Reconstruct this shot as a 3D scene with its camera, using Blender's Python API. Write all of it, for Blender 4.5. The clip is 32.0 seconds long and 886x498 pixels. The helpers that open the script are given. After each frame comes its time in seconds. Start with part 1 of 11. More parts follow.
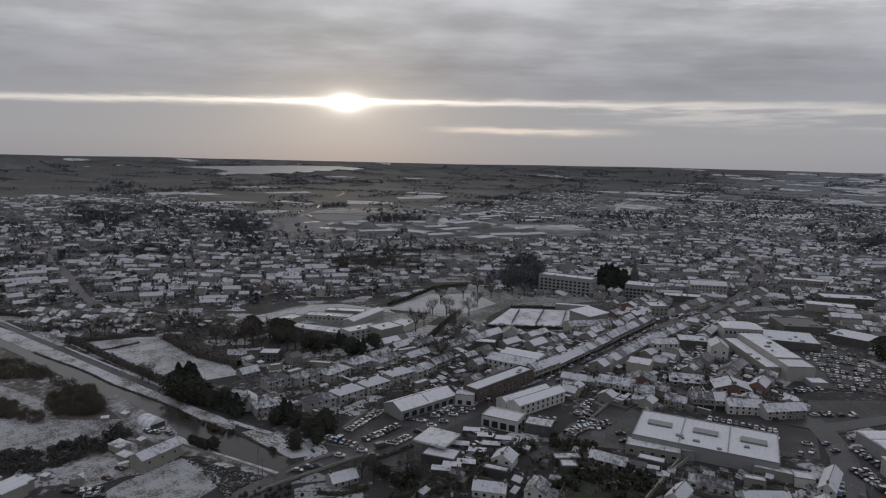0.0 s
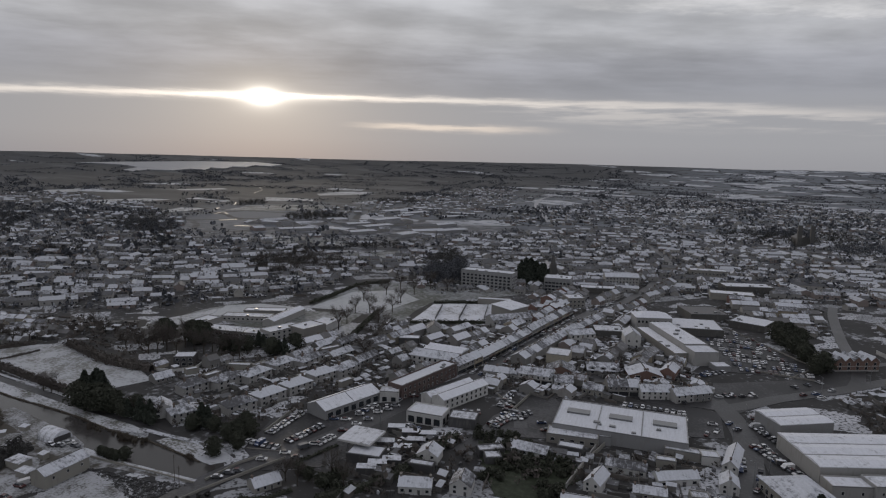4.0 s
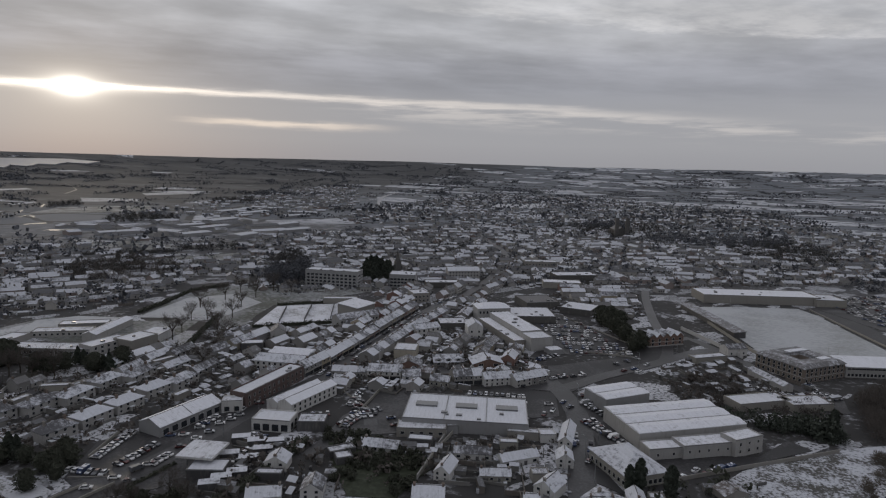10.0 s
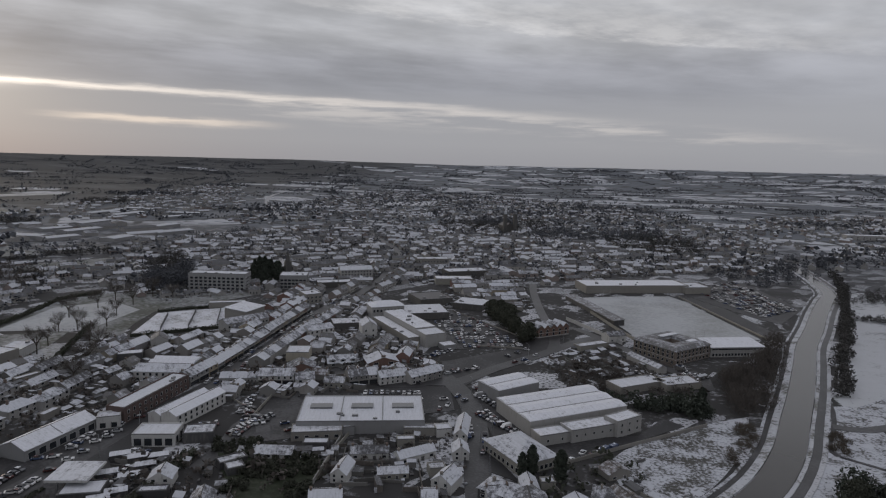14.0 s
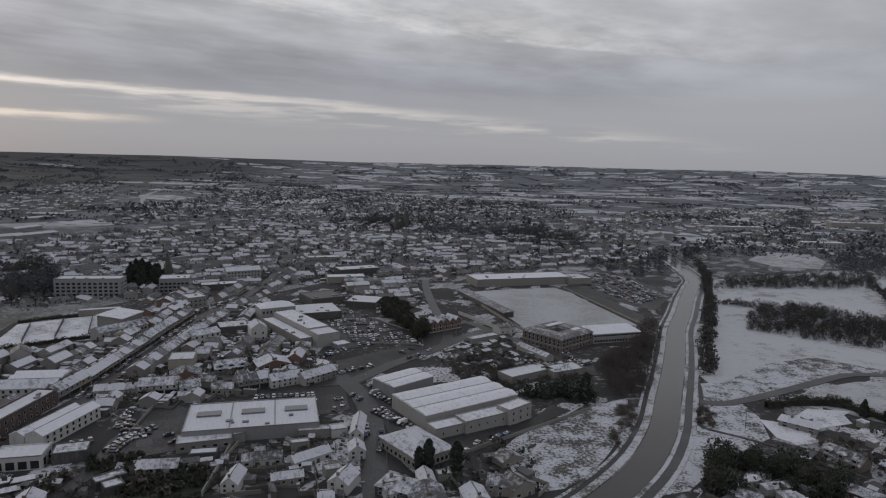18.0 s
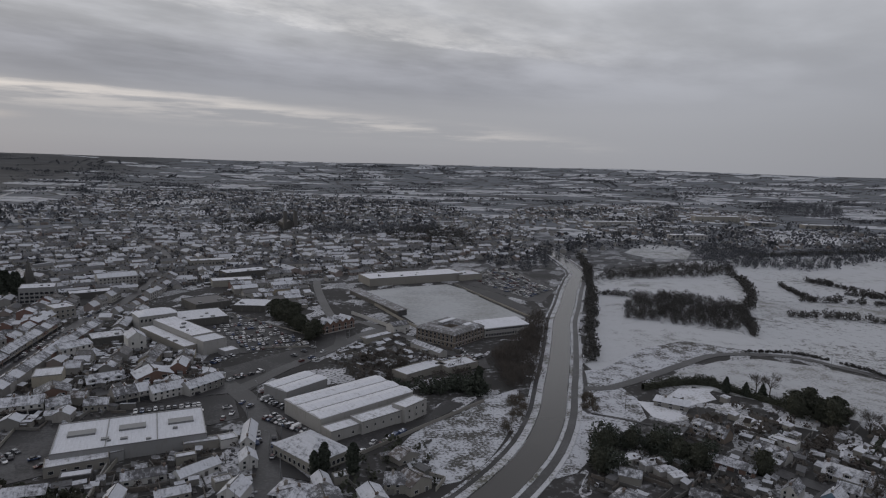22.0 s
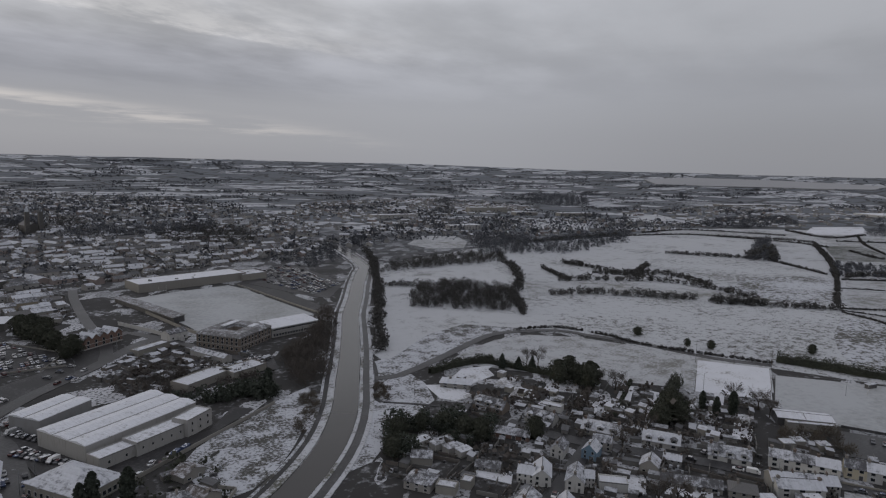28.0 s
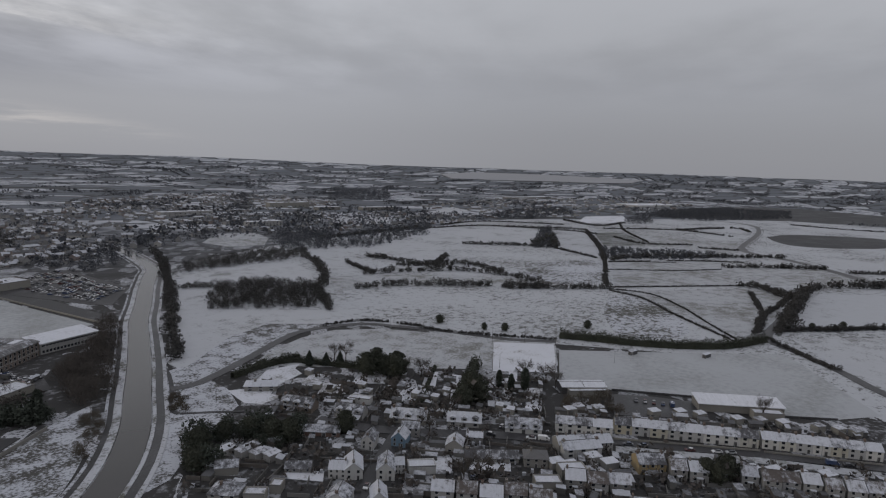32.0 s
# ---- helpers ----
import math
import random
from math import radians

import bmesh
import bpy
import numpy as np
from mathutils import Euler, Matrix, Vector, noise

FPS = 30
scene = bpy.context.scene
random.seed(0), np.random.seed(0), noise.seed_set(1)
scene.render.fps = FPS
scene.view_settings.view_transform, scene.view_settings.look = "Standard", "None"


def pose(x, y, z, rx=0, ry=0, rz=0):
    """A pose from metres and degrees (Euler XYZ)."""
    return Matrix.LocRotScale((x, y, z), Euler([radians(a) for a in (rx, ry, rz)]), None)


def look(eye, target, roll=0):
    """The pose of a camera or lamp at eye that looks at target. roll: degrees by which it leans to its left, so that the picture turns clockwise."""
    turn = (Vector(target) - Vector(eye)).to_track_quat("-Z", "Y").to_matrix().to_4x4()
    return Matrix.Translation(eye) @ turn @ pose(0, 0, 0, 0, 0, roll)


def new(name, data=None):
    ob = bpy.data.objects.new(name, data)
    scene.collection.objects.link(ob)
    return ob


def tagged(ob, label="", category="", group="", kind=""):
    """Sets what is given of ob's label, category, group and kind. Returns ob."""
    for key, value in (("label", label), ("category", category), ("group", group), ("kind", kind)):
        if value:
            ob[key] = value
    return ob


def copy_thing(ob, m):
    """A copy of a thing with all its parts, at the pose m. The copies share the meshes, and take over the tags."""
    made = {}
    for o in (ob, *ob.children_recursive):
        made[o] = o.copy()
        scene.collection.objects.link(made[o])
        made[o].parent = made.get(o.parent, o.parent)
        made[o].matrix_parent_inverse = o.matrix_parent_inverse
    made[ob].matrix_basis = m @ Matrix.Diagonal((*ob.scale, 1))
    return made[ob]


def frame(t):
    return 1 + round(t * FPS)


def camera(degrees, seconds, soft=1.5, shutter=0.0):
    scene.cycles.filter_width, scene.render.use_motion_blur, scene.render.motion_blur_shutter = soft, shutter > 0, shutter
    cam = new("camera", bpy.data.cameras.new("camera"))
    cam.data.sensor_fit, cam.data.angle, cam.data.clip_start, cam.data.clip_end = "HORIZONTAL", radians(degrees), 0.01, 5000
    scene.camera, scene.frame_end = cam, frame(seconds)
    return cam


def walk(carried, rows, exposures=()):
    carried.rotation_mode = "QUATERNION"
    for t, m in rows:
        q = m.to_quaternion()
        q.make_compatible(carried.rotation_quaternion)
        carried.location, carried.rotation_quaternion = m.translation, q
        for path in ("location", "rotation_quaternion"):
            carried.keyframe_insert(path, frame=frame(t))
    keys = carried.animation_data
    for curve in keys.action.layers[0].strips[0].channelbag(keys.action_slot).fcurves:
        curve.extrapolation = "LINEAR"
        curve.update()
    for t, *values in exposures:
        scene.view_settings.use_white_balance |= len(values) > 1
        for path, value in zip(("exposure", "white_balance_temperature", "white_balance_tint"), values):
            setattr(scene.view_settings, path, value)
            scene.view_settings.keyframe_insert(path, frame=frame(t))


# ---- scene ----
# ---------------------------------------------------------------- camera
cam = camera(70.0, 32.0, soft=1.2)
PATH = [
    (0.0, pose(0, 0, 115, 82.30, 0, 42.00) @ pose(0, 0, 0, 0, 0, 1.21)),
    (0.5, pose(0, 0, 115, 82.28, 0, 41.06) @ pose(0, 0, 0, 0, 0, 1.24)),
    (1.0, pose(0, 0, 115, 82.28, 0, 39.93) @ pose(0, 0, 0, 0, 0, 1.25)),
    (1.5, pose(0, 0, 115, 82.27, 0, 38.92) @ pose(0, 0, 0, 0, 0, 1.25)),
    (2.0, pose(0, 0, 115, 82.22, 0, 38.26) @ pose(0, 0, 0, 0, 0, 1.26)),
    (2.5, pose(0, 0, 115, 82.22, 0, 37.46) @ pose(0, 0, 0, 0, 0, 1.27)),
    (3.0, pose(0, 0, 115, 82.22, 0, 36.63) @ pose(0, 0, 0, 0, 0, 1.30)),
    (3.5, pose(0, 0, 115, 82.16, 0, 35.87) @ pose(0, 0, 0, 0, 0, 1.35)),
    (5.5, pose(0, 0, 115, 82.13, 0, 31.34) @ pose(0, 0, 0, 0, 0, 1.41)),
    (6.0, pose(0, 0, 115, 82.12, 0, 30.14) @ pose(0, 0, 0, 0, 0, 1.43)),
    (6.5, pose(0, 0, 115, 82.15, 0, 28.93) @ pose(0, 0, 0, 0, 0, 1.44)),
    (7.0, pose(0, 0, 115, 82.17, 0, 27.77) @ pose(0, 0, 0, 0, 0, 1.47)),
    (7.5, pose(0, 0, 115, 82.18, 0, 26.60) @ pose(0, 0, 0, 0, 0, 1.49)),
    (8.0, pose(0, 0, 115, 82.22, 0, 25.46) @ pose(0, 0, 0, 0, 0, 1.49)),
    (8.5, pose(0, 0, 115, 82.24, 0, 24.30) @ pose(0, 0, 0, 0, 0, 1.52)),
    (9.0, pose(0, 0, 115, 82.22, 0, 23.15) @ pose(0, 0, 0, 0, 0, 1.52)),
    (9.5, pose(0, 0, 115, 82.23, 0, 21.99) @ pose(0, 0, 0, 0, 0, 1.52)),
    (10.0, pose(0, 0, 115, 82.27, 0, 20.80) @ pose(0, 0, 0, 0, 0, 1.53)),
    (10.5, pose(0, 0, 115, 82.32, 0, 19.55) @ pose(0, 0, 0, 0, 0, 1.54)),
    (11.0, pose(0, 0, 115, 82.36, 0, 18.30) @ pose(0, 0, 0, 0, 0, 1.53)),
    (11.5, pose(0, 0, 115, 82.37, 0, 17.04) @ pose(0, 0, 0, 0, 0, 1.51)),
    (12.0, pose(0, 0, 115, 82.39, 0, 15.81) @ pose(0, 0, 0, 0, 0, 1.51)),
    (12.5, pose(0, 0, 115, 82.39, 0, 14.58) @ pose(0, 0, 0, 0, 0, 1.50)),
    (13.0, pose(0, 0, 115, 82.37, 0, 13.38) @ pose(0, 0, 0, 0, 0, 1.54)),
    (13.5, pose(0, 0, 115, 82.35, 0, 12.19) @ pose(0, 0, 0, 0, 0, 1.57)),
    (14.0, pose(0, 0, 115, 82.36, 0, 11.00) @ pose(0, 0, 0, 0, 0, 1.55)),
    (14.5, pose(0, 0, 115, 82.35, 0, 9.80) @ pose(0, 0, 0, 0, 0, 1.58)),
    (16.5, pose(0, 0, 115, 82.36, 0, 4.84) @ pose(0, 0, 0, 0, 0, 1.59)),
    (17.0, pose(0, 0, 115, 82.35, 0, 3.61) @ pose(0, 0, 0, 0, 0, 1.59)),
    (17.5, pose(0, 0, 115, 82.35, 0, 2.38) @ pose(0, 0, 0, 0, 0, 1.59)),
    (18.0, pose(0, 0, 115, 82.34, 0, 1.16) @ pose(0, 0, 0, 0, 0, 1.59)),
    (18.5, pose(0, 0, 115, 82.33, 0, -0.07) @ pose(0, 0, 0, 0, 0, 1.55)),
    (19.0, pose(0, 0, 115, 82.32, 0, -1.30) @ pose(0, 0, 0, 0, 0, 1.53)),
    (19.5, pose(0, 0, 115, 82.38, 0, -2.53) @ pose(0, 0, 0, 0, 0, 1.54)),
    (20.0, pose(0, 0, 115, 82.38, 0, -3.76) @ pose(0, 0, 0, 0, 0, 1.55)),
    (20.5, pose(0, 0, 115, 82.40, 0, -5.00) @ pose(0, 0, 0, 0, 0, 1.55)),
    (21.0, pose(0, 0, 115, 82.42, 0, -6.24) @ pose(0, 0, 0, 0, 0, 1.58)),
    (21.5, pose(0, 0, 115, 82.44, 0, -7.48) @ pose(0, 0, 0, 0, 0, 1.55)),
    (22.0, pose(0, 0, 115, 82.48, 0, -8.69) @ pose(0, 0, 0, 0, 0, 1.59)),
    (22.5, pose(0, 0, 115, 82.48, 0, -9.97) @ pose(0, 0, 0, 0, 0, 1.59)),
    (23.0, pose(0, 0, 115, 82.47, 0, -11.18) @ pose(0, 0, 0, 0, 0, 1.57)),
    (23.5, pose(0, 0, 115, 82.45, 0, -12.33) @ pose(0, 0, 0, 0, 0, 1.57)),
    (24.0, pose(0, 0, 115, 82.43, 0, -13.77) @ pose(0, 0, 0, 0, 0, 1.60)),
    (24.5, pose(0, 0, 115, 82.43, 0, -15.30) @ pose(0, 0, 0, 0, 0, 1.61)),
    (25.0, pose(0, 0, 115, 82.43, 0, -16.26) @ pose(0, 0, 0, 0, 0, 1.64)),
    (25.5, pose(0, 0, 115, 82.45, 0, -18.28) @ pose(0, 0, 0, 0, 0, 1.63)),
    (27.5, pose(0, 0, 115, 82.53, 0, -25.98) @ pose(0, 0, 0, 0, 0, 1.62)),
    (28.0, pose(0, 0, 115, 82.53, 0, -28.07) @ pose(0, 0, 0, 0, 0, 1.62)),
    (28.5, pose(0, 0, 115, 82.58, 0, -30.12) @ pose(0, 0, 0, 0, 0, 1.62)),
    (29.0, pose(0, 0, 115, 82.60, 0, -32.31) @ pose(0, 0, 0, 0, 0, 1.61)),
    (29.5, pose(0, 0, 115, 82.63, 0, -34.64) @ pose(0, 0, 0, 0, 0, 1.72)),
    (30.0, pose(0, 0, 115, 82.62, 0, -36.92) @ pose(0, 0, 0, 0, 0, 1.77)),
    (30.5, pose(0, 0, 115, 82.63, 0, -39.22) @ pose(0, 0, 0, 0, 0, 1.87)),
    (31.0, pose(0, 0, 115, 82.64, 0, -41.52) @ pose(0, 0, 0, 0, 0, 2.00)),
    (31.5, pose(0, 0, 115, 82.64, 0, -43.83) @ pose(0, 0, 0, 0, 0, 2.01)),
    (32.0, pose(0, 0, 115, 82.59, 0, -45.83) @ pose(0, 0, 0, 0, 0, 2.01)),
]
walk(cam, PATH)

# ---------------------------------------------------------------- sky and light
SUN_AZ, SUN_EL = radians(-50.8), radians(5.1)
SUN_DIR = Vector((math.sin(SUN_AZ) * math.cos(SUN_EL), math.cos(SUN_AZ) * math.cos(SUN_EL), math.sin(SUN_EL)))


class Nodes:
    """Short-hand for building node trees."""

    def __init__(self, tree):
        self.t = tree
        tree.nodes.clear()

    def n(self, kind, **sets):
        node = self.t.nodes.new(kind)
        for k, v in sets.items():
            if k == "op":
                node.operation = v
            elif k == "blend":
                node.data_type, node.blend_type = "RGBA", v
            elif k == "sky":
                node.sky_type = v
            elif k == "dims":
                node.noise_dimensions = v
            elif k == "feature":
                node.feature = v
        return node

    def put(self, node, i, value):
        sock = node.inputs[i]
        if isinstance(value, bpy.types.NodeSocket):
            self.t.links.new(value, sock)
        else:
            sock.default_value = value

    def m(self, op, a, b=0.0, c=0.0):
        node = self.n("ShaderNodeMath", op=op)
        for i, v in enumerate((a, b, c)):
            self.put(node, i, v)
        return node.outputs[0]

    def v(self, op, a, b=(0, 0, 0)):
        node = self.n("ShaderNodeVectorMath", op=op)
        self.put(node, 0, a)
        self.put(node, 1, b)
        return node.outputs[1] if op in ("DOT_PRODUCT", "LENGTH") else node.outputs[0]

    def mix(self, f, a, b, blend="MIX"):
        node = self.n("ShaderNodeMix", blend=blend)
        self.put(node, 0, f)
        self.put(node, 6, a if isinstance(a, bpy.types.NodeSocket) else (*a, 1))
        self.put(node, 7, b if isinstance(b, bpy.types.NodeSocket) else (*b, 1))
        return node.outputs[2]

    def ramp(self, f, stops, constant=False):
        node = self.n("ShaderNodeValToRGB")
        if constant:
            node.color_ramp.interpolation = "CONSTANT"
        els = node.color_ramp.elements
        while len(els) < len(stops):
            els.new(0.5)
        for e, (p, c) in zip(els, stops):
            e.position = p
            e.color = (*c, 1) if isinstance(c, tuple) else (c, c, c, 1)
        self.put(node, 0, f)
        return node.outputs[0]

    def noise(self, vec, scale, detail=3.0, rough=0.55, out=0):
        node = self.n("ShaderNodeTexNoise")
        self.put(node, "Vector", vec)
        for k, v in (("Scale", scale), ("Detail", detail), ("Roughness", rough)):
            node.inputs[k].default_value = v
        return node.outputs[out]

    def step(self, v, lo, hi):
        node = self.n("ShaderNodeMapRange")
        node.interpolation_type = "SMOOTHSTEP"
        for i, x in enumerate((v, lo, hi, 0.0, 1.0)):
            self.put(node, i, x)
        return node.outputs[0]


def build_sky():
    w = bpy.data.worlds.new("winter_sky")
    scene.world = w
    w.use_nodes = True
    N = Nodes(w.node_tree)
    d = N.v("NORMALIZE", N.n("ShaderNodeTexCoord").outputs["Generated"])
    sep = N.n("ShaderNodeSeparateXYZ")
    N.put(sep, 0, d)
    x, y, z = sep.outputs
    el = N.m("MULTIPLY", N.m("ARCSINE", z), 57.2958)
    az = N.m("MULTIPLY", N.m("ARCTAN2", x, y), 57.2958)
    # cloud sheet, flat at its own height and drawn out along the wind
    inv = N.m("DIVIDE", 1.0, N.m("ADD", N.m("MAXIMUM", z, 0.0), 0.05))
    comb = N.n("ShaderNodeCombineXYZ")
    a, b = math.cos(radians(38)), math.sin(radians(38))
    u = N.m("ADD", N.m("MULTIPLY", x, a), N.m("MULTIPLY", y, b))
    v = N.m("SUBTRACT", N.m("MULTIPLY", y, a), N.m("MULTIPLY", x, b))
    N.put(comb, 0, N.m("MULTIPLY", N.m("MULTIPLY", u, inv), 0.75))
    N.put(comb, 1, N.m("MULTIPLY", N.m("MULTIPLY", v, inv), 1.0))
    big = N.noise(comb.outputs[0], 0.55, 3.0, 0.5)
    fine = N.noise(comb.outputs[0], 2.3, 4.0, 0.55)
    sheet = N.m("ADD", N.m("MULTIPLY", big, 0.70), N.m("MULTIPLY", fine, 0.30))
    base = N.ramp(N.m("DIVIDE", el, 90.0), [
        (0.0, (0.27, 0.272, 0.292)), (0.02, (0.30, 0.302, 0.322)), (0.05, (0.30, 0.303, 0.325)), (0.072, (0.262, 0.268, 0.298)),
        (0.095, (0.285, 0.29, 0.32)), (0.118, (0.40, 0.405, 0.43)), (0.2, (0.47, 0.48, 0.505)), (0.5, (0.505, 0.504, 0.55)), (1.0, (0.615, 0.61, 0.662))])
    even = N.ramp(N.m("DIVIDE", el, 90.0), [
        (0.0, (0.285, 0.292, 0.318)), (0.03, (0.30, 0.307, 0.335)), (0.08, (0.315, 0.324, 0.355)), (0.13, (0.34, 0.35, 0.38)), (0.2, (0.385, 0.397, 0.43)), (0.5, (0.505, 0.504, 0.55)), (1.0, (0.615, 0.61, 0.662))])
    base = N.mix(N.m("MULTIPLY", N.step(az, 5.0, 36.0), 0.85), base, even)
    light = N.step(sheet, 0.36, 0.66)
    depth = N.step(el, 4.0, 10.0)
    calm = N.m("SUBTRACT", 1.0, N.m("MULTIPLY", N.step(az, 12.0, 50.0), 0.75))
    depth = N.m("MULTIPLY", depth, calm)
    lift = N.m("MULTIPLY", N.m("MULTIPLY", N.step(az, -10.0, 30.0), N.step(el, 2.0, 7.0)), 0.10)
    lift = N.m("ADD", lift, N.m("SUBTRACT", N.m("MULTIPLY", N.step(az, -45.0, -15.0), 0.07), N.m("MULTIPLY", N.step(az, 22.0, 60.0), 0.20)))
    amount = N.m("ADD", N.m("ADD", 1.0, lift), N.m("MULTIPLY", N.m("MULTIPLY", N.m("SUBTRACT", light, 0.45), depth), 0.58))
    col = N.mix(1.0, base, N.v("MULTIPLY", (1, 1, 1), (1, 1, 1)), "MULTIPLY")
    vm = N.n("ShaderNodeVectorMath", op="SCALE")
    N.put(vm, 0, col)
    N.put(vm, "Scale", amount)
    col = vm.outputs[0]
    # the open strip under the cloud, brightest near the sun
    strip = N.n("ShaderNodeCombineXYZ")
    N.put(strip, 0, N.m("MULTIPLY", az, 0.05))
    N.put(strip, 1, N.m("MULTIPLY", el, 0.55))
    wob = N.noise(strip.outputs[0], 1.6, 5.0, 0.6)
    e2 = N.m("ADD", el, N.m("MULTIPLY", N.m("SUBTRACT", wob, 0.5), 1.6))
    bow = N.m("ADD", az, 38.0)
    e2 = N.m("ADD", e2, N.m("MULTIPLY", N.m("MULTIPLY", bow, bow), 0.00075))
    away = N.m("ABSOLUTE", N.m("SUBTRACT", az, -50.8))
    fade = N.m("ADD", N.m("MULTIPLY", N.m("POWER", 2.718, N.m("DIVIDE", away, -15.0)), 1.05), N.m("SUBTRACT", 0.26, N.m("MULTIPLY", N.step(away, 30.0, 60.0), 0.26)))

    def band(centre, width, gain, lo, hi, soft_in=9, soft_out=12):
        k = N.m("DIVIDE", N.m("SUBTRACT", e2, centre), width)
        g = N.m("POWER", 2.718, N.m("MULTIPLY", N.m("MULTIPLY", k, k), -1.0))
        m = N.m("MULTIPLY", N.step(az, lo - soft_in, lo + 4), N.m("SUBTRACT", 1.0, N.step(az, hi - 5, hi + soft_out)))
        return N.m("MULTIPLY", N.m("MULTIPLY", g, m), gain)

    b1 = N.m("MULTIPLY", band(5.3, 0.27, 0.70, -100, 8), fade)
    b2 = band(2.95, 0.24, 0.36, -42, -29, 3, 6)
    b3 = N.m("MULTIPLY", band(4.6, 0.75, 0.16, -26, 14), N.step(wob, 0.44, 0.62))
    glowing = N.m("ADD", b1, b3)
    def halo(width, tall, gain):
        kx = N.m("DIVIDE", N.m("SUBTRACT", az, -50.8), width)
        ky = N.m("DIVIDE", N.m("SUBTRACT", el, 5.1), tall)
        k2 = N.m("ADD", N.m("MULTIPLY", kx, kx), N.m("MULTIPLY", ky, ky))
        return N.m("MULTIPLY", N.m("POWER", 2.718, N.m("MULTIPLY", k2, -1.0)), gain)

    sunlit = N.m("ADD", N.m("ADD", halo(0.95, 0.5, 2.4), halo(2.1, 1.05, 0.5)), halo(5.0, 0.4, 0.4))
    veil = N.m("ADD", halo(6.5, 3.2, 0.13), halo(17.0, 5.5, 0.07))

    def tint(f, c):
        t = N.n("ShaderNodeVectorMath", op="SCALE")
        N.put(t, 0, c)
        N.put(t, "Scale", f)
        return t.outputs[0]

    col = N.v("ADD", col, tint(b2, (1.0, 0.78, 0.55)))
    col = N.v("ADD", col, tint(glowing, (1.0, 0.87, 0.72)))
    col = N.v("ADD", col, tint(sunlit, (1.0, 0.92, 0.80)))
    col = N.v("ADD", col, tint(veil, (1.0, 0.84, 0.60)))
    # lit edge of the higher cloud above the bank
    ripple = N.noise(comb.outputs[0], 3.4, 4.0, 0.65)
    above = N.m("SUBTRACT", N.m("ADD", el, N.m("MULTIPLY", N.m("SUBTRACT", ripple, 0.5), 0.8)), N.m("SUBTRACT", 10.75, N.m("MULTIPLY", az, 0.09)))
    fall = N.m("POWER", 2.718, N.m("MULTIPLY", N.m("MAXIMUM", above, 0.0), -0.32))
    rim_mask = N.m("MULTIPLY", N.step(az, -30.0, -14.0), N.m("SUBTRACT", 1.0, N.step(az, 4.0, 30.0)))
    rim = N.m("MULTIPLY", N.m("MULTIPLY", N.step(above, -0.12, 0.3), fall), N.m("MULTIPLY", rim_mask, N.m("ADD", 0.02, N.m("MULTIPLY", N.step(ripple, 0.3, 0.7), 0.22))))
    col = N.v("ADD", col, tint(rim, (1.0, 0.95, 0.89)))
    sky = N.n("ShaderNodeTexSky", sky="NISHITA")
    sky.sun_disc = False
    sky.sun_elevation, sky.sun_rotation = SUN_EL, SUN_AZ
    col = N.v("ADD", col, tint(0.0015, sky.outputs[0]))
    bg = N.n("ShaderNodeBackground")
    N.put(bg, 0, col)
    bg.inputs[1].default_value = 1.0
    out = N.n("ShaderNodeOutputWorld")
    N.put(out, 0, bg.outputs[0])


build_sky()
lamp = bpy.data.lights.new("sun", "SUN")
lamp.energy, lamp.angle, lamp.color = 0.55, radians(10), (1.0, 0.86, 0.68)
tagged(new("sun", lamp), "low winter sun veiled by cloud", "sun", kind="structure").matrix_world = look(SUN_DIR * 1000, (0, 0, 0))
scene.view_settings.exposure = 0.1


# ---------------------------------------------------------------- materials
def material(name, rough=0.8, metal=0.0, spec=0.3):
    mat = bpy.data.materials.new(name)
    mat.use_nodes = True
    N = Nodes(mat.node_tree)
    p = N.n("ShaderNodeBsdfPrincipled")
    p.inputs["Roughness"].default_value, p.inputs["Metallic"].default_value = rough, metal
    p.inputs["Specular IOR Level"].default_value = spec
    out = N.n("ShaderNodeOutputMaterial")
    N.put(out, 0, p.outputs[0])
    geo = N.n("ShaderNodeNewGeometry")
    return mat, N, p, geo.outputs["Position"]


def bump(N, p, height, dist, strength=0.6):
    b = N.n("ShaderNodeBump")
    b.inputs["Strength"].default_value, b.inputs["Distance"].default_value = strength, dist
    N.put(b, "Height", height)
    N.put(p, "Normal", b.outputs[0])


def mottled(name, dark, light, lo, hi, fine, coarse, rough=0.85, relief=0.06, third=None, patchy=0.5):
    """Two colours broken up by noise at two scales."""
    mat, N, p, pos = material(name, rough)
    f = N.m("ADD", N.m("MULTIPLY", N.noise(pos, fine, 4.0), 0.5), N.m("MULTIPLY", N.noise(pos, coarse, 3.0), 0.5))
    drift = N.m("SUBTRACT", N.noise(pos, 0.014, 3.0), 0.5)
    s = N.step(N.m("ADD", f, N.m("MULTIPLY", drift, patchy)), lo, hi)
    a = N.mix(N.noise(pos, fine * 3.1, 3.0), [c * 0.65 for c in dark], [c * 1.35 for c in dark])
    if third:
        a = N.mix(N.step(N.noise(pos, coarse * 2.3, 2.0), 0.45, 0.6), a, third)
    b = N.mix(N.noise(pos, coarse * 1.7, 4.0), [c * 0.88 for c in light], light)
    N.put(p, "Base Color", N.mix(s, a, b))
    bump(N, p, f, relief)
    return mat


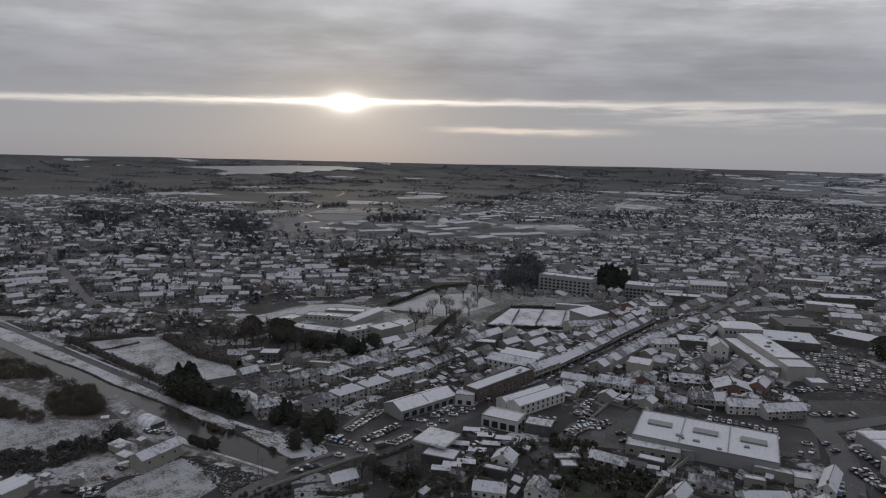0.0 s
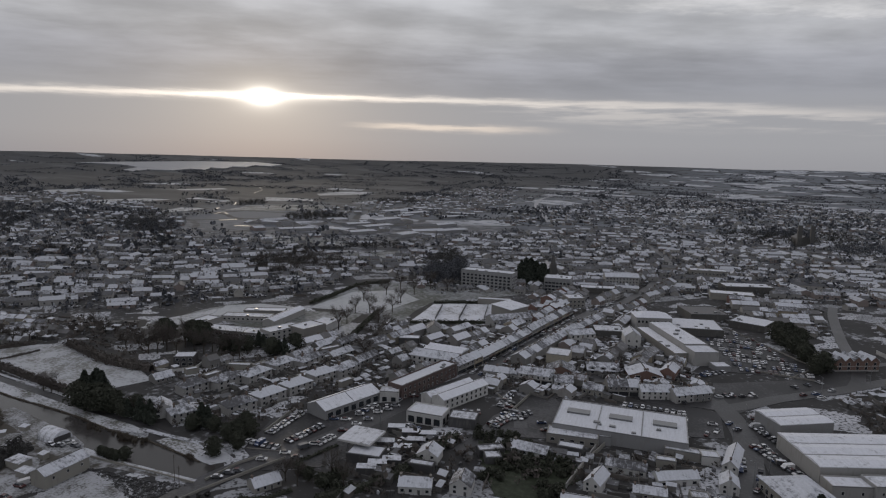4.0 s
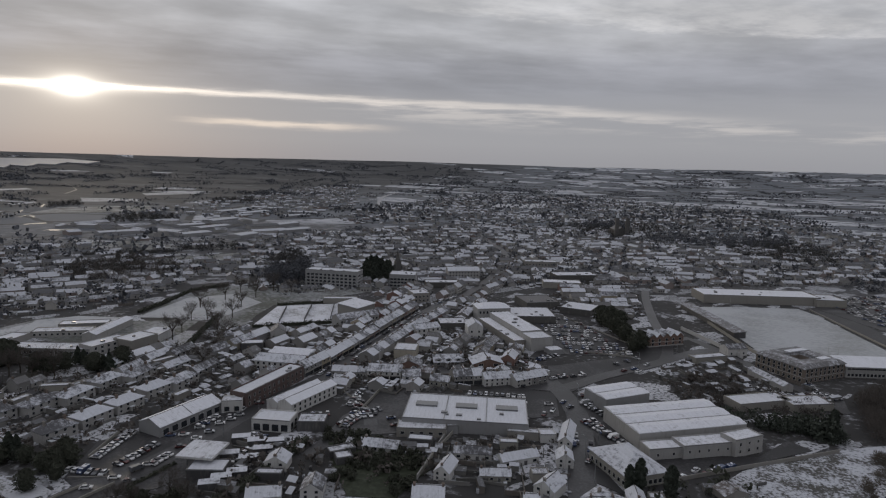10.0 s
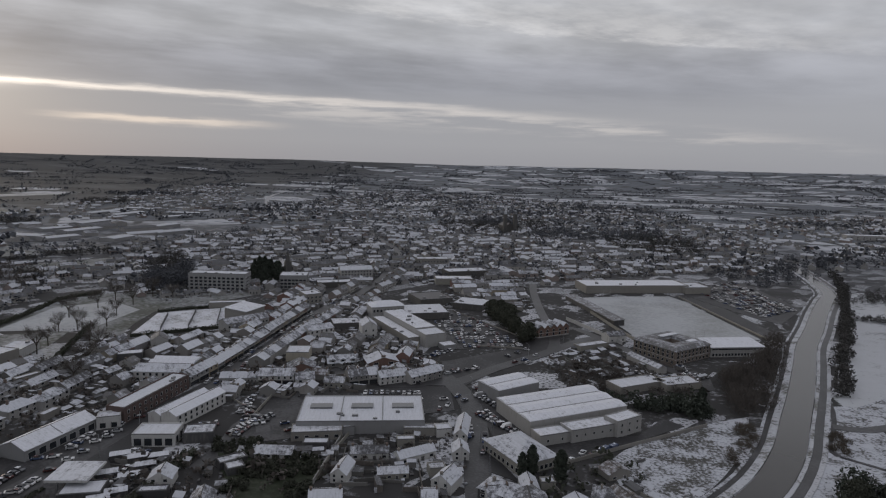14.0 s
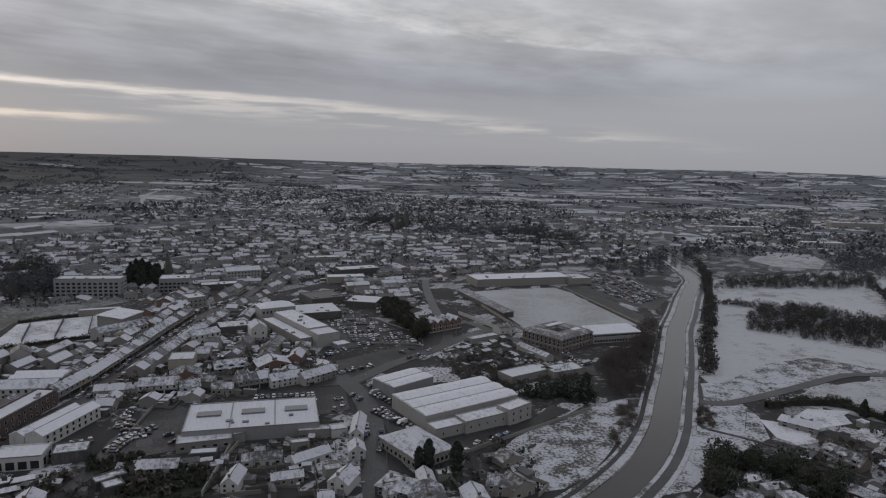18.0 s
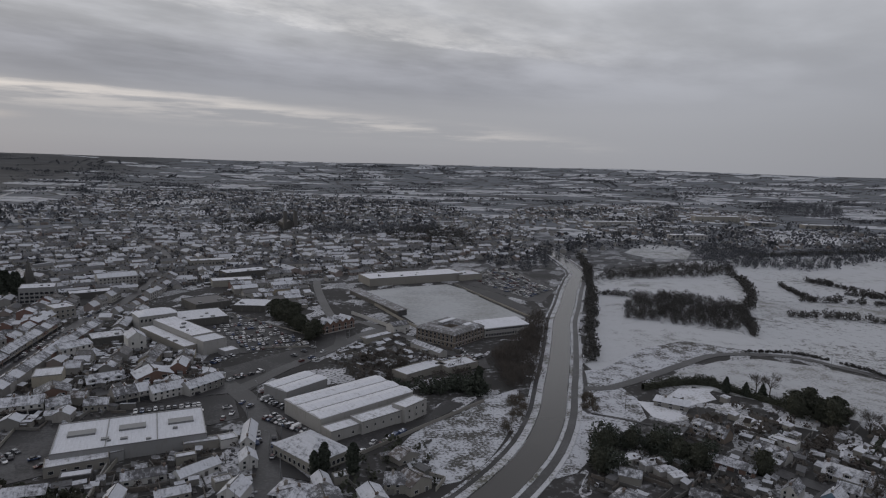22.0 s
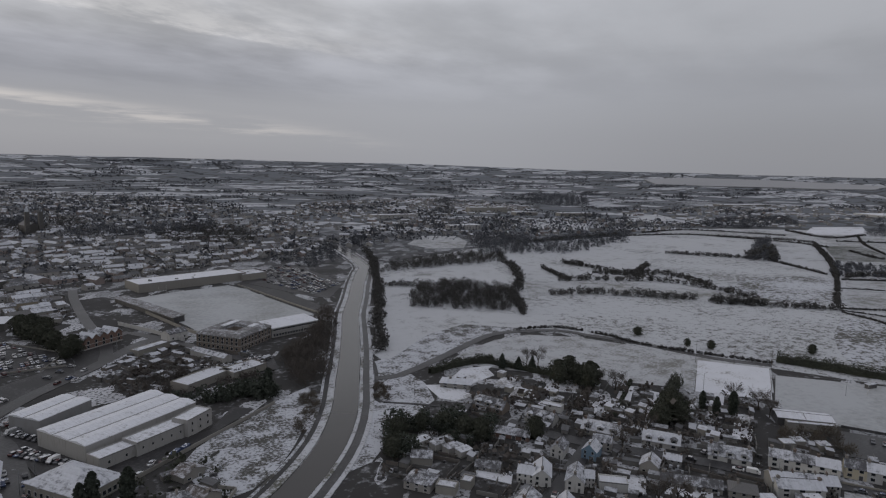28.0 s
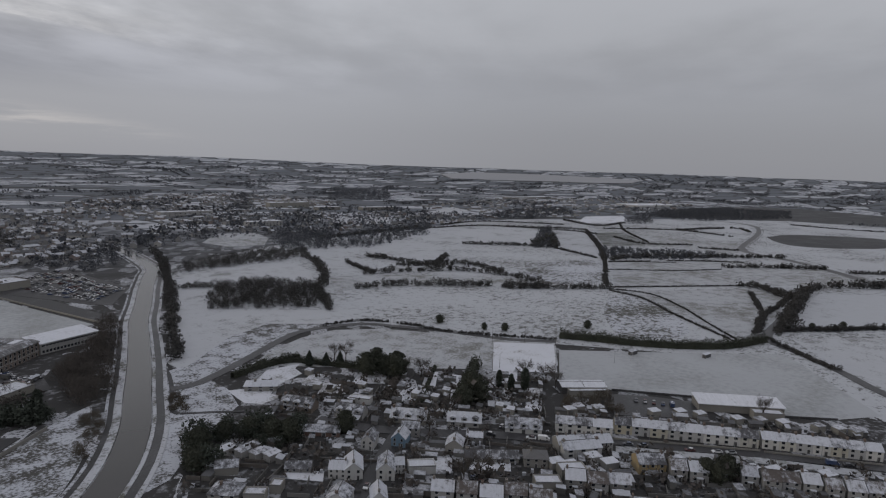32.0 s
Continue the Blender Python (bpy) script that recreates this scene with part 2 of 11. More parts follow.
SNOW = (0.655, 0.675, 0.725)
M = {}
M["field"] = mottled("snowy_field", (0.165, 0.170, 0.166), (0.425, 0.441, 0.466), 0.30, 0.48, 0.6, 0.08)
M["rough_field"] = mottled("rough_snowy_pasture", (0.10, 0.102, 0.096), (0.425, 0.443, 0.468), 0.37, 0.51, 0.62, 0.17, patchy=0.36)
M["thin_field"] = mottled("thinly_snowed_field", (0.155, 0.157, 0.147), (0.385, 0.401, 0.424), 0.36, 0.57, 0.6, 0.09, patchy=0.36)
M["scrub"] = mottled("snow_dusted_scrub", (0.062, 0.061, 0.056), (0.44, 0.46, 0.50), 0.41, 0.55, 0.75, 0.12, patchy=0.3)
M["bog"] = mottled("half_snowed_bog", (0.06, 0.055, 0.047), (0.33, 0.34, 0.36), 0.44, 0.64, 0.3, 0.045)
M["moor"] = mottled("brown_moor", (0.046, 0.047, 0.049), (0.094, 0.096, 0.10), 0.42, 0.72, 0.2, 0.02)
M["park"] = mottled("frosted_grass", (0.075, 0.08, 0.07), (0.24, 0.25, 0.26), 0.40, 0.62, 0.3, 0.03)
M["lawn"] = mottled("dark_winter_grass", (0.02, 0.026, 0.014), (0.06, 0.068, 0.05), 0.45, 0.75, 0.5, 0.05)
M["pitch"] = mottled("snowed_pitch", (0.235, 0.246, 0.245), (0.375, 0.392, 0.41), 0.25, 0.60, 0.3, 0.03)
M["snow"] = mottled("trodden_snow", (0.20, 0.20, 0.195), (0.58, 0.60, 0.645), 0.30, 0.48, 0.8, 0.09)
M["bank"] = mottled("snowy_canal_bank", (0.085, 0.085, 0.07), (0.43, 0.445, 0.475), 0.37, 0.55, 0.9, 0.09, patchy=0.3)
M["tussock"] = mottled("frosted_tussocks", (0.075, 0.074, 0.068), (0.33, 0.342, 0.362), 0.36, 0.60, 1.1, 0.16, patchy=0.3)
M["rubble"] = mottled("dark_broken_stone", (0.028, 0.028, 0.029), (0.20, 0.205, 0.215), 0.52, 0.62, 1.6, 0.3, patchy=0.2)
M["asphalt"] = mottled("wet_asphalt", (0.030, 0.030, 0.032), (0.066, 0.066, 0.071), 0.44, 0.66, 0.9, 0.06, rough=0.45, relief=0.01, patchy=0.2)
M["yard"] = mottled("slushy_yard", (0.025, 0.025, 0.0265), (0.068, 0.068, 0.072), 0.47, 0.66, 0.8, 0.07, rough=0.6, relief=0.02)
M["earth"] = mottled("dark_earth", (0.045, 0.04, 0.032), (0.22, 0.22, 0.22), 0.52, 0.68, 0.5, 0.06)


def far_ground():
    """Gardens and yards near by; a patchwork of snowy fields, moor and hedges far off, with haze in the far tones."""
    mat, N, p, pos = material("open_country", 0.9)
    town_f = N.m("ADD", N.m("MULTIPLY", N.noise(pos, 0.28, 4.0), 0.55), N.m("MULTIPLY", N.noise(pos, 0.03, 3.0), 0.45))
    # The darkest ground is raised a little, standing in for haze.
    town = N.mix(N.step(town_f, 0.53, 0.68), N.mix(N.noise(pos, 0.06), (0.022, 0.022, 0.022), (0.046, 0.045, 0.045)), (0.26, 0.27, 0.29))
    # yards and gardens in plots, some white, some dark
    plot = N.n("ShaderNodeTexVoronoi")
    turned = N.n("ShaderNodeVectorRotate")
    N.put(turned, 0, N.v("ADD", pos, N.v("MULTIPLY", N.noise(pos, 0.05, 2.0, out=1), (5, 5, 0))))
    turned.inputs["Angle"].default_value = 0.55
    N.put(plot, "Vector", N.v("MULTIPLY", turned.outputs[0], (0.085, 0.052, 0.0)))
    plot.inputs["Scale"].default_value = 1.0
    plot.distance = "CHEBYCHEV"
    pr = N.n("ShaderNodeSeparateColor")
    N.put(pr, 0, plot.outputs["Color"])
    white_plot = N.m("MULTIPLY", N.m("LESS_THAN", pr.outputs[0], 0.28), N.step(N.noise(pos, 0.6, 3.0), 0.36, 0.52))
    town = N.mix(N.m("MULTIPLY", white_plot, 0.9), town, N.mix(pr.outputs[1], (0.24, 0.25, 0.265), (0.48, 0.495, 0.53)))
    vo = N.n("ShaderNodeTexVoronoi")
    warp = N.v("ADD", pos, N.v("MULTIPLY", N.noise(pos, 0.004, 2.0, out=1), (70, 70, 0)))
    warp = N.v("MULTIPLY", warp, (0.0060, 0.0088, 0.0))
    N.put(vo, "Vector", warp)
    vo.inputs["Scale"].default_value = 1.0
    ve = N.n("ShaderNodeTexVoronoi", feature="DISTANCE_TO_EDGE")
    N.put(ve, "Vector", warp)
    ve.inputs["Scale"].default_value = 1.0
    sep = N.n("ShaderNodeSeparateXYZ")
    N.put(sep, 0, pos)
    rnd = N.n("ShaderNodeSeparateColor")
    N.put(rnd, 0, vo.outputs["Color"])
    east = N.step(N.m("ADD", sep.outputs[0], N.m("MULTIPLY", N.noise(pos, 0.0012, 2.0), 900)), -1500, 700)
    share = N.m("ADD", 0.03, N.m("MULTIPLY", east, 0.35))
    white = N.m("LESS_THAN", rnd.outputs[0], share)
    cover = N.mix(N.noise(pos, 0.02, 4.0), (0.27, 0.284, 0.31), (0.47, 0.49, 0.525))
    # Far land is lifted and blued, so that haze sits in its colour.
    dark = N.mix(N.noise(pos, 0.015, 4.0), (0.072, 0.080, 0.094), (0.132, 0.145, 0.165))
    dark = N.mix(N.m("MULTIPLY", N.step(rnd.outputs[1], 0.6, 1.0), 0.6), dark, (0.125, 0.135, 0.150))
    moor = N.step(N.m("ADD", sep.outputs[0], N.m("MULTIPLY", N.noise(pos, 0.002, 3.0), 700)), -500, -1100)
    streak = N.step(N.noise(N.v("MULTIPLY", pos, (0.0022, 0.0065, 0.0)), 1.0, 5.0), 0.44, 0.70)
    dark = N.mix(N.m("MULTIPLY", moor, 0.94), dark, N.mix(streak, (0.024, 0.0255, 0.028), (0.066, 0.069, 0.075)))
    cover = N.mix(N.step(N.noise(pos, 0.035, 4.0), 0.52, 0.62), cover, dark)
    land = N.mix(white, dark, cover)
    land = N.mix(N.step(ve.outputs["Distance"], 0.03, 0.06), (0.038, 0.041, 0.044), land)
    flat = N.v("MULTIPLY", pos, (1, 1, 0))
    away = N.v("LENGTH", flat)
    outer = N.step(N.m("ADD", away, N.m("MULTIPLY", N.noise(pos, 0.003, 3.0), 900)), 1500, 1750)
    # Town ground pales with distance, haze put into the base colour.
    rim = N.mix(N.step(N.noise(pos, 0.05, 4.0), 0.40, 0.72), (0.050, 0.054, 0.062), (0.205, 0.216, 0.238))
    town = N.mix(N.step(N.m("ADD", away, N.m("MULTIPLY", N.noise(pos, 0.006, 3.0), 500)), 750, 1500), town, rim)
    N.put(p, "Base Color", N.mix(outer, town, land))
    bump(N, p, town_f, 0.08)
    return mat


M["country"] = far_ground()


def water(name, base, rough, spec=0.4):
    mat, N, p, pos = material(name, rough, spec=spec)
    N.put(p, "Base Color", N.mix(N.noise(pos, 0.05, 3.0), base, [c * 1.25 for c in base]))
    bump(N, p, N.noise(pos, 0.9, 3.0), 0.02, 0.25)
    return mat


M["canal"] = water("murky_canal_water", (0.040, 0.038, 0.037), 0.13, 0.25)
M["flood"] = water("still_floodwater", (0.10, 0.10, 0.102), 0.55, 0.3)
M["lake"] = water("lake_water", (0.21, 0.215, 0.225), 0.6)


def roof_material(name, tile, snow_lo, snow_hi, vary=0.34, island=False, snow_top=(0.52, 0.543, 0.595)):
    mat, N, p, pos = material(name, 0.75)
    if island:
        rnd = N.n("ShaderNodeNewGeometry").outputs["Random Per Island"]
    else:
        rnd = N.n("ShaderNodeObjectInfo").outputs["Random"]
    tc = N.n("ShaderNodeTexCoord").outputs["Object"]
    f = N.m("ADD", N.m("MULTIPLY", N.noise(pos, 0.55, 4.0), 0.6), N.m("MULTIPLY", N.noise(pos, 0.11, 2.0), 0.4))
    f = N.m("ADD", f, N.m("MULTIPLY", N.m("SUBTRACT", rnd, 0.55), vary))
    streak = N.noise(N.v("MULTIPLY", tc, (1.7, 0.14, 0.14)), 1.0, 3.0)
    f = N.m("ADD", f, N.m("MULTIPLY", N.m("SUBTRACT", streak, 0.5), 0.22))
    worn = N.noise(pos, 1.9, 3.0, 0.6)
    f = N.m("ADD", f, N.m("MULTIPLY", N.m("SUBTRACT", worn, 0.5), 0.34))
    s = N.step(f, snow_lo, snow_hi)
    wv = N.n("ShaderNodeTexWave")
    N.put(wv, "Vector", tc)
    wv.inputs["Scale"].default_value = 0.9
    wv.bands_direction = "Z"
    slate = N.mix(N.noise(pos, 2.5, 3.0), [c * 0.7 for c in tile], [c * 1.3 for c in tile])
    slate = N.mix(N.m("MULTIPLY", wv.outputs[0], 0.25), slate, [c * 0.4 for c in tile])
    snow = N.mix(N.m("MULTIPLY", N.m("ADD", N.noise(pos, 1.3, 4.0), streak), 0.6), [c * 0.55 for c in snow_top], [min(0.8, c * 1.08) for c in snow_top])
    N.put(p, "Base Color", N.mix(s, slate, snow))
    bump(N, p, f, 0.05)
    return mat


M["slate"] = roof_material("snowed_slate_roof", (0.075, 0.076, 0.082), 0.27, 0.56, snow_top=(0.52, 0.543, 0.592))
M["tile"] = roof_material("snowed_brown_tile_roof", (0.088, 0.076, 0.070), 0.28, 0.57, snow_top=(0.50, 0.522, 0.57))
M["bare_slate"] = roof_material("patchy_slate_roof", (0.125, 0.124, 0.126), 0.52, 0.86)
M["sheet"] = roof_material("snowed_metal_roof", (0.22, 0.23, 0.24), 0.20, 0.46, 0.1, snow_top=(0.64, 0.66, 0.71))
M["flat"] = roof_material("snowed_felt_roof", (0.10, 0.10, 0.105), 0.23, 0.50, 0.26, snow_top=(0.565, 0.587, 0.635))
M["far_roof"] = roof_material("distant_snowed_roof", (0.095, 0.097, 0.103), 0.29, 0.60, 0.66, island=True, snow_top=(0.44, 0.46, 0.50))


# The default tone puts the shade on backlit fronts into the wall colour.
def wall_material(name, stops, rough=0.85, island=False, tone=0.76):
    mat, N, p, pos = material(name, rough)
    if island:
        rnd = N.n("ShaderNodeNewGeometry").outputs["Random Per Island"]
    else:
        rnd = N.n("ShaderNodeObjectInfo").outputs["Random"]
    k = len(stops)
    c = N.ramp(rnd, [(i / k, tuple(x * tone for x in s)) for i, s in enumerate(stops)], constant=True)
    streak = N.noise(N.v("MULTIPLY", pos, (1, 1, 0.25)), 0.7, 4.0)
    c = N.mix(N.m("MULTIPLY", N.step(streak, 0.5, 0.75), 0.45), c, (0.16, 0.15, 0.14))
    c = N.mix(N.m("MULTIPLY", N.noise(pos, 5.0, 2.0), 0.2), c, (0.25, 0.25, 0.24))
    N.put(p, "Base Color", c)
    bump(N, p, N.noise(pos, 6.0, 2.0), 0.01)
    return mat


W1, W2, W3 = (0.40, 0.395, 0.385), (0.30, 0.292, 0.275), (0.215, 0.212, 0.207)
M["render_wall"] = wall_material("rendered_wall", [W1, W2, W3, W1, (0.42, 0.39, 0.32), W3, (0.34, 0.33, 0.32), W1])
M["street_wall"] = wall_material("painted_street_front", [W2, W3, (0.20, 0.11, 0.09), W1, (0.23, 0.22, 0.21), (0.36, 0.31, 0.23), (0.25, 0.25, 0.255), W3])
M["far_wall"] = wall_material("distant_wall", [W3, (0.22, 0.215, 0.21), W2, (0.18, 0.15, 0.14), W3, (0.25, 0.245, 0.24)], island=True, tone=1.15)
M["brick"] = wall_material("red_brick", [(0.15, 0.085, 0.065), (0.17, 0.10, 0.078)])
M["tan_brick"] = wall_material("brown_brick", [(0.16, 0.13, 0.105), (0.18, 0.145, 0.12)])
M["red_wall"] = wall_material("dark_red_wall", [(0.085, 0.052, 0.047), (0.09, 0.055, 0.05)])
M["stone"] = wall_material("weathered_stone_wall", [(0.26, 0.25, 0.23), (0.30, 0.29, 0.26)])
# Dark enough to give churches as silhouettes, their shade put into the colour.
M["dark_stone"] = wall_material("darkened_stone_wall", [(0.075, 0.073, 0.07), (0.09, 0.088, 0.085)])
M["clad"] = wall_material("grey_metal_cladding", [(0.27, 0.275, 0.285), (0.31, 0.312, 0.32)], 0.55)
M["cream"] = wall_material("cream_render", [(0.37, 0.368, 0.362), (0.39, 0.386, 0.378)])
M["white"] = wall_material("white_render", [(0.55, 0.55, 0.545), (0.60, 0.60, 0.59)])
M["blue"] = wall_material("blue_render", [(0.16, 0.26, 0.36), (0.17, 0.27, 0.37)])
M["ochre"] = wall_material("ochre_render", [(0.42, 0.32, 0.17), (0.40, 0.30, 0.16)])
M["dark"] = wall_material("dark_panel", [(0.05, 0.05, 0.055), (0.06, 0.06, 0.065)], 0.5)
M["chimney"] = wall_material("sooty_chimney", [(0.16, 0.12, 0.10), (0.24, 0.22, 0.20)])
M["frame"] = wall_material("white_window_frame", [(0.6, 0.6, 0.6), (0.5, 0.5, 0.5)], 0.5)


def plain(name, base, rough, spec=0.4, metal=0.0, vary=0.25, scale=1.0):
    mat, N, p, pos = material(name, rough, metal, spec)
    N.put(p, "Base Color", N.mix(N.noise(pos, scale, 4.0), [c * (1 - vary) for c in base], [min(1, c * (1 + vary)) for c in base]))
    return mat


M["glass"] = plain("window_glass", (0.022, 0.025, 0.03), 0.12, 0.6)
M["shop_glass"] = plain("shop_glass", (0.03, 0.032, 0.036), 0.15, 0.6)
M["tyre"] = plain("tyre_rubber", (0.02, 0.02, 0.02), 0.8)
M["bark"] = plain("wet_bark", (0.05, 0.042, 0.035), 0.9, scale=3.0)
M["twigs"] = plain("bare_twigs", (0.085, 0.077, 0.071), 0.95, 0.1, vary=0.4, scale=0.6)
# Needles and leaves are lightened by a touch of haze in the colour.
M["conifer"] = plain("conifer_needles", (0.044, 0.052, 0.042), 0.85, 0.2, vary=0.5, scale=0.7)
M["evergreen"] = plain("evergreen_leaves", (0.046, 0.050, 0.038), 0.8, 0.2, vary=0.5, scale=0.6)
M["reed"] = plain("brown_scrub_stems", (0.10, 0.088, 0.073), 0.95, 0.1, vary=0.4, scale=0.5)
M["metal"] = plain("galvanised_metal", (0.25, 0.26, 0.27), 0.45, 0.5, 0.6)
M["rooflight"] = plain("grey_rooflight", (0.13, 0.135, 0.14), 0.3, 0.5)
M["wood_pole"] = plain("tarred_pole", (0.06, 0.05, 0.042), 0.85)
M["kerb"] = plain("concrete_edge", (0.30, 0.30, 0.29), 0.85)
# Haze over the far trees is put into this paler, bluish colour.
M["hazed_wood"] = plain("hazed_bare_wood", (0.080, 0.085, 0.096), 0.95, 0.1, vary=0.4, scale=0.05)


def car_paint(island=False):
    mat, N, p, pos = material("car_paint", 0.3, 0.0, 0.5)
    rnd = N.n("ShaderNodeNewGeometry").outputs["Random Per Island"] if island else N.n("ShaderNodeObjectInfo").outputs["Random"]
    stops = [(0.03, 0.03, 0.035), (0.45, 0.45, 0.46), (0.08, 0.085, 0.095), (0.07, 0.022, 0.022), (0.30, 0.31, 0.32), (0.04, 0.06, 0.12), (0.62, 0.62, 0.62), (0.06, 0.06, 0.065)]
    c = N.ramp(rnd, [(i / 8, s) for i, s in enumerate(stops)], constant=True)
    tc = N.n("ShaderNodeSeparateXYZ")
    N.put(tc, 0, N.n("ShaderNodeNewGeometry").outputs["Normal"])
    snow = N.m("MULTIPLY", N.step(tc.outputs[2], 0.6, 0.9), N.step(N.m("ADD", N.noise(pos, 1.1, 3.0), N.m("MULTIPLY", N.m("SUBTRACT", rnd, 0.5), 0.4)), 0.57, 0.66))
    N.put(p, "Base Color", N.mix(snow, c, (0.6, 0.62, 0.65)))
    N.put(p, "Roughness", N.m("ADD", 0.3, N.m("MULTIPLY", snow, 0.5)))
    return mat


M["paint"] = car_paint()
# Hedge twigs are lightened too, for haze over the fields.
M["hedge_wood"] = plain("field_hedge_twigs", (0.062, 0.061, 0.060), 0.95, 0.1, vary=0.45, scale=0.3)
M["yard_wall"] = wall_material("dark_yard_wall", [(0.10, 0.098, 0.096), (0.15, 0.146, 0.14), (0.19, 0.187, 0.18), (0.12, 0.105, 0.095)], island=True)
M["terrace_wall"] = wall_material("painted_terrace_front", [(0.42, 0.41, 0.37), (0.40, 0.38, 0.32), (0.33, 0.33, 0.33), (0.40, 0.36, 0.27), (0.46, 0.455, 0.44), (0.38, 0.36, 0.30)], tone=1.25)
M["far_paint"] = car_paint(True)
# Skyline trees get a paler blue-grey, haze painted into it.
M["hazed_skyline_wood"] = plain("hazed_wood_on_skyline", (0.082, 0.087, 0.098), 0.95, 0.1, vary=0.4, scale=0.02)
M["rushes"] = mottled("rushy_wet_ground", (0.075, 0.075, 0.066), (0.44, 0.46, 0.50), 0.43, 0.53, 0.55, 0.2, patchy=0.5)
M["ridge"] = plain("dark_ridge_tiles", (0.07, 0.068, 0.066), 0.8, 0.2, vary=0.4, scale=1.5)
from mathutils.geometry import tessellate_polygon


# ---------------------------------------------------------------- building blocks
EYE_H = 115.0
FLAT = 2400.0


def lie(x, y):
    """Height of the land: level round the town, then rising gently to the ridges far off."""
    r = math.hypot(x, y)
    if r <= FLAT:
        return 0.0
    rough = (noise.noise((x / 420, y / 420, 3)) * 5 + noise.noise((x / 1300, y / 1300, 8)) * 9 - 4) * min(1, (r - FLAT) / 1900)
    k = min((r - FLAT) / FLAT, 1.02)
    d0 = math.atan(EYE_H / FLAT)
    return EYE_H - r * math.tan(d0 * (1 - k)) + rough


def mesh_object(name, bm, mats, parent=None, smooth=False):
    me = bpy.data.meshes.new(name)
    bm.to_mesh(me)
    bm.free()
    for m in mats if isinstance(mats, (list, tuple)) else [mats]:
        me.materials.append(m)
    if smooth:
        me.polygons.foreach_set("use_smooth", [True] * len(me.polygons))
    ob = new(name, me)
    ob.parent = parent
    return ob


def part(name, bm, mat, parent, label=""):
    return tagged(mesh_object(name, bm, mat, parent), label)


def share(name, me, parent, m=None):
    """One more piece on a mesh that is there already."""
    ob = new(name, me)
    ob.parent = parent
    if m is not None:
        ob.matrix_basis = m
    return ob


def box(bm, x0, x1, y0, y1, z0, z1, mi=0):
    v = [bm.verts.new(p) for p in ((x0, y0, z0), (x1, y0, z0), (x1, y1, z0), (x0, y1, z0), (x0, y0, z1), (x1, y0, z1), (x1, y1, z1), (x0, y1, z1))]
    for q in ((3, 2, 1, 0), (4, 5, 6, 7), (0, 1, 5, 4), (1, 2, 6, 5), (2, 3, 7, 6), (3, 0, 4, 7)):
        bm.faces.new([v[i] for i in q]).material_index = mi
    return v


def boxed(x0, x1, y0, y1, z0, z1):
    bm = bmesh.new()
    box(bm, x0, x1, y0, y1, z0, z1)
    return bm


def prism(bm, profile, x0, x1, mi=0):
    """A profile of (y, z) points drawn out along x."""
    a = [bm.verts.new((x0, y, z)) for y, z in profile]
    b = [bm.verts.new((x1, y, z)) for y, z in profile]
    n = len(profile)
    bm.faces.new(a[::-1]).material_index = mi
    bm.faces.new(b).material_index = mi
    for i in range(n):
        bm.faces.new((a[i], a[(i + 1) % n], b[(i + 1) % n], b[i])).material_index = mi


def tube(bm, p, q, r0, r1, sides=6):
    p, q = Vector(p), Vector(q)
    rot = (q - p).to_track_quat("Z", "Y")
    rings = []
    for c, r in ((p, r0), (q, r1)):
        rings.append([bm.verts.new(c + rot @ Vector((r * math.cos(2 * math.pi * i / sides), r * math.sin(2 * math.pi * i / sides), 0))) for i in range(sides)])
    for i in range(sides):
        j = (i + 1) % sides
        bm.faces.new((rings[0][i], rings[0][j], rings[1][j], rings[1][i]))
    bm.faces.new(rings[1])
    bm.faces.new(rings[0][::-1])


def base_empty(name, x, y, yaw=0.0, z=None):
    ob = new(name)
    ob.empty_display_size = 0.5
    ob.matrix_basis = pose(x, y, lie(x, y) if z is None else z, 0, 0, yaw)
    return ob


def soup(name, verts, faces, mats, index=None):
    me = bpy.data.meshes.new(name)
    me.from_pydata([tuple(v) for v in verts], [], [tuple(f) for f in faces])
    for m in mats:
        me.materials.append(m)
    if index is not None:
        me.polygons.foreach_set("material_index", index)
    return me


# what is taken up already, so that houses keep off it
TAKEN, WAYS, FIELDS = [], [], []


def take(x, y, yaw, w, d):
    TAKEN.append((x, y, math.cos(radians(yaw)), math.sin(radians(yaw)), w / 2, d / 2))


def free(x, y, r=4.0):
    for a, b, c, s, w, d in TAKEN:
        u, v = (x - a) * c + (y - b) * s, (y - b) * c - (x - a) * s
        if abs(u) < w + r and abs(v) < d + r:
            return False
    for line, w in WAYS:
        for q in line:
            if abs(q.x - x) < w + r and abs(q.y - y) < w + r and math.hypot(q.x - x, q.y - y) < w + r:
                return False
    return True


LAYER = [0.0, 0.2]


def layer(k=0):
    """Every sheet of ground lies a little above the one before, and ways above fields."""
    LAYER[k] += 0.0025
    return LAYER[k]


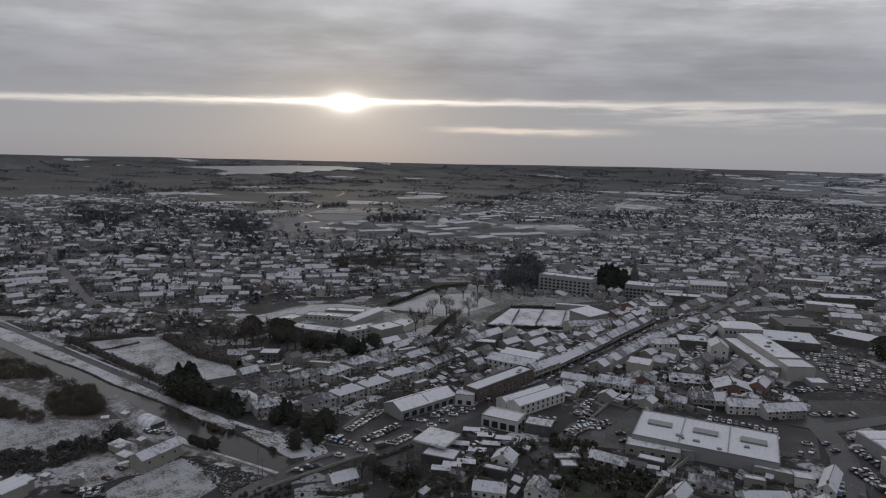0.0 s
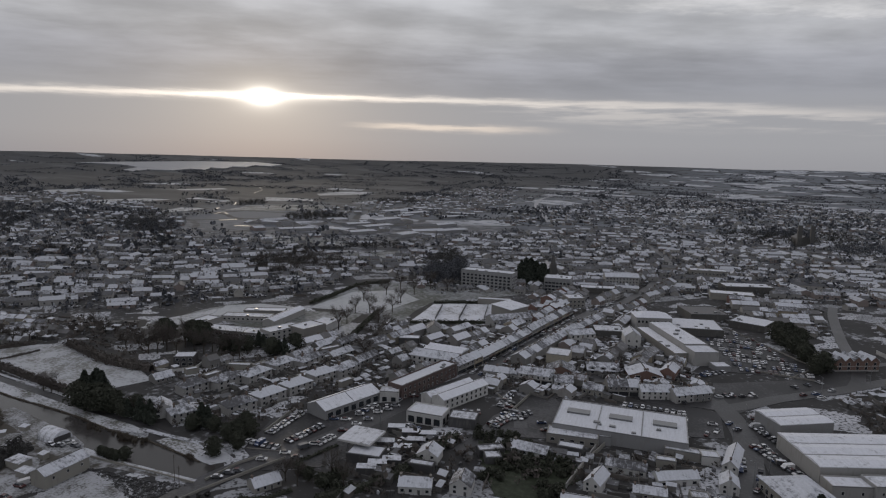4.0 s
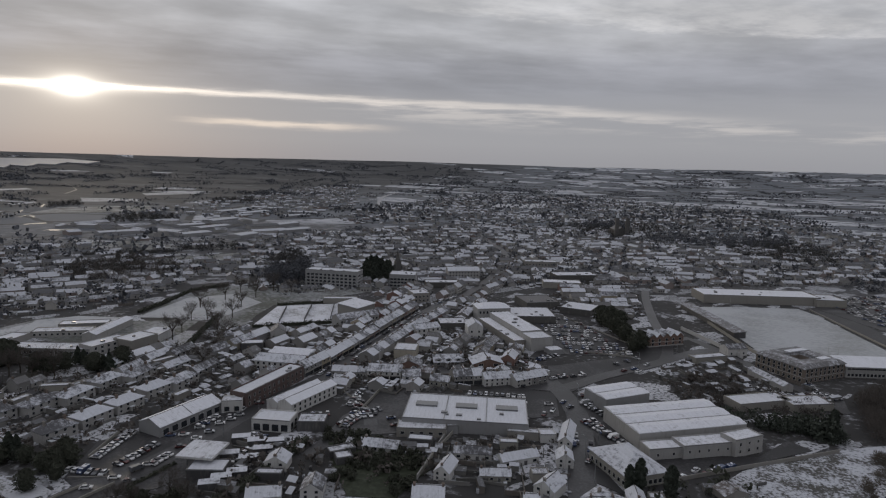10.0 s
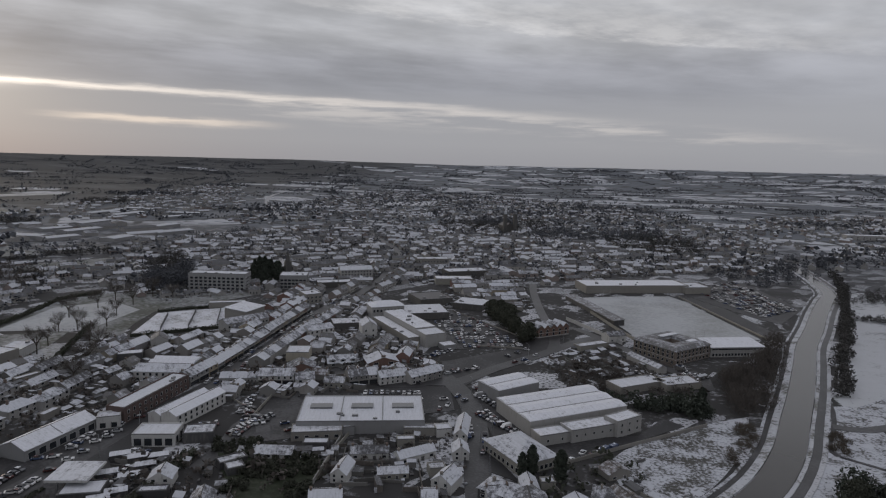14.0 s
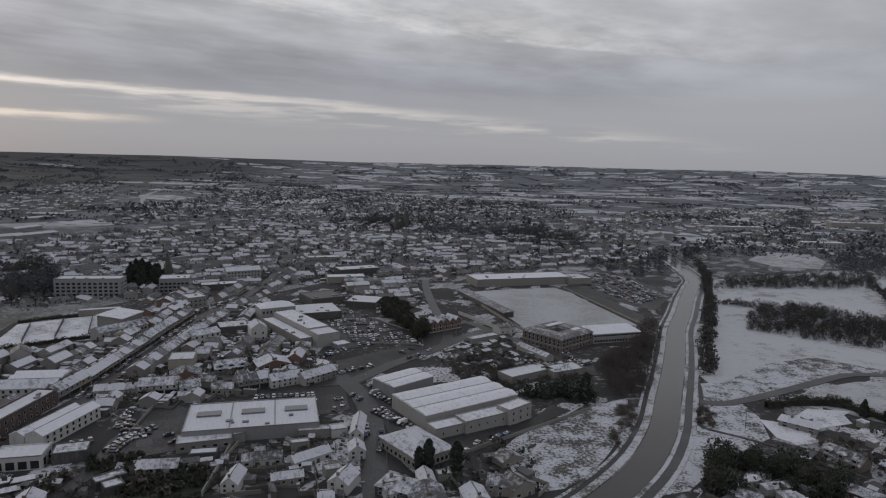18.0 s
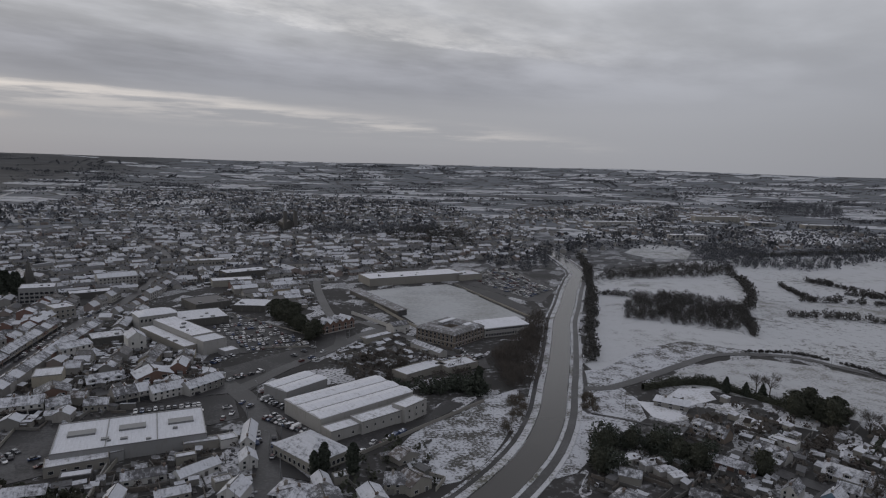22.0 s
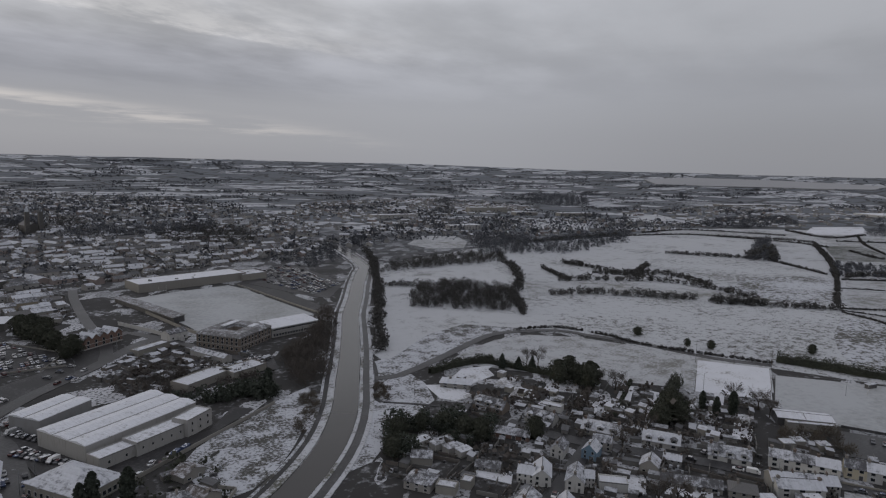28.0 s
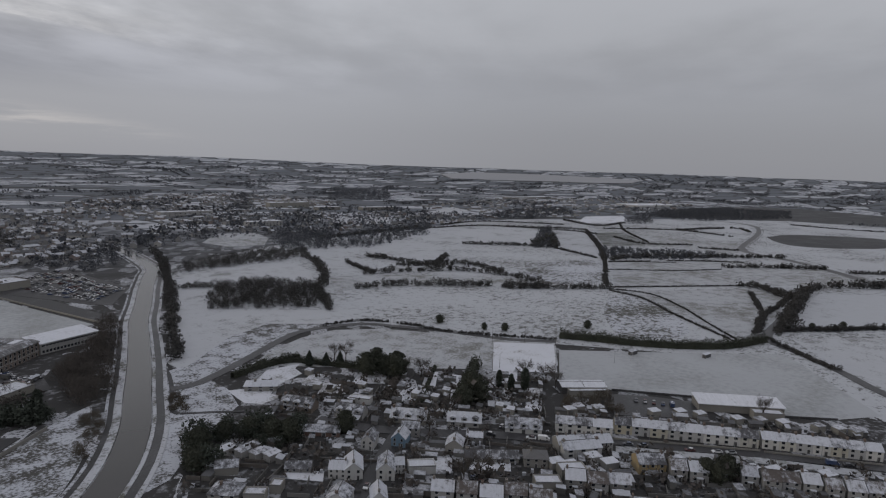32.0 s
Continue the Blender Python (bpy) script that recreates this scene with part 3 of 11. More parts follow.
# ---------------------------------------------------------------- ground, ways and water
def build_ground():
    radii = [0, 40, 80, 120, 170, 230, 300, 380, 480, 600, 750, 950, 1200, 1500, 1900, 2200] + [2400 + 60 * i for i in range(42)]
    n = 180
    verts, faces = [(0, 0, 0)], []
    for r in radii[1:]:
        for k in range(n):
            a = 2 * math.pi * k / n
            x, y = r * math.cos(a), r * math.sin(a)
            z = lie(x, y)
            verts.append((x, y, z))
    for k in range(n):
        faces.append((0, 1 + k, 1 + (k + 1) % n))
    for i in range(len(radii) - 2):
        a, b = 1 + i * n, 1 + (i + 1) * n
        for k in range(n):
            j = (k + 1) % n
            faces.append((a + k, b + k, b + j, a + j))
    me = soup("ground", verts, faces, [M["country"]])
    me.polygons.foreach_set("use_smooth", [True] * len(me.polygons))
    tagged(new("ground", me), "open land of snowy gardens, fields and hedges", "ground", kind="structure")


build_ground()


def smooth_line(pts, step=12.0):
    """The points of a bent line, rounded and evenly close."""
    p = [Vector((*q, 0)) for q in pts]
    if len(p) == 2:
        return p
    p = [2 * p[0] - p[1], *p, 2 * p[-1] - p[-2]]
    out = []
    for i in range(1, len(p) - 2):
        n = max(2, min(14, int((p[i + 1] - p[i]).length / step)))
        for k in range(n):
            t = k / n
            a, b, c, d = p[i - 1], p[i], p[i + 1], p[i + 2]
            out.append(0.5 * ((2 * b) + (c - a) * t + (2 * a - 5 * b + 4 * c - d) * t * t + (3 * b - a - 3 * c + d) * t ** 3))
    out.append(p[-2])
    return out


def strip(name, pts, width, mat, z, label, category, thick=0.12, shift=0.0, kind="structure"):
    """A ribbon of ground surface with a small thickness along a line; width may be (start, end)."""
    line = smooth_line(pts)
    z += layer(1)
    w0, w1 = width if isinstance(width, tuple) else (width, width)
    bm = bmesh.new()
    prev = None
    for i, c in enumerate(line):
        d = (line[min(i + 1, len(line) - 1)] - line[max(i - 1, 0)]).normalized()
        side = Vector((-d.y, d.x, 0))
        w = w0 + (w1 - w0) * i / max(1, len(line) - 1)
        row = []
        for s in (0.5, -0.5):
            q = c + side * (w * s + shift)
            g = lie(q.x, q.y)
            row += [bm.verts.new((q.x, q.y, g + z)), bm.verts.new((q.x, q.y, g + z - thick))]
        if prev:
            bm.faces.new((prev[0], prev[2], row[2], row[0]))
            bm.faces.new((prev[0], row[0], row[1], prev[1]))
            bm.faces.new((prev[2], prev[3], row[3], row[2]))
        prev = row
    bmesh.ops.recalc_face_normals(bm, faces=bm.faces)
    WAYS.append((smooth_line(pts, 6.0), max(w0, w1) / 2 + abs(shift) * 0.5))
    return tagged(mesh_object(name, bm, M[mat]), label, category, kind=kind)


def road(pts, width, label="wet asphalt street with slushy edges", z=0.02, mat="asphalt", clear=0.0):
    ob = strip("road", pts, width, mat, z, label, "road")
    if clear:
        WAYS.append((smooth_line(pts, 6.0), clear))
    return ob


def patch(name, pts, mat, label, category, z=0.01, round_=False):
    """A field, yard or lawn with a low edge all round."""
    if round_:
        pts = [(q.x, q.y) for q in smooth_line([*pts, pts[0]], 25.0)[:-1]]
    bm = bmesh.new()
    z += layer()
    if mat not in ("yard", "park", "scrub"):
        FIELDS.append(pts)
    top = [bm.verts.new((x, y, lie(x, y) + z)) for x, y in pts]
    low = [bm.verts.new((x, y, lie(x, y) - 0.1)) for x, y in pts]
    n = len(pts)
    for i in range(n):
        bm.faces.new((top[i], low[i], low[(i + 1) % n], top[(i + 1) % n]))
    for tri in tessellate_polygon([[Vector((x, y, 0)) for x, y in pts]]):
        a, c, e = (pts[i] for i in tri)
        up = (c[0] - a[0]) * (e[1] - a[1]) - (c[1] - a[1]) * (e[0] - a[0]) > 0
        bm.faces.new([top[i] for i in (tri if up else tri[::-1])])
    return tagged(mesh_object(name, bm, M[mat]), label, category, kind="structure")


# ---------------------------------------------------------------- openings and roofs
WINDOWS = {}


def window_mesh(w, h, mat="frame"):
    """A framed window that stands 6 cm proud, its face to -y."""
    key = (w, h, mat)
    if key not in WINDOWS:
        bm = bmesh.new()
        box(bm, -w / 2, w / 2, -0.04, 0.02, 0, h, 1)
        t = 0.09
        for a in ((-w / 2 - t, w / 2 + t, -t, 0), (-w / 2 - t, w / 2 + t, h, h + t), (-w / 2 - t, -w / 2, 0, h), (w / 2, w / 2 + t, 0, h)):
            box(bm, a[0], a[1], -0.08, 0.02, a[2], a[3], 0)
        if w > 1.6:
            box(bm, -0.04, 0.04, -0.07, 0.02, 0, h, 0)
        me = bpy.data.meshes.new("window")
        bm.to_mesh(me)
        bm.free()
        me.materials.append(M[mat])
        me.materials.append(M["glass"])
        WINDOWS[key] = me
    return WINDOWS[key]


PANES = {}


def framed_window(w, h, mat="frame"):
    """A frame with its bar, and the pane in it, as two meshes."""
    key = (w, h, mat)
    if key not in PANES:
        bm, t = bmesh.new(), 0.09
        outer = [bm.verts.new((x, -0.08, z)) for x, z in ((-w / 2 - t, -t), (w / 2 + t, -t), (w / 2 + t, h + t), (-w / 2 - t, h + t))]
        inner = [bm.verts.new((x, -0.08, z)) for x, z in ((-w / 2, 0), (w / 2, 0), (w / 2, h), (-w / 2, h))]
        back = [bm.verts.new((v.co.x, 0.02, v.co.z)) for v in outer]
        reveal = [bm.verts.new((v.co.x, 0.02, v.co.z)) for v in inner]
        for i in range(4):
            j = (i + 1) % 4
            bm.faces.new((outer[i], outer[j], inner[j], inner[i]))
            bm.faces.new((outer[i], back[i], back[j], outer[j]))
            bm.faces.new((inner[i], inner[j], reveal[j], reveal[i]))
        bmesh.ops.recalc_face_normals(bm, faces=bm.faces)
        f = bpy.data.meshes.new("window")
        bm.to_mesh(f)
        bm.free()
        f.materials.append(M[mat])
        bm = boxed(-w / 2 + 0.003, w / 2 - 0.003, -0.04, 0.015, 0.003, h - 0.003)
        g = bpy.data.meshes.new("pane")
        bm.to_mesh(g)
        bm.free()
        g.materials.append(M["glass"])
        PANES[key] = (f, g)
    return PANES[key]


def row_of_windows(parent, length, y, z, n, w, h, turn=0.0, off=0.0, name="window", mat="frame"):
    """n windows along a face whose outside looks to -y after the turn about the thing's middle."""
    frame_me, pane_me = framed_window(w, h, mat)
    for i in range(n):
        x = -length / 2 + length * (i + 0.5) / n + off
        win = share(name, frame_me, parent, pose(0, 0, 0, 0, 0, turn) @ pose(x, y, z))
        share("pane", pane_me, win)


def gable_body(bm, w, d, eave, ridge, across=False):
    if across:
        a = [(-w / 2, 0), (w / 2, 0), (w / 2, eave), (0, ridge), (-w / 2, eave)]
        lo = [bm.verts.new((x, -d / 2, z)) for x, z in a]
        hi = [bm.verts.new((x, d / 2, z)) for x, z in a]
        bm.faces.new(lo)
        bm.faces.new(hi[::-1])
        for i in range(5):
            bm.faces.new((lo[i], hi[i], hi[(i + 1) % 5], lo[(i + 1) % 5]))
    else:
        prism(bm, [(-d / 2, 0), (d / 2, 0), (d / 2, eave), (0, ridge), (-d / 2, eave)], -w / 2, w / 2)
    bmesh.ops.recalc_face_normals(bm, faces=bm.faces)


def gable_roof(bm, w, d, eave, ridge, across=False, over=0.35, thick=0.22):
    """Two slopes as one bent slab."""
    if across:
        w, d = d, w
    s = (ridge - eave) / (d / 2)
    e = eave - over * s
    pr = [(-d / 2 - over, e + 0.03), (0, ridge + 0.03), (d / 2 + over, e + 0.03), (d / 2 + over, e + thick), (0, ridge + thick + 0.05), (-d / 2 - over, e + thick)]
    prism(bm, pr, -w / 2 - over * 0.6, w / 2 + over * 0.6)
    rt = ridge + thick + 0.05
    prism(bm, [(-0.17, rt - 0.12), (0.17, rt - 0.12), (0.12, rt + 0.07), (-0.12, rt + 0.07)], -w / 2 - over * 0.6, w / 2 + over * 0.6, 1)
    if across:
        bmesh.ops.rotate(bm, verts=bm.verts, cent=(0, 0, 0), matrix=Matrix.Rotation(math.pi / 2, 3, "Z"))
    bmesh.ops.recalc_face_normals(bm, faces=bm.faces)


def hip_roof(bm, w, d, eave, ridge, over=0.4, flat=0.0):
    x, y = w / 2 + over, d / 2 + over
    k = min(w, d) / 2 * (1 - flat)
    lo = [bm.verts.new(p) for p in ((-x, -y, eave), (x, -y, eave), (x, y, eave), (-x, y, eave))]
    rx, ry = max(0.15, w / 2 - k), max(0.15, d / 2 - k)
    hi = [bm.verts.new(p) for p in ((-rx, -ry, ridge), (rx, -ry, ridge), (rx, ry, ridge), (-rx, ry, ridge))]
    un = [bm.verts.new((v.co.x, v.co.y, eave - 0.18)) for v in lo]
    bm.faces.new(hi)
    bm.faces.new(un[::-1])
    for i in range(4):
        j = (i + 1) % 4
        bm.faces.new((lo[i], lo[j], hi[j], hi[i]))
        bm.faces.new((un[i], un[j], lo[j], lo[i]))
    bmesh.ops.recalc_face_normals(bm, faces=bm.faces)


def chimney_mesh():
    bm = bmesh.new()
    box(bm, -0.55, 0.55, -0.35, 0.35, -1.2, 1.0)
    box(bm, -0.65, 0.65, -0.45, 0.45, 1.0, 1.15)
    for x in (-0.28, 0.28):
        tube(bm, (x, 0, 1.15), (x, 0, 1.6), 0.14, 0.11, 6)
    me = bpy.data.meshes.new("chimney")
    bm.to_mesh(me)
    bm.free()
    me.materials.append(M["chimney"])
    return me


CHIMNEY = chimney_mesh()
DOOR = {}


def door_mesh(mat):
    if mat not in DOOR:
        bm = bmesh.new()
        box(bm, -0.5, 0.5, -0.06, 0.02, 0, 2.1, 0)
        box(bm, -0.62, -0.5, -0.09, 0.02, 0, 2.2, 1)
        box(bm, 0.5, 0.62, -0.09, 0.02, 0, 2.2, 1)
        box(bm, -0.62, 0.62, -0.09, 0.02, 2.1, 2.25, 1)
        me = bpy.data.meshes.new("door")
        bm.to_mesh(me)
        bm.free()
        me.materials.append(M[mat])
        me.materials.append(M["frame"])
        DOOR[mat] = me
    return DOOR[mat]


# ---------------------------------------------------------------- houses
def make_house(name, w, d, eave, ridge, storeys, bays, roof="slate", wall="render_wall", across=False, hip=False, dormers=0, chimneys=1, porch=False, wing=False, windows=2, shopfront=False):
    """A house at the origin, its front to -y. windows: 2 both fronts, 1 the front only."""
    h = base_empty(name, 0, 0)
    bm = bmesh.new()
    if hip:
        box(bm, -w / 2, w / 2, -d / 2, d / 2, 0, eave)
    else:
        gable_body(bm, w, d, eave, ridge, across)
    part("wall", bm, M[wall], h)
    bm = bmesh.new()
    if hip:
        hip_roof(bm, w, d, eave, ridge)
    else:
        gable_roof(bm, w, d, eave, ridge, across)
    part("roof", bm, [M[roof], M["ridge"]], h)
    for i in range(chimneys):
        s = (-1, 1)[i % 2]
        if across:
            share("chimney", CHIMNEY, h, pose(0, s * (d / 2 - 0.6), ridge, 0, 0, 0))
        else:
            share("chimney", CHIMNEY, h, pose(s * (w / 2 - (3.0 if hip else 0.6)), 0, ridge, 0, 0, 90))
    fh = (eave / storeys) if not dormers else 2.6
    if shopfront:
        bm = boxed(-w / 2 + 0.4, w / 2 - 0.4, -d / 2 - 0.07, -d / 2 + 0.02, 0.3, 2.6)
        part("shop_window", bm, M["shop_glass"], h)
        bm = boxed(-w / 2 + 0.2, w / 2 - 0.2, -d / 2 - 0.14, -d / 2 + 0.02, 2.65, 3.3)
        part("fascia", bm, M["street_wall"], h)
    for s in range(storeys):
        if s == 0 and shopfront:
            continue
        z = s * fh + 0.95
        for i in range(bays):
            x = -w / 2 + w * (i + 0.5) / bays
            if s == 0 and i == bays // 2:
                share("door", door_mesh("dark"), h, pose(x, -d / 2, 0))
            else:
                share("window", window_mesh(1.15, 1.35), h, pose(x, -d / 2, z))
            if windows > 1 and (s == storeys - 1 or i != 0):
                share("window", window_mesh(1.15, 1.2), h, pose(0, 0, 0, 0, 0, 180) @ pose(x, -d / 2, z))
    for i in range(dormers):
        x = -w / 2 + w * (i + 0.5) / dormers
        dm = part("dormer", boxed(x - 0.9, x + 0.9, -d / 2 + 0.3, 0, eave + 0.2, eave + 2.0), M[wall], h)
        bm = bmesh.new()
        a = [(-1.15, 0), (1.15, 0), (1.15, 0.12), (0, 0.95), (-1.15, 0.12)]
        lo = [bm.verts.new((x + p, -d / 2 + 0.05, eave + 1.98 + q)) for p, q in a]
        hi = [bm.verts.new((x + p, 0.4, eave + 1.98 + q)) for p, q in a]
        bm.faces.new(lo)
        bm.faces.new(hi[::-1])
        for k in range(5):
            bm.faces.new((lo[k], hi[k], hi[(k + 1) % 5], lo[(k + 1) % 5]))
        bmesh.ops.recalc_face_normals(bm, faces=bm.faces)
        part("dormer_roof", bm, M[roof], dm)
        share("window", window_mesh(1.0, 1.1), dm, pose(x, -d / 2 + 0.3, eave + 0.6))
    if porch:
        pb = part("porch", boxed(-1.1, 1.1, -d / 2 - 1.3, -d / 2, 0, 2.4), M[wall], h)
        part("porch_roof", boxed(-1.25, 1.25, -d / 2 - 1.45, -d / 2, 2.4, 2.58), M["flat"], pb)
        share("door", door_mesh("dark"), pb, pose(0, -d / 2 - 1.3, 0))
    if wing:
        bm = bmesh.new()
        gable_body(bm, w * 0.5, d * 0.75, eave * 0.72, ridge * 0.74, True)
        bmesh.ops.translate(bm, verts=bm.verts, vec=(w * 0.18, d * 0.75, 0))
        wg = part("return_wing", bm, M[wall], h)
        bm = bmesh.new()
        gable_roof(bm, w * 0.5, d * 0.75, eave * 0.72, ridge * 0.74, True)
        bmesh.ops.translate(bm, verts=bm.verts, vec=(w * 0.18, d * 0.75, 0))
        part("return_roof", bm, [M[roof], M["ridge"]], wg)
    return h


KINDS = {
    "pair": (dict(name="semi_detached_pair", w=14.5, d=8.6, eave=5.2, ridge=8.1, storeys=2, bays=4, hip=True, roof="slate", wall="cream", chimneys=2, porch=True), "pair of semi-detached rendered houses with snowy roof", "house"),
    "terrace": (dict(name="terraced_house", w=6.2, d=8.0, eave=5.0, ridge=7.6, storeys=2, bays=2), "terraced house, rendered walls, snowy slate roof", "house"),
    "semi": (dict(name="semi_detached_house", w=7.5, d=8.5, eave=5.1, ridge=8.0, storeys=2, bays=2, wall="render_wall", roof="tile", porch=True), "semi-detached rendered house with snow-covered tiled roof", "house"),
    "house": (dict(name="detached_house", w=10.5, d=8.0, eave=5.0, ridge=8.0, storeys=2, bays=3, chimneys=2), "two-storey rendered house under a snowy slate roof", "house"),
    "hip": (dict(name="hipped_house", w=10.0, d=8.8, eave=5.0, ridge=7.8, storeys=2, bays=3, hip=True, roof="slate"), "two-storey rendered house with snowy hipped roof", "house"),
    "dormer": (dict(name="dormer_house", w=11.0, d=8.0, eave=2.9, ridge=6.8, storeys=1, bays=3, dormers=3, chimneys=2), "dormer house with gabled dormer windows and patchy snow", "house"),
    "bungalow": (dict(name="bungalow", w=13.0, d=8.0, eave=2.7, ridge=5.3, storeys=1, bays=4, roof="slate", chimneys=1), "long low bungalow with snow-covered roof", "house"),
    "cottage": (dict(name="cottage", w=12.0, d=6.5, eave=3.6, ridge=6.2, storeys=1, bays=4, wall="white", chimneys=2), "low rendered cottage row house, snow on slates", "house"),
    "gable": (dict(name="gable_fronted_house", w=8.0, d=12.0, eave=4.8, ridge=8.2, storeys=2, bays=2, across=True, wall="white"), "white gable-fronted house with steep snowy roof", "house"),
    "shop": (dict(name="street_building", w=8.0, d=11.0, eave=7.6, ridge=10.6, storeys=3, bays=3, wall="street_wall", shopfront=True, chimneys=2, wing=True), "painted three-storey street building with shopfront", "building"),
    "shop2": (dict(name="street_building", w=7.5, d=10.0, eave=5.8, ridge=8.8, storeys=2, bays=2, wall="street_wall", shopfront=True, chimneys=1, wing=True), "painted two-storey street building with shopfront", "building"),
    "mid": (dict(name="townhouse", w=7.5, d=8.5, eave=5.2, ridge=8.0, storeys=1, bays=2, windows=1, chimneys=1), "rendered house with snowy roof in the town", "house"),
    "midgable": (dict(name="gabled_townhouse", w=7.0, d=9.0, eave=4.6, ridge=7.8, storeys=1, bays=2, windows=1, chimneys=1, across=True, roof="tile"), "gable-fronted rendered house with snowy roof", "house"),
    "midwing": (dict(name="townhouse_with_return", w=8.0, d=7.5, eave=5.0, ridge=7.4, storeys=1, bays=2, windows=1, chimneys=1, wing=True), "rendered house with a back return and snowy roofs", "house"),
    "midlow": (dict(name="low_townhouse", w=9.0, d=7.0, eave=3.0, ridge=5.2, storeys=1, bays=2, windows=1, chimneys=1, roof="slate"), "single-storey rendered house with snowy roof", "house"),
    "midlong": (dict(name="long_townhouse", w=15.0, d=9.0, eave=5.6, ridge=8.6, storeys=1, bays=3, windows=1, roof="slate", chimneys=1, wall="street_wall"), "long rendered building with snowy roof", "building"),
    "front": (dict(name="street_building", w=7.5, d=9.0, eave=6.2, ridge=9.0, storeys=2, bays=2, wall="street_wall", shopfront=True, chimneys=1, windows=1), "painted two-storey street building with shopfront", "building"),
    "low_front": (dict(name="street_building", w=7.5, d=9.5, eave=5.0, ridge=7.6, storeys=2, bays=2, wall="street_wall", shopfront=True, chimneys=1, windows=1), "low painted street building with shopfront", "building"),
}
TEMPLATES = {}


def house(kind, x, y, yaw, sx=1.0, sy=1.0, sz=0.84, group="", roof=None, wall=None, label=None):
    key = (kind, roof, wall)
    spec, text, cat = KINDS[kind]
    take(x, y, yaw, spec["w"] * sx, spec["d"] * sy)
    m = pose(x, y, lie(x, y), 0, 0, yaw) @ Matrix.Diagonal((sx, sy, sz, 1))
    if key not in TEMPLATES:
        spec = dict(spec)
        if roof:
            spec["roof"] = roof
        if wall:
            spec["wall"] = wall
        ob = make_house(**spec)
        ob.matrix_basis = m
        TEMPLATES[key] = ob
    else:
        src = TEMPLATES[key]
        ob = copy_thing(src, Matrix())
        ob.matrix_basis = m
    return tagged(ob, label or text, cat, group)


def house_row(kind, x0, y0, x1, y1, n, group="", jitter=0.0, depth=1.0, tall=0.86, roof=None, wall=None, label=None):
    """n houses side by side, their fronts on the line; looking along it from start to end the houses stand to its left."""
    d = Vector((x1 - x0, y1 - y0, 0))
    yaw = math.degrees(math.atan2(d.y, d.x))
    step = d.length / n
    spec = KINDS[kind][0]
    u = d.normalized()
    nrm = Vector((-u.y, u.x, 0))
    for i in range(n):
        j = random.uniform(-1, 1) * jitter
        c = Vector((x0, y0, 0)) + u * step * (i + 0.5) + nrm * (spec["d"] * depth / 2 + j)
        sc = step / spec["w"] if jitter == 0 else min(1.2, step / spec["w"] * random.uniform(0.82, 0.96))
        house(kind, c.x, c.y, yaw, sc, depth * random.uniform(0.97, 1.03), tall * random.uniform(0.94, 1.06) if jitter else tall, group, roof, wall, label)


# ---------------------------------------------------------------- halls and large buildings
def gabled_inn(x, y, yaw, w, d, h):
    """A brick building whose front rises in a row of gables."""
    b = base_empty("gabled_inn", x, y, yaw)
    take(x, y, yaw, w, d)
    part("wall", boxed(-w / 2, w / 2, -d / 2, d / 2, 0, h), M["brick"], b)
    part("plinth", boxed(-w / 2 - 0.08, w / 2 + 0.08, -d / 2 - 0.08, d / 2 + 0.08, 0, 0.9), M["cream"], b)
    part("string_course", boxed(-w / 2 - 0.1, w / 2 + 0.1, -d / 2 - 0.1, d / 2 + 0.1, h * 0.5, h * 0.55), M["cream"], b)
    n, bay = 5, w / 5
    for i in range(n):
        x0 = -w / 2 + bay * i
        xm, x1 = x0 + bay / 2, x0 + bay
        bm = bmesh.new()
        lo = [bm.verts.new(p) for p in ((x0 + 0.05, -d / 2, h), (x1 - 0.05, -d / 2, h), (xm, -d / 2, h + 2.4))]
        hi = [bm.verts.new((v.co.x, d / 2, v.co.z)) for v in lo]
        bm.faces.new(lo)
        bm.faces.new(hi[::-1])
        for a, c in ((0, 1), (1, 2), (2, 0)):
            bm.faces.new((lo[a], lo[c], hi[c], hi[a]))
        bmesh.ops.recalc_face_normals(bm, faces=bm.faces)
        part("gable", bm, M["brick"], b)
        bm = bmesh.new()
        pr = [(x0 - 0.02, h + 0.02), (xm, h + 2.44), (x1 + 0.02, h + 0.02), (x1 + 0.02, h + 0.24), (xm, h + 2.68), (x0 - 0.02, h + 0.24)]
        lo = [bm.verts.new((px, -d / 2 - 0.35, pz)) for px, pz in pr]
        hi = [bm.verts.new((px, d / 2 + 0.3, pz)) for px, pz in pr]
        bm.faces.new(lo)
        bm.faces.new(hi[::-1])
        for k in range(6):
            bm.faces.new((lo[k], lo[(k + 1) % 6], hi[(k + 1) % 6], hi[k]))
        bmesh.ops.recalc_face_normals(bm, faces=bm.faces)
        part("gable_roof", bm, M["slate"], b)
        for z in (1.1, h * 0.58):
            share("window", window_mesh(1.6, 1.7), b, pose(xm, -d / 2, z))
    return tagged(b, "red brick inn with a row of snowy front gables", "building")


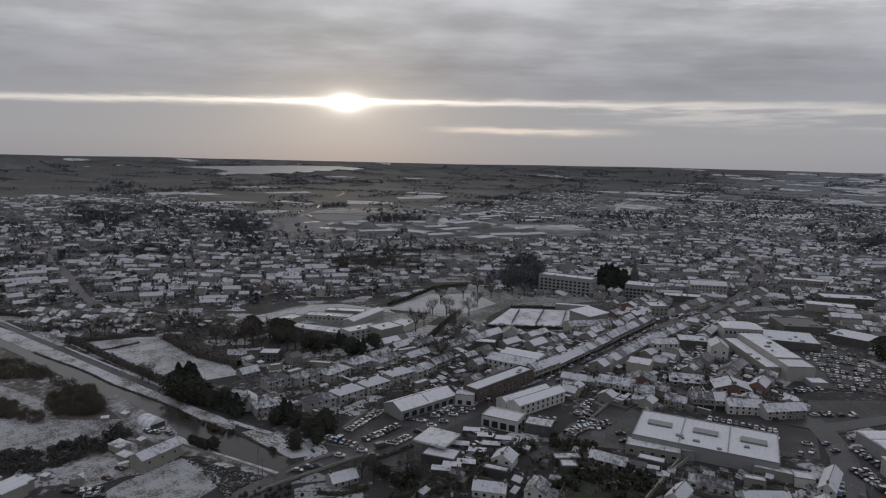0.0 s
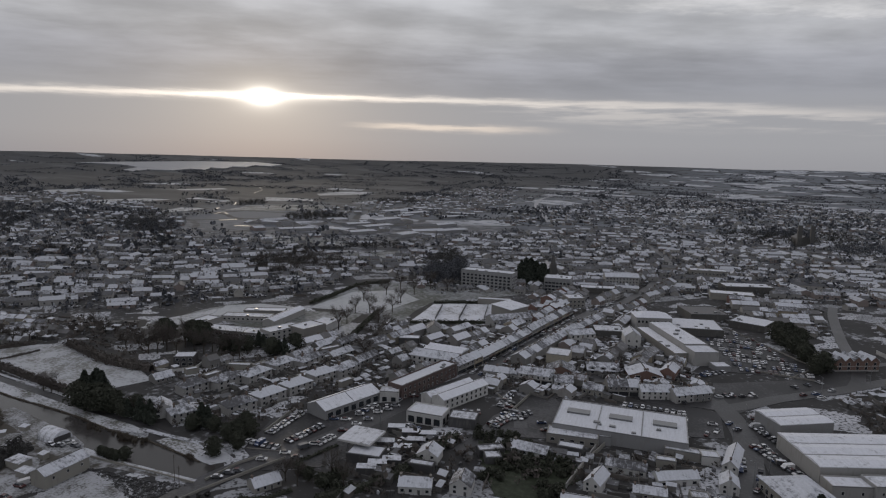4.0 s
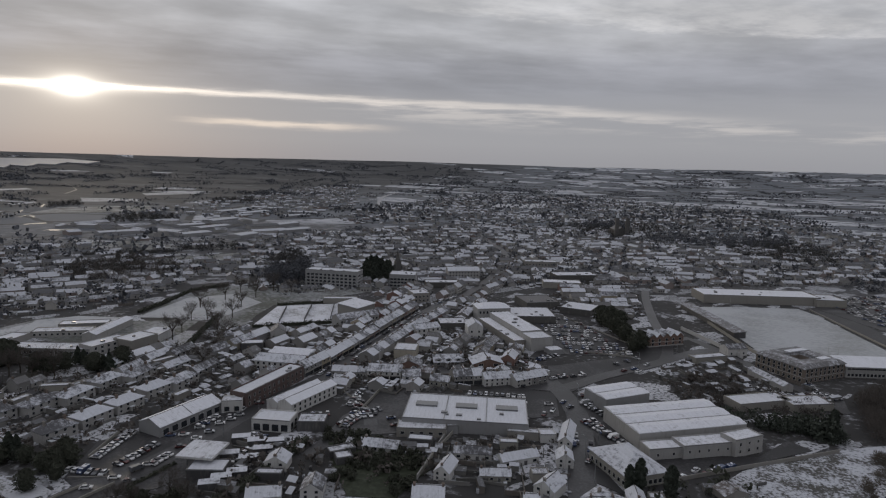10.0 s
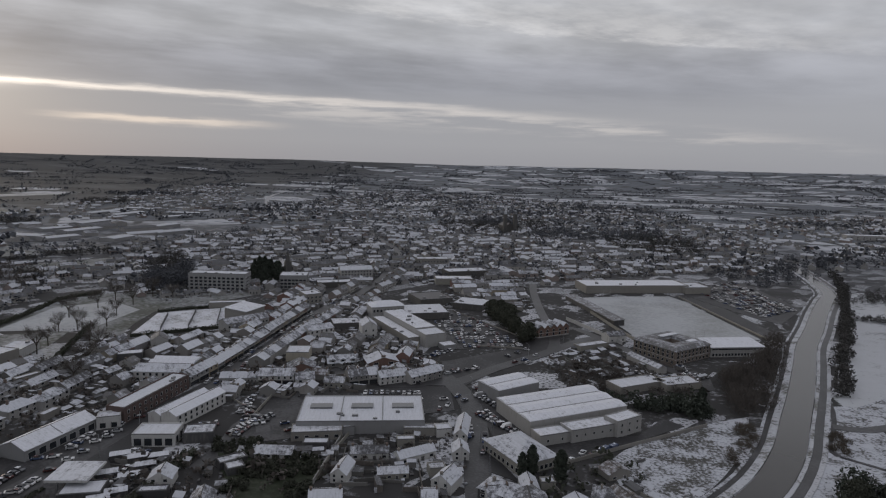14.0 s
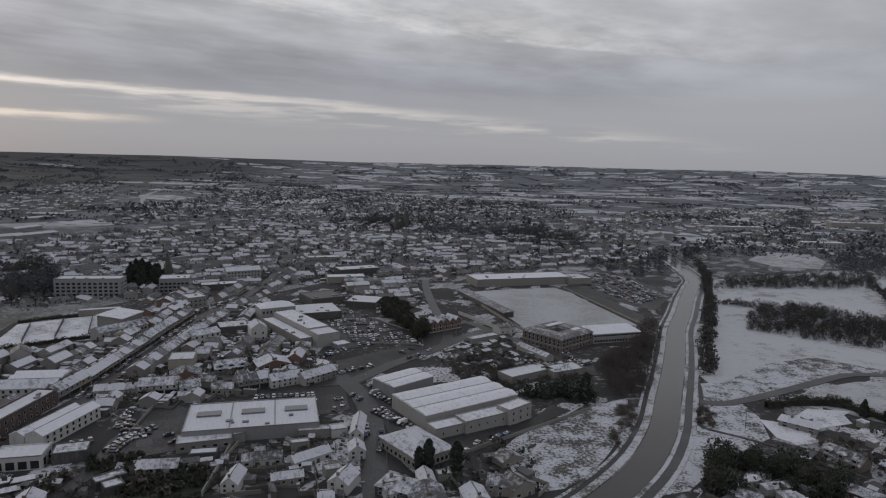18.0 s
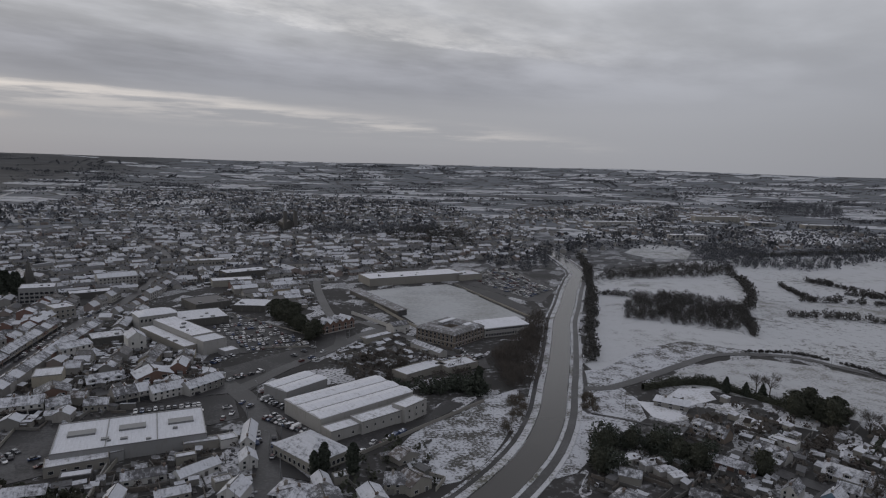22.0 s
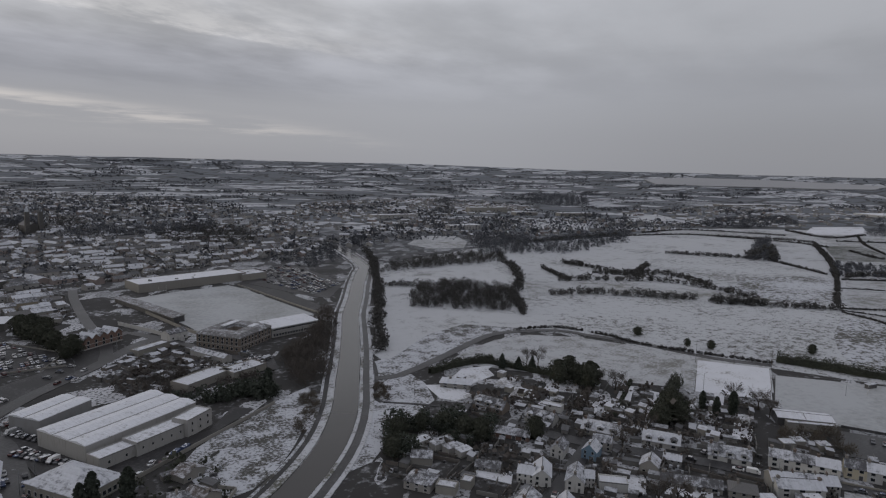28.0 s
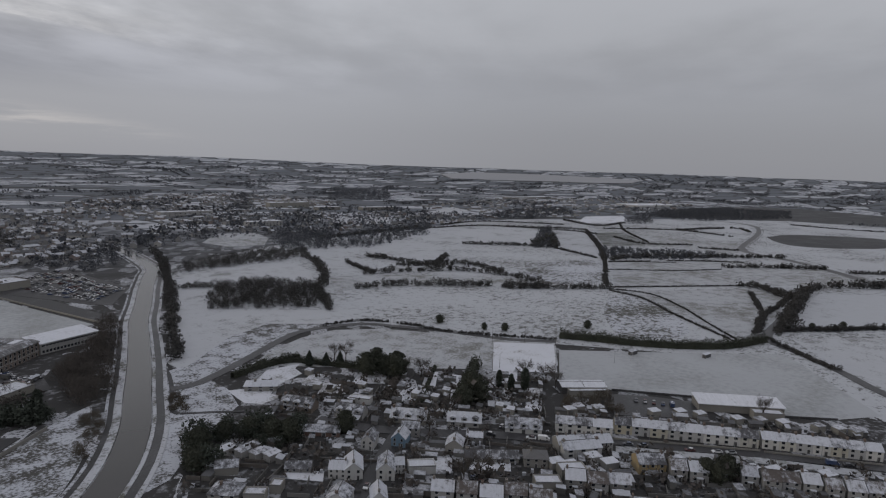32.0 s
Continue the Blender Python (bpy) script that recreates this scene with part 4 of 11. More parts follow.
def hall(name, x, y, yaw, w, d, h, label, roof="flat", wall="clad", rise=0.0, across=False, category="building", rows=(), rear=(), sides=(), rooflights=0, parapet=0.5, hip=False, doors=0, seams=0, mat_roof=None):
    """A large building; front to -y. rows: (count, width, height, sill) of windows on the front; rear and sides alike."""
    b = base_empty(name, x, y, yaw)
    take(x, y, yaw, w, d)
    tagged(b, label, category)
    bm = bmesh.new()
    rm = M[mat_roof or ("flat" if roof == "flat" else "sheet")]
    if roof == "gable":
        gable_body(bm, w, d, h, h + rise, across)
    else:
        box(bm, -w / 2, w / 2, -d / 2, d / 2, 0, h)
    part("wall", bm, M[wall], b)
    bm = bmesh.new()
    if roof == "gable":
        gable_roof(bm, w, d, h, h + rise, across, 0.3, 0.25)
        part("roof", bm, [rm, M["ridge"]], b)
    elif roof == "multi":
        n = max(2, round(d / 10))
        for i in range(n):
            y0, y1 = -d / 2 + d * i / n, -d / 2 + d * (i + 1) / n
            ym = (y0 + y1) / 2
            prism(bm, [(y0 + 0.02, h + 0.02), (y1 - 0.02, h + 0.02), (y1 - 0.02, h + 0.3), (ym, h + rise + 0.3), (y0 + 0.02, h + 0.3)], -w / 2 - 0.2, w / 2 + 0.2)
        bmesh.ops.recalc_face_normals(bm, faces=bm.faces)
        part("roof", bm, rm, b)
        for i in range(1, n):
            yy = -d / 2 + d * i / n
            part("roof_gutter", boxed(-w / 2 - 0.2, w / 2 + 0.2, yy - 0.35, yy + 0.35, h + 0.2, h + 0.42), M["rooflight"], b)
    elif roof == "hip":
        hip_roof(bm, w, d, h, h + rise, 0.4)
        part("roof", bm, rm, b)
    elif roof == "mono":
        s = rise / d
        prism(bm, [(-d / 2 - 0.8, h + 0.05), (d / 2 + 0.3, h + rise + 0.05), (d / 2 + 0.3, h + rise + 0.4), (-d / 2 - 0.8, h + 0.4)], -w / 2 - 0.5, w / 2 + 0.5)
        bmesh.ops.recalc_face_normals(bm, faces=bm.faces)
        part("roof", bm, rm, b)
        bm = bmesh.new()
        prism(bm, [(-d / 2 + 0.1, h), (d / 2 - 0.1, h), (d / 2 - 0.1, h + rise)], -w / 2 + 0.1, w / 2 - 0.1)
        bmesh.ops.recalc_face_normals(bm, faces=bm.faces)
        part("upper_wall", bm, M[wall], b)
    else:
        box(bm, -w / 2 + 0.35, w / 2 - 0.35, -d / 2 + 0.35, d / 2 - 0.35, h, h + 0.12)
        part("roof", bm, rm, b)
        if parapet:
            for q in ((-w / 2, w / 2, -d / 2, -d / 2 + 0.35), (-w / 2, w / 2, d / 2 - 0.35, d / 2), (-w / 2, -w / 2 + 0.35, -d / 2 + 0.35, d / 2 - 0.35), (w / 2 - 0.35, w / 2, -d / 2 + 0.35, d / 2 - 0.35)):
                part("parapet", boxed(*q, h, h + parapet), M[wall], b)
    if roof == "flat" and w * d > 220:
        rng = random.Random(int(w * 31 + d * 17))
        for i in range(min(5, int(w * d / 200))):
            cx, cy, s = rng.uniform(-0.38, 0.38) * w, rng.uniform(-0.38, 0.1) * d - d * 0.04, rng.uniform(0.6, 1.5)
            part("roof_vent", boxed(cx - s, cx + s, cy - s * 0.6, cy + s * 0.6, h + 0.12, h + rng.uniform(0.6, 1.3)), M["rooflight"], b)
    if roof == "flat":
        part("coping", boxed(-w / 2 - 0.08, w / 2 + 0.08, -d / 2 - 0.08, -d / 2 + 0.02, h + max(0, parapet - 0.35), h + parapet + 0.03), M["rooflight"], b)
    for i in range(rooflights):
        cx = -w / 2 + w * (i + 0.5) / rooflights
        rl = part("rooflight", boxed(cx - w / rooflights * 0.27, cx + w / rooflights * 0.27, -d * 0.02, d * 0.14, h + 0.12, h + 0.9), M["rooflight"], b)
    for i in range(seams):
        cx = -w / 2 + w * (i + 1) / (seams + 1)
        if roof == "gable" and not across:
            bm = bmesh.new()
            prism(bm, [(-d / 2, h + 0.2), (0, h + rise + 0.25), (d / 2, h + 0.2), (d / 2, h + 0.4), (0, h + rise + 0.45), (-d / 2, h + 0.4)], cx - 0.12, cx + 0.12)
            bmesh.ops.recalc_face_normals(bm, faces=bm.faces)
        else:
            bm = boxed(cx - 0.2, cx + 0.2, -d / 2 + 0.4, d / 2 - 0.4, h + 0.1, h + 0.35)
        part("roof_seam", bm, M["rooflight"], b)
    for n, ww, hh, sill in rows:
        row_of_windows(b, w * 0.96, -d / 2, sill, n, ww, hh)
    for n, ww, hh, sill in rear:
        row_of_windows(b, w * 0.96, -d / 2, sill, n, ww, hh, 180)
    for n, ww, hh, sill in sides:
        row_of_windows(b, d * 0.94, -w / 2, sill, n, ww, hh, 90)
        row_of_windows(b, d * 0.94, -w / 2, sill, n, ww, hh, -90)
    for i in range(doors):
        cx = -w / 2 + w * (i + 0.5) / doors
        part("roller_door", boxed(cx - 1.8, cx + 1.8, -d / 2 - 0.08, -d / 2 + 0.02, 0, 3.6), M["metal"], b)
    return b


def shed(x, y, yaw, w=4.0, d=3.0, h=2.4, label="small garden shed with snow on its roof", wall="stone"):
    b = base_empty("shed", x, y, yaw)
    part("wall", boxed(-w / 2, w / 2, -d / 2, d / 2, 0, h), M[wall], b)
    bm = bmesh.new()
    prism(bm, [(-d / 2 - 0.15, h + 0.02), (d / 2 + 0.15, h + 0.35), (d / 2 + 0.15, h + 0.5), (-d / 2 - 0.15, h + 0.17)], -w / 2 - 0.15, w / 2 + 0.15)
    bmesh.ops.recalc_face_normals(bm, faces=bm.faces)
    part("roof", bm, M["flat"], b)
    return tagged(b, label, "shed")


# ---------------------------------------------------------------- trees and hedges
def leaf_cloud(centres, size, rng, flat=0.0):
    """Small crossed leaves at the given places: arrays of corners and faces."""
    n = len(centres)
    a = rng.normal(size=(n, 3))
    a /= np.linalg.norm(a, axis=1)[:, None]
    b = np.cross(a, rng.normal(size=(n, 3)))
    b /= np.linalg.norm(b, axis=1)[:, None]
    s = size * rng.uniform(0.6, 1.4, (n, 1))
    v = np.concatenate([centres - a * s, centres + b * s * 0.7, centres + a * s, centres - b * s * 0.7], 1).reshape(-1, 3)
    f = np.arange(n * 4).reshape(n, 4)
    return v, f


def twig_cloud(centres, out, length, width, rng):
    """Thin twigs that point outwards from out."""
    n = len(centres)
    d = centres - out + rng.normal(size=(n, 3)) * length * 0.8
    d[:, 2] += length * 0.4
    d /= np.linalg.norm(d, axis=1)[:, None]
    s = np.cross(d, rng.normal(size=(n, 3)))
    s /= np.linalg.norm(s, axis=1)[:, None]
    L = length * rng.uniform(0.6, 1.5, (n, 1))
    v = np.concatenate([centres - s * width, centres + s * width, centres + d * L], 1).reshape(-1, 3)
    return v, np.arange(n * 3).reshape(n, 3)


def make_bare_tree(h, seed):
    rng = np.random.default_rng(seed)
    t = base_empty("bare_tree", 0, 0)
    bm = bmesh.new()
    top = (rng.uniform(-0.3, 0.3), rng.uniform(-0.3, 0.3), h * 0.42)
    tube(bm, (0, 0, -0.2), top, h * 0.028, h * 0.02, 7)
    ends = []
    for i in range(9):
        a = 2 * math.pi * i / 9 + rng.uniform(-0.3, 0.3)
        r = h * rng.uniform(0.16, 0.3)
        q = (r * math.cos(a), r * math.sin(a), h * rng.uniform(0.55, 0.85))
        s = (0, 0, h * rng.uniform(0.28, 0.42))
        tube(bm, s, q, h * 0.013, h * 0.005, 5)
        for k in range(3):
            e = (q[0] * rng.uniform(0.9, 1.6), q[1] * rng.uniform(0.9, 1.6), min(h, q[2] + h * rng.uniform(-0.02, 0.2)))
            tube(bm, q, e, h * 0.006, h * 0.002, 4)
            ends.append((q, e))
    part("trunk", bm, M["bark"], t)
    pts = []
    for q, e in ends:
        for k in range(40):
            f = rng.uniform(-0.4, 1.2)
            pts.append(np.array(q) * (1 - f) + np.array(e) * f + rng.normal(size=3) * h * 0.06)
    v, f = twig_cloud(np.array(pts), np.array([0, 0, h * 0.4]), h * 0.10, h * 0.0045, rng)
    new_me = soup("crown", v, f, [M["twigs"]])
    share("crown", new_me, t)
    return t


def make_conifer(h, seed, mat="conifer", slim=0.22, round_top=False):
    rng = np.random.default_rng(seed)
    t = base_empty("conifer" if mat == "conifer" else "evergreen_tree", 0, 0)
    bm = bmesh.new()
    tube(bm, (0, 0, -0.2), (0, 0, h * 0.8), h * 0.025, h * 0.006, 6)
    part("trunk", bm, M["bark"], t)
    n = 1500
    z = rng.uniform(0.06, 1.0, n) ** 0.85
    a = rng.uniform(0, 2 * math.pi, n)
    lobe = 1 + 0.25 * np.sin(a * 3 + z * 19) + 0.15 * np.sin(a * 5 - z * 31)
    if round_top:
        r = np.sqrt(np.clip(1 - (z * 2 - 1) ** 2, 0, 1)) * slim * h * lobe
    else:
        r = (1 - z) ** 0.8 * slim * h * lobe + 0.15
    r *= rng.uniform(0.72, 1.0, n)
    c = np.stack([r * np.cos(a), r * np.sin(a), z * h], 1)
    v, f = leaf_cloud(c, h * 0.038, rng)
    cv, cf, k = [], [], len(v)
    for i in range(7):
        z = 0.08 + 0.9 * i / 6
        rr = (math.sqrt(max(0.0, 1 - (z * 2 - 1) ** 2)) if round_top else (1 - z) ** 0.8) * slim * h * 0.72
        for q in range(8):
            cv.append((rr * math.cos(q * math.pi / 4), rr * math.sin(q * math.pi / 4), z * h))
            if i:
                a, b = k + 8 * (i - 1) + q, k + 8 * (i - 1) + (q + 1) % 8
                cf.append((a, b, b + 8, a + 8))
    share("crown", soup("crown", v.tolist() + cv, f.tolist() + cf, [M[mat]]), t)
    return t


TREES = {}


def tree(kind, x, y, h, label=None):
    """kind: bare, conifer, cypress, evergreen; several shapes of each."""
    k = random.randrange(3)
    base = 10.0
    key = (kind, k)
    if key not in TREES:
        if kind == "bare":
            TREES[key] = make_bare_tree(base, 11 + k)
        elif kind == "conifer":
            TREES[key] = make_conifer(base, 21 + k, slim=0.33)
        elif kind == "cypress":
            TREES[key] = make_conifer(base, 31 + k, slim=0.17, round_top=True)
        else:
            TREES[key] = make_conifer(base, 41 + k, "evergreen", 0.42, True)
        ob = TREES[key]
    else:
        ob = copy_thing(TREES[key], Matrix())
    s = h / base
    ob.matrix_basis = pose(x, y, lie(x, y), 0, 0, random.uniform(0, 360)) @ Matrix.Diagonal((s * random.uniform(0.85, 1.2), s * random.uniform(0.85, 1.2), s, 1))
    text = {"bare": "bare winter tree with dark twiggy crown", "conifer": "dark green conifer in a garden", "cypress": "dense dark cypress with rounded crown", "evergreen": "broad evergreen tree with dense dark foliage"}[kind]
    return tagged(ob, label or text, "tree")


def trees(kind, h, *xy):
    for x, y in xy:
        tree(kind, x, y, h * random.uniform(0.85, 1.15))


def hedge(pts, w, h, label="clipped dark evergreen hedge", mat="evergreen", dense=1.0, leaf=0.35, uneven=0.25):
    """A hedge of many leaves along a line, on a dark woody core."""
    line = smooth_line(pts, 8.0)
    rng = np.random.default_rng(int(abs(pts[0][0]) * 7 + abs(pts[0][1]) * 3) + 5)
    seg = [(line[i], line[i + 1]) for i in range(len(line) - 1)]
    total = sum((b - a).length for a, b in seg)
    leaf = max(leaf, math.sqrt(total * (w + 2 * h) * dense / 30000))
    n = int(max(60, total * (w + 2 * h) * dense / (leaf * leaf) * 0.42))
    t = rng.uniform(0, total, n)
    cum = np.cumsum([0] + [(b - a).length for a, b in seg])
    i = np.clip(np.searchsorted(cum, t) - 1, 0, len(seg) - 1)
    A = np.array([[a.x, a.y] for a, b in seg])
    D = np.array([[(b - a).x, (b - a).y] for a, b in seg])
    Ls = np.linalg.norm(D, axis=1)
    D = D / Ls[:, None]
    p = A[i] + D[i] * (t - cum[i])[:, None]
    side = np.stack([-D[i][:, 1], D[i][:, 0]], 1)
    bulge = 1 + uneven * (np.sin(t * 0.45 + rng.uniform(0, 6)) * 0.6 + np.sin(t * 1.3) * 0.4 + rng.normal(size=n) * 0.15)
    u = rng.uniform(0, 1, n)
    around = rng.uniform(0, math.pi, n)
    p = p + side * (np.cos(around) * w / 2 * bulge)[:, None]
    z = np.maximum(0.1, np.sin(around) ** 0.6 * h * bulge * rng.uniform(0.55, 1.0, n))
    g = np.array([lie(q[0], q[1]) for q in p])
    v, f = leaf_cloud(np.stack([p[:, 0], p[:, 1], z + g], 1), leaf, rng)
    # woody core
    cv, cf, k = [], [], len(v)
    dist = 0.0
    for q, (a, b) in enumerate(seg + [(line[-1], line[-1] + (seg[-1][1] - seg[-1][0]))]):
        d = (b - a).normalized()
        s = Vector((-d.y, d.x, 0)) * w * 0.3
        hh = h * (0.62 + 0.25 * uneven * (math.sin(dist * 0.45) + math.sin(dist * 1.3)))
        g0 = lie(a.x, a.y)
        for c, t0 in ((a + s, 0), (a + s * 0.6, hh), (a - s * 0.6, hh), (a - s, 0)):
            cv.append((c.x, c.y, g0 + t0))
        if q:
            o = k + 4 * (q - 1)
            for m in range(3):
                cf.append((o + m, o + m + 1, o + m + 5, o + m + 4))
        dist += (b - a).length
    return tagged(new("hedge", soup("hedge", v.tolist() + cv, f.tolist() + cf, [M[mat]])), label, "hedge")


def inside(x, y, poly):
    c = False
    n = len(poly)
    for i in range(n):
        (x0, y0), (x1, y1) = poly[i], poly[(i + 1) % n]
        if (y0 > y) != (y1 > y) and x < (x1 - x0) * (y - y0) / (y1 - y0) + x0:
            c = not c
    return c


def scatter(poly, spacing, rng):
    """Places in a polygon, about spacing apart."""
    xs, ys = [p[0] for p in poly], [p[1] for p in poly]
    out = []
    y = min(ys)
    while y < max(ys):
        x = min(xs)
        while x < max(xs):
            q = (x + rng.uniform(-0.45, 0.45) * spacing, y + rng.uniform(-0.45, 0.45) * spacing)
            if inside(*q, poly):
                out.append(q)
            x += spacing
        y += spacing
    return out


def wood(poly, spacing, h, mat="twigs", label="stand of bare trees and undergrowth", leaf=0.5, count=150, category="wood", slim=0.46):
    """A wood or thicket: clumped crowns on stems, as one mass."""
    rng = np.random.default_rng(int(abs(poly[0][0]) + abs(poly[0][1]) * 3))
    V, F, k = [], [], 0
    away = math.hypot(*poly[0])
    if away > 700:
        count, leaf = 48, leaf * 1.5
    for x, y in scatter(poly, spacing, rng):
        x, y = x + noise.noise((x / 22, y / 22, 1.0)) * spacing * 1.5, y + noise.noise((x / 22, y / 22, 7.0)) * spacing * 1.5
        hh = h * (rng.uniform(0.4, 1.0) + 0.55 * abs(noise.noise((x / 18, y / 18, 4.0))))
        g = lie(x, y)
        c = rng.normal(size=(count, 3))
        c /= np.linalg.norm(c, axis=1)[:, None]
        c *= rng.uniform(0.12, 1.0, (count, 1)) ** 0.5
        c = c * np.array([slim * hh, slim * hh, hh * 0.46]) + np.array([x, y, g + hh * 0.52])
        low = c[: count // 5]
        low[:, 2] = g + rng.uniform(0, 0.35, len(low)) * hh
        low[:, :2] = (low[:, :2] - [x, y]) * 1.3 + [x, y]
        if mat in ("reed", "twigs"):
            c = np.concatenate([c, c + rng.normal(size=c.shape) * 0.07 * hh])
            c[:, 2] = np.maximum(c[:, 2], g + 0.05)
            v, f = twig_cloud(c, np.array([x, y, g]), leaf * 2.4 * hh / h, leaf * 0.2 * hh / h, rng)
            f = np.concatenate([f, f[:, 2:]], 1)
        else:
            v, f = leaf_cloud(c, leaf * hh / h, rng)
        V.append(v)
        F.append(f + k)
        k += len(v)
        s = hh * 0.02 + 0.08
        stem = np.array([[x - s, y, g - 0.2], [x + s, y, g - 0.2], [x, y + s, g + hh * 0.7], [x, y - s, g - 0.2]])
        V.append(stem)
        F.append(np.array([[k, k + 1, k + 2, k + 2], [k + 3, k, k + 2, k + 2], [k + 1, k + 3, k + 2, k + 2]]))
        k += 4
    if not V:
        return None
    faces = [tuple(dict.fromkeys(q)) for q in np.concatenate(F).tolist()]
    me = soup("wood", np.concatenate(V), faces, [M[mat]])
    return tagged(new("wood", me), label, category, kind="stuff")


# ---------------------------------------------------------------- vehicles
def make_car(van=False):
    L, W = (5.0, 1.95) if van else (4.3, 1.78)
    c = base_empty("van" if van else "car", 0, 0)
    bm = bmesh.new()
    if van:
        side = [(-2.5, 0.35), (2.45, 0.35), (2.5, 0.9), (2.0, 1.15), (1.45, 1.9), (1.2, 2.05), (-2.4, 2.05), (-2.5, 1.9)]
    else:
        side = [(-2.15, 0.32), (2.1, 0.32), (2.15, 0.62), (1.95, 0.8), (1.05, 0.92), (-1.75, 0.95), (-2.12, 0.85)]
    lo = [bm.verts.new((x, -W / 2, z)) for x, z in side]
    hi = [bm.verts.new((x, W / 2, z)) for x, z in side]
    bm.faces.new(lo)
    bm.faces.new(hi[::-1])
    n = len(side)
    for i in range(n):
        bm.faces.new((lo[i], hi[i], hi[(i + 1) % n], lo[(i + 1) % n]))
    bmesh.ops.recalc_face_normals(bm, faces=bm.faces)
    part("body", bm, M["paint"], c)
    bm = bmesh.new()
    if van:
        box(bm, 1.0, 1.46, -W / 2 - 0.01, W / 2 + 0.01, 1.2, 1.72)
    else:
        v = []
        for z, x0, x1, w in ((0.9, -1.75, 1.1, W / 2 - 0.06), (1.38, -1.25, 0.35, W / 2 - 0.2)):
            v.append([bm.verts.new(p) for p in ((x0, -w, z), (x1, -w, z), (x1, w, z), (x0, w, z))])
        for i in range(4):
            j = (i + 1) % 4
            bm.faces.new((v[0][i], v[0][j], v[1][j], v[1][i]))
        bm.faces.new(v[1])
    part("window_band", bm, M["glass"], c)
    if not van:
        part("roof_panel", boxed(-1.22, 0.32, -W / 2 + 0.22, W / 2 - 0.22, 1.38, 1.45), M["paint"], c)
    bm = bmesh.new()
    tube(bm, (0, -0.1, 0), (0, 0.1, 0), 0.32, 0.32, 10)
    wheel = bpy.data.meshes.new("wheel")
    bm.to_mesh(wheel)
    bm.free()
    wheel.materials.append(M["tyre"])
    for x in (-1.35, 1.35):
        for y in (-W / 2 + 0.08, W / 2 - 0.08):
            share("wheel", wheel, c, pose(x, y, 0.32))
    return c


CARS = {}
PAINTED = ["parked car dusted with snow", "parked van dusted with snow"]


def car(x, y, yaw, van=False, group="parked cars"):
    m = pose(x, y, lie(x, y) + 0.2, 0, 0, yaw)
    if van not in CARS:
        ob = CARS[van] = make_car(van)
        ob.matrix_basis = m
    else:
        ob = copy_thing(CARS[van], m)
    return tagged(ob, PAINTED[van], "van" if van else "car", group)


def car_row(x0, y0, x1, y1, n, turn=90.0, fill=1.0, group="parked cars"):
    """n parked cars with their middles on a line; turn: their heading against it."""
    yaw = math.degrees(math.atan2(y1 - y0, x1 - x0))
    room = 2.5 if 60 < turn < 120 else 5.2
    n = max(1, min(n, int(math.hypot(x1 - x0, y1 - y0) / room)))
    for i in range(n):
        if random.random() > fill:
            continue
        t = (i + 0.5) / n
        car(x0 + (x1 - x0) * t, y0 + (y1 - y0) * t, yaw + turn + random.uniform(-4, 4) + random.choice((0, 180)), random.random() < 0.06, group)


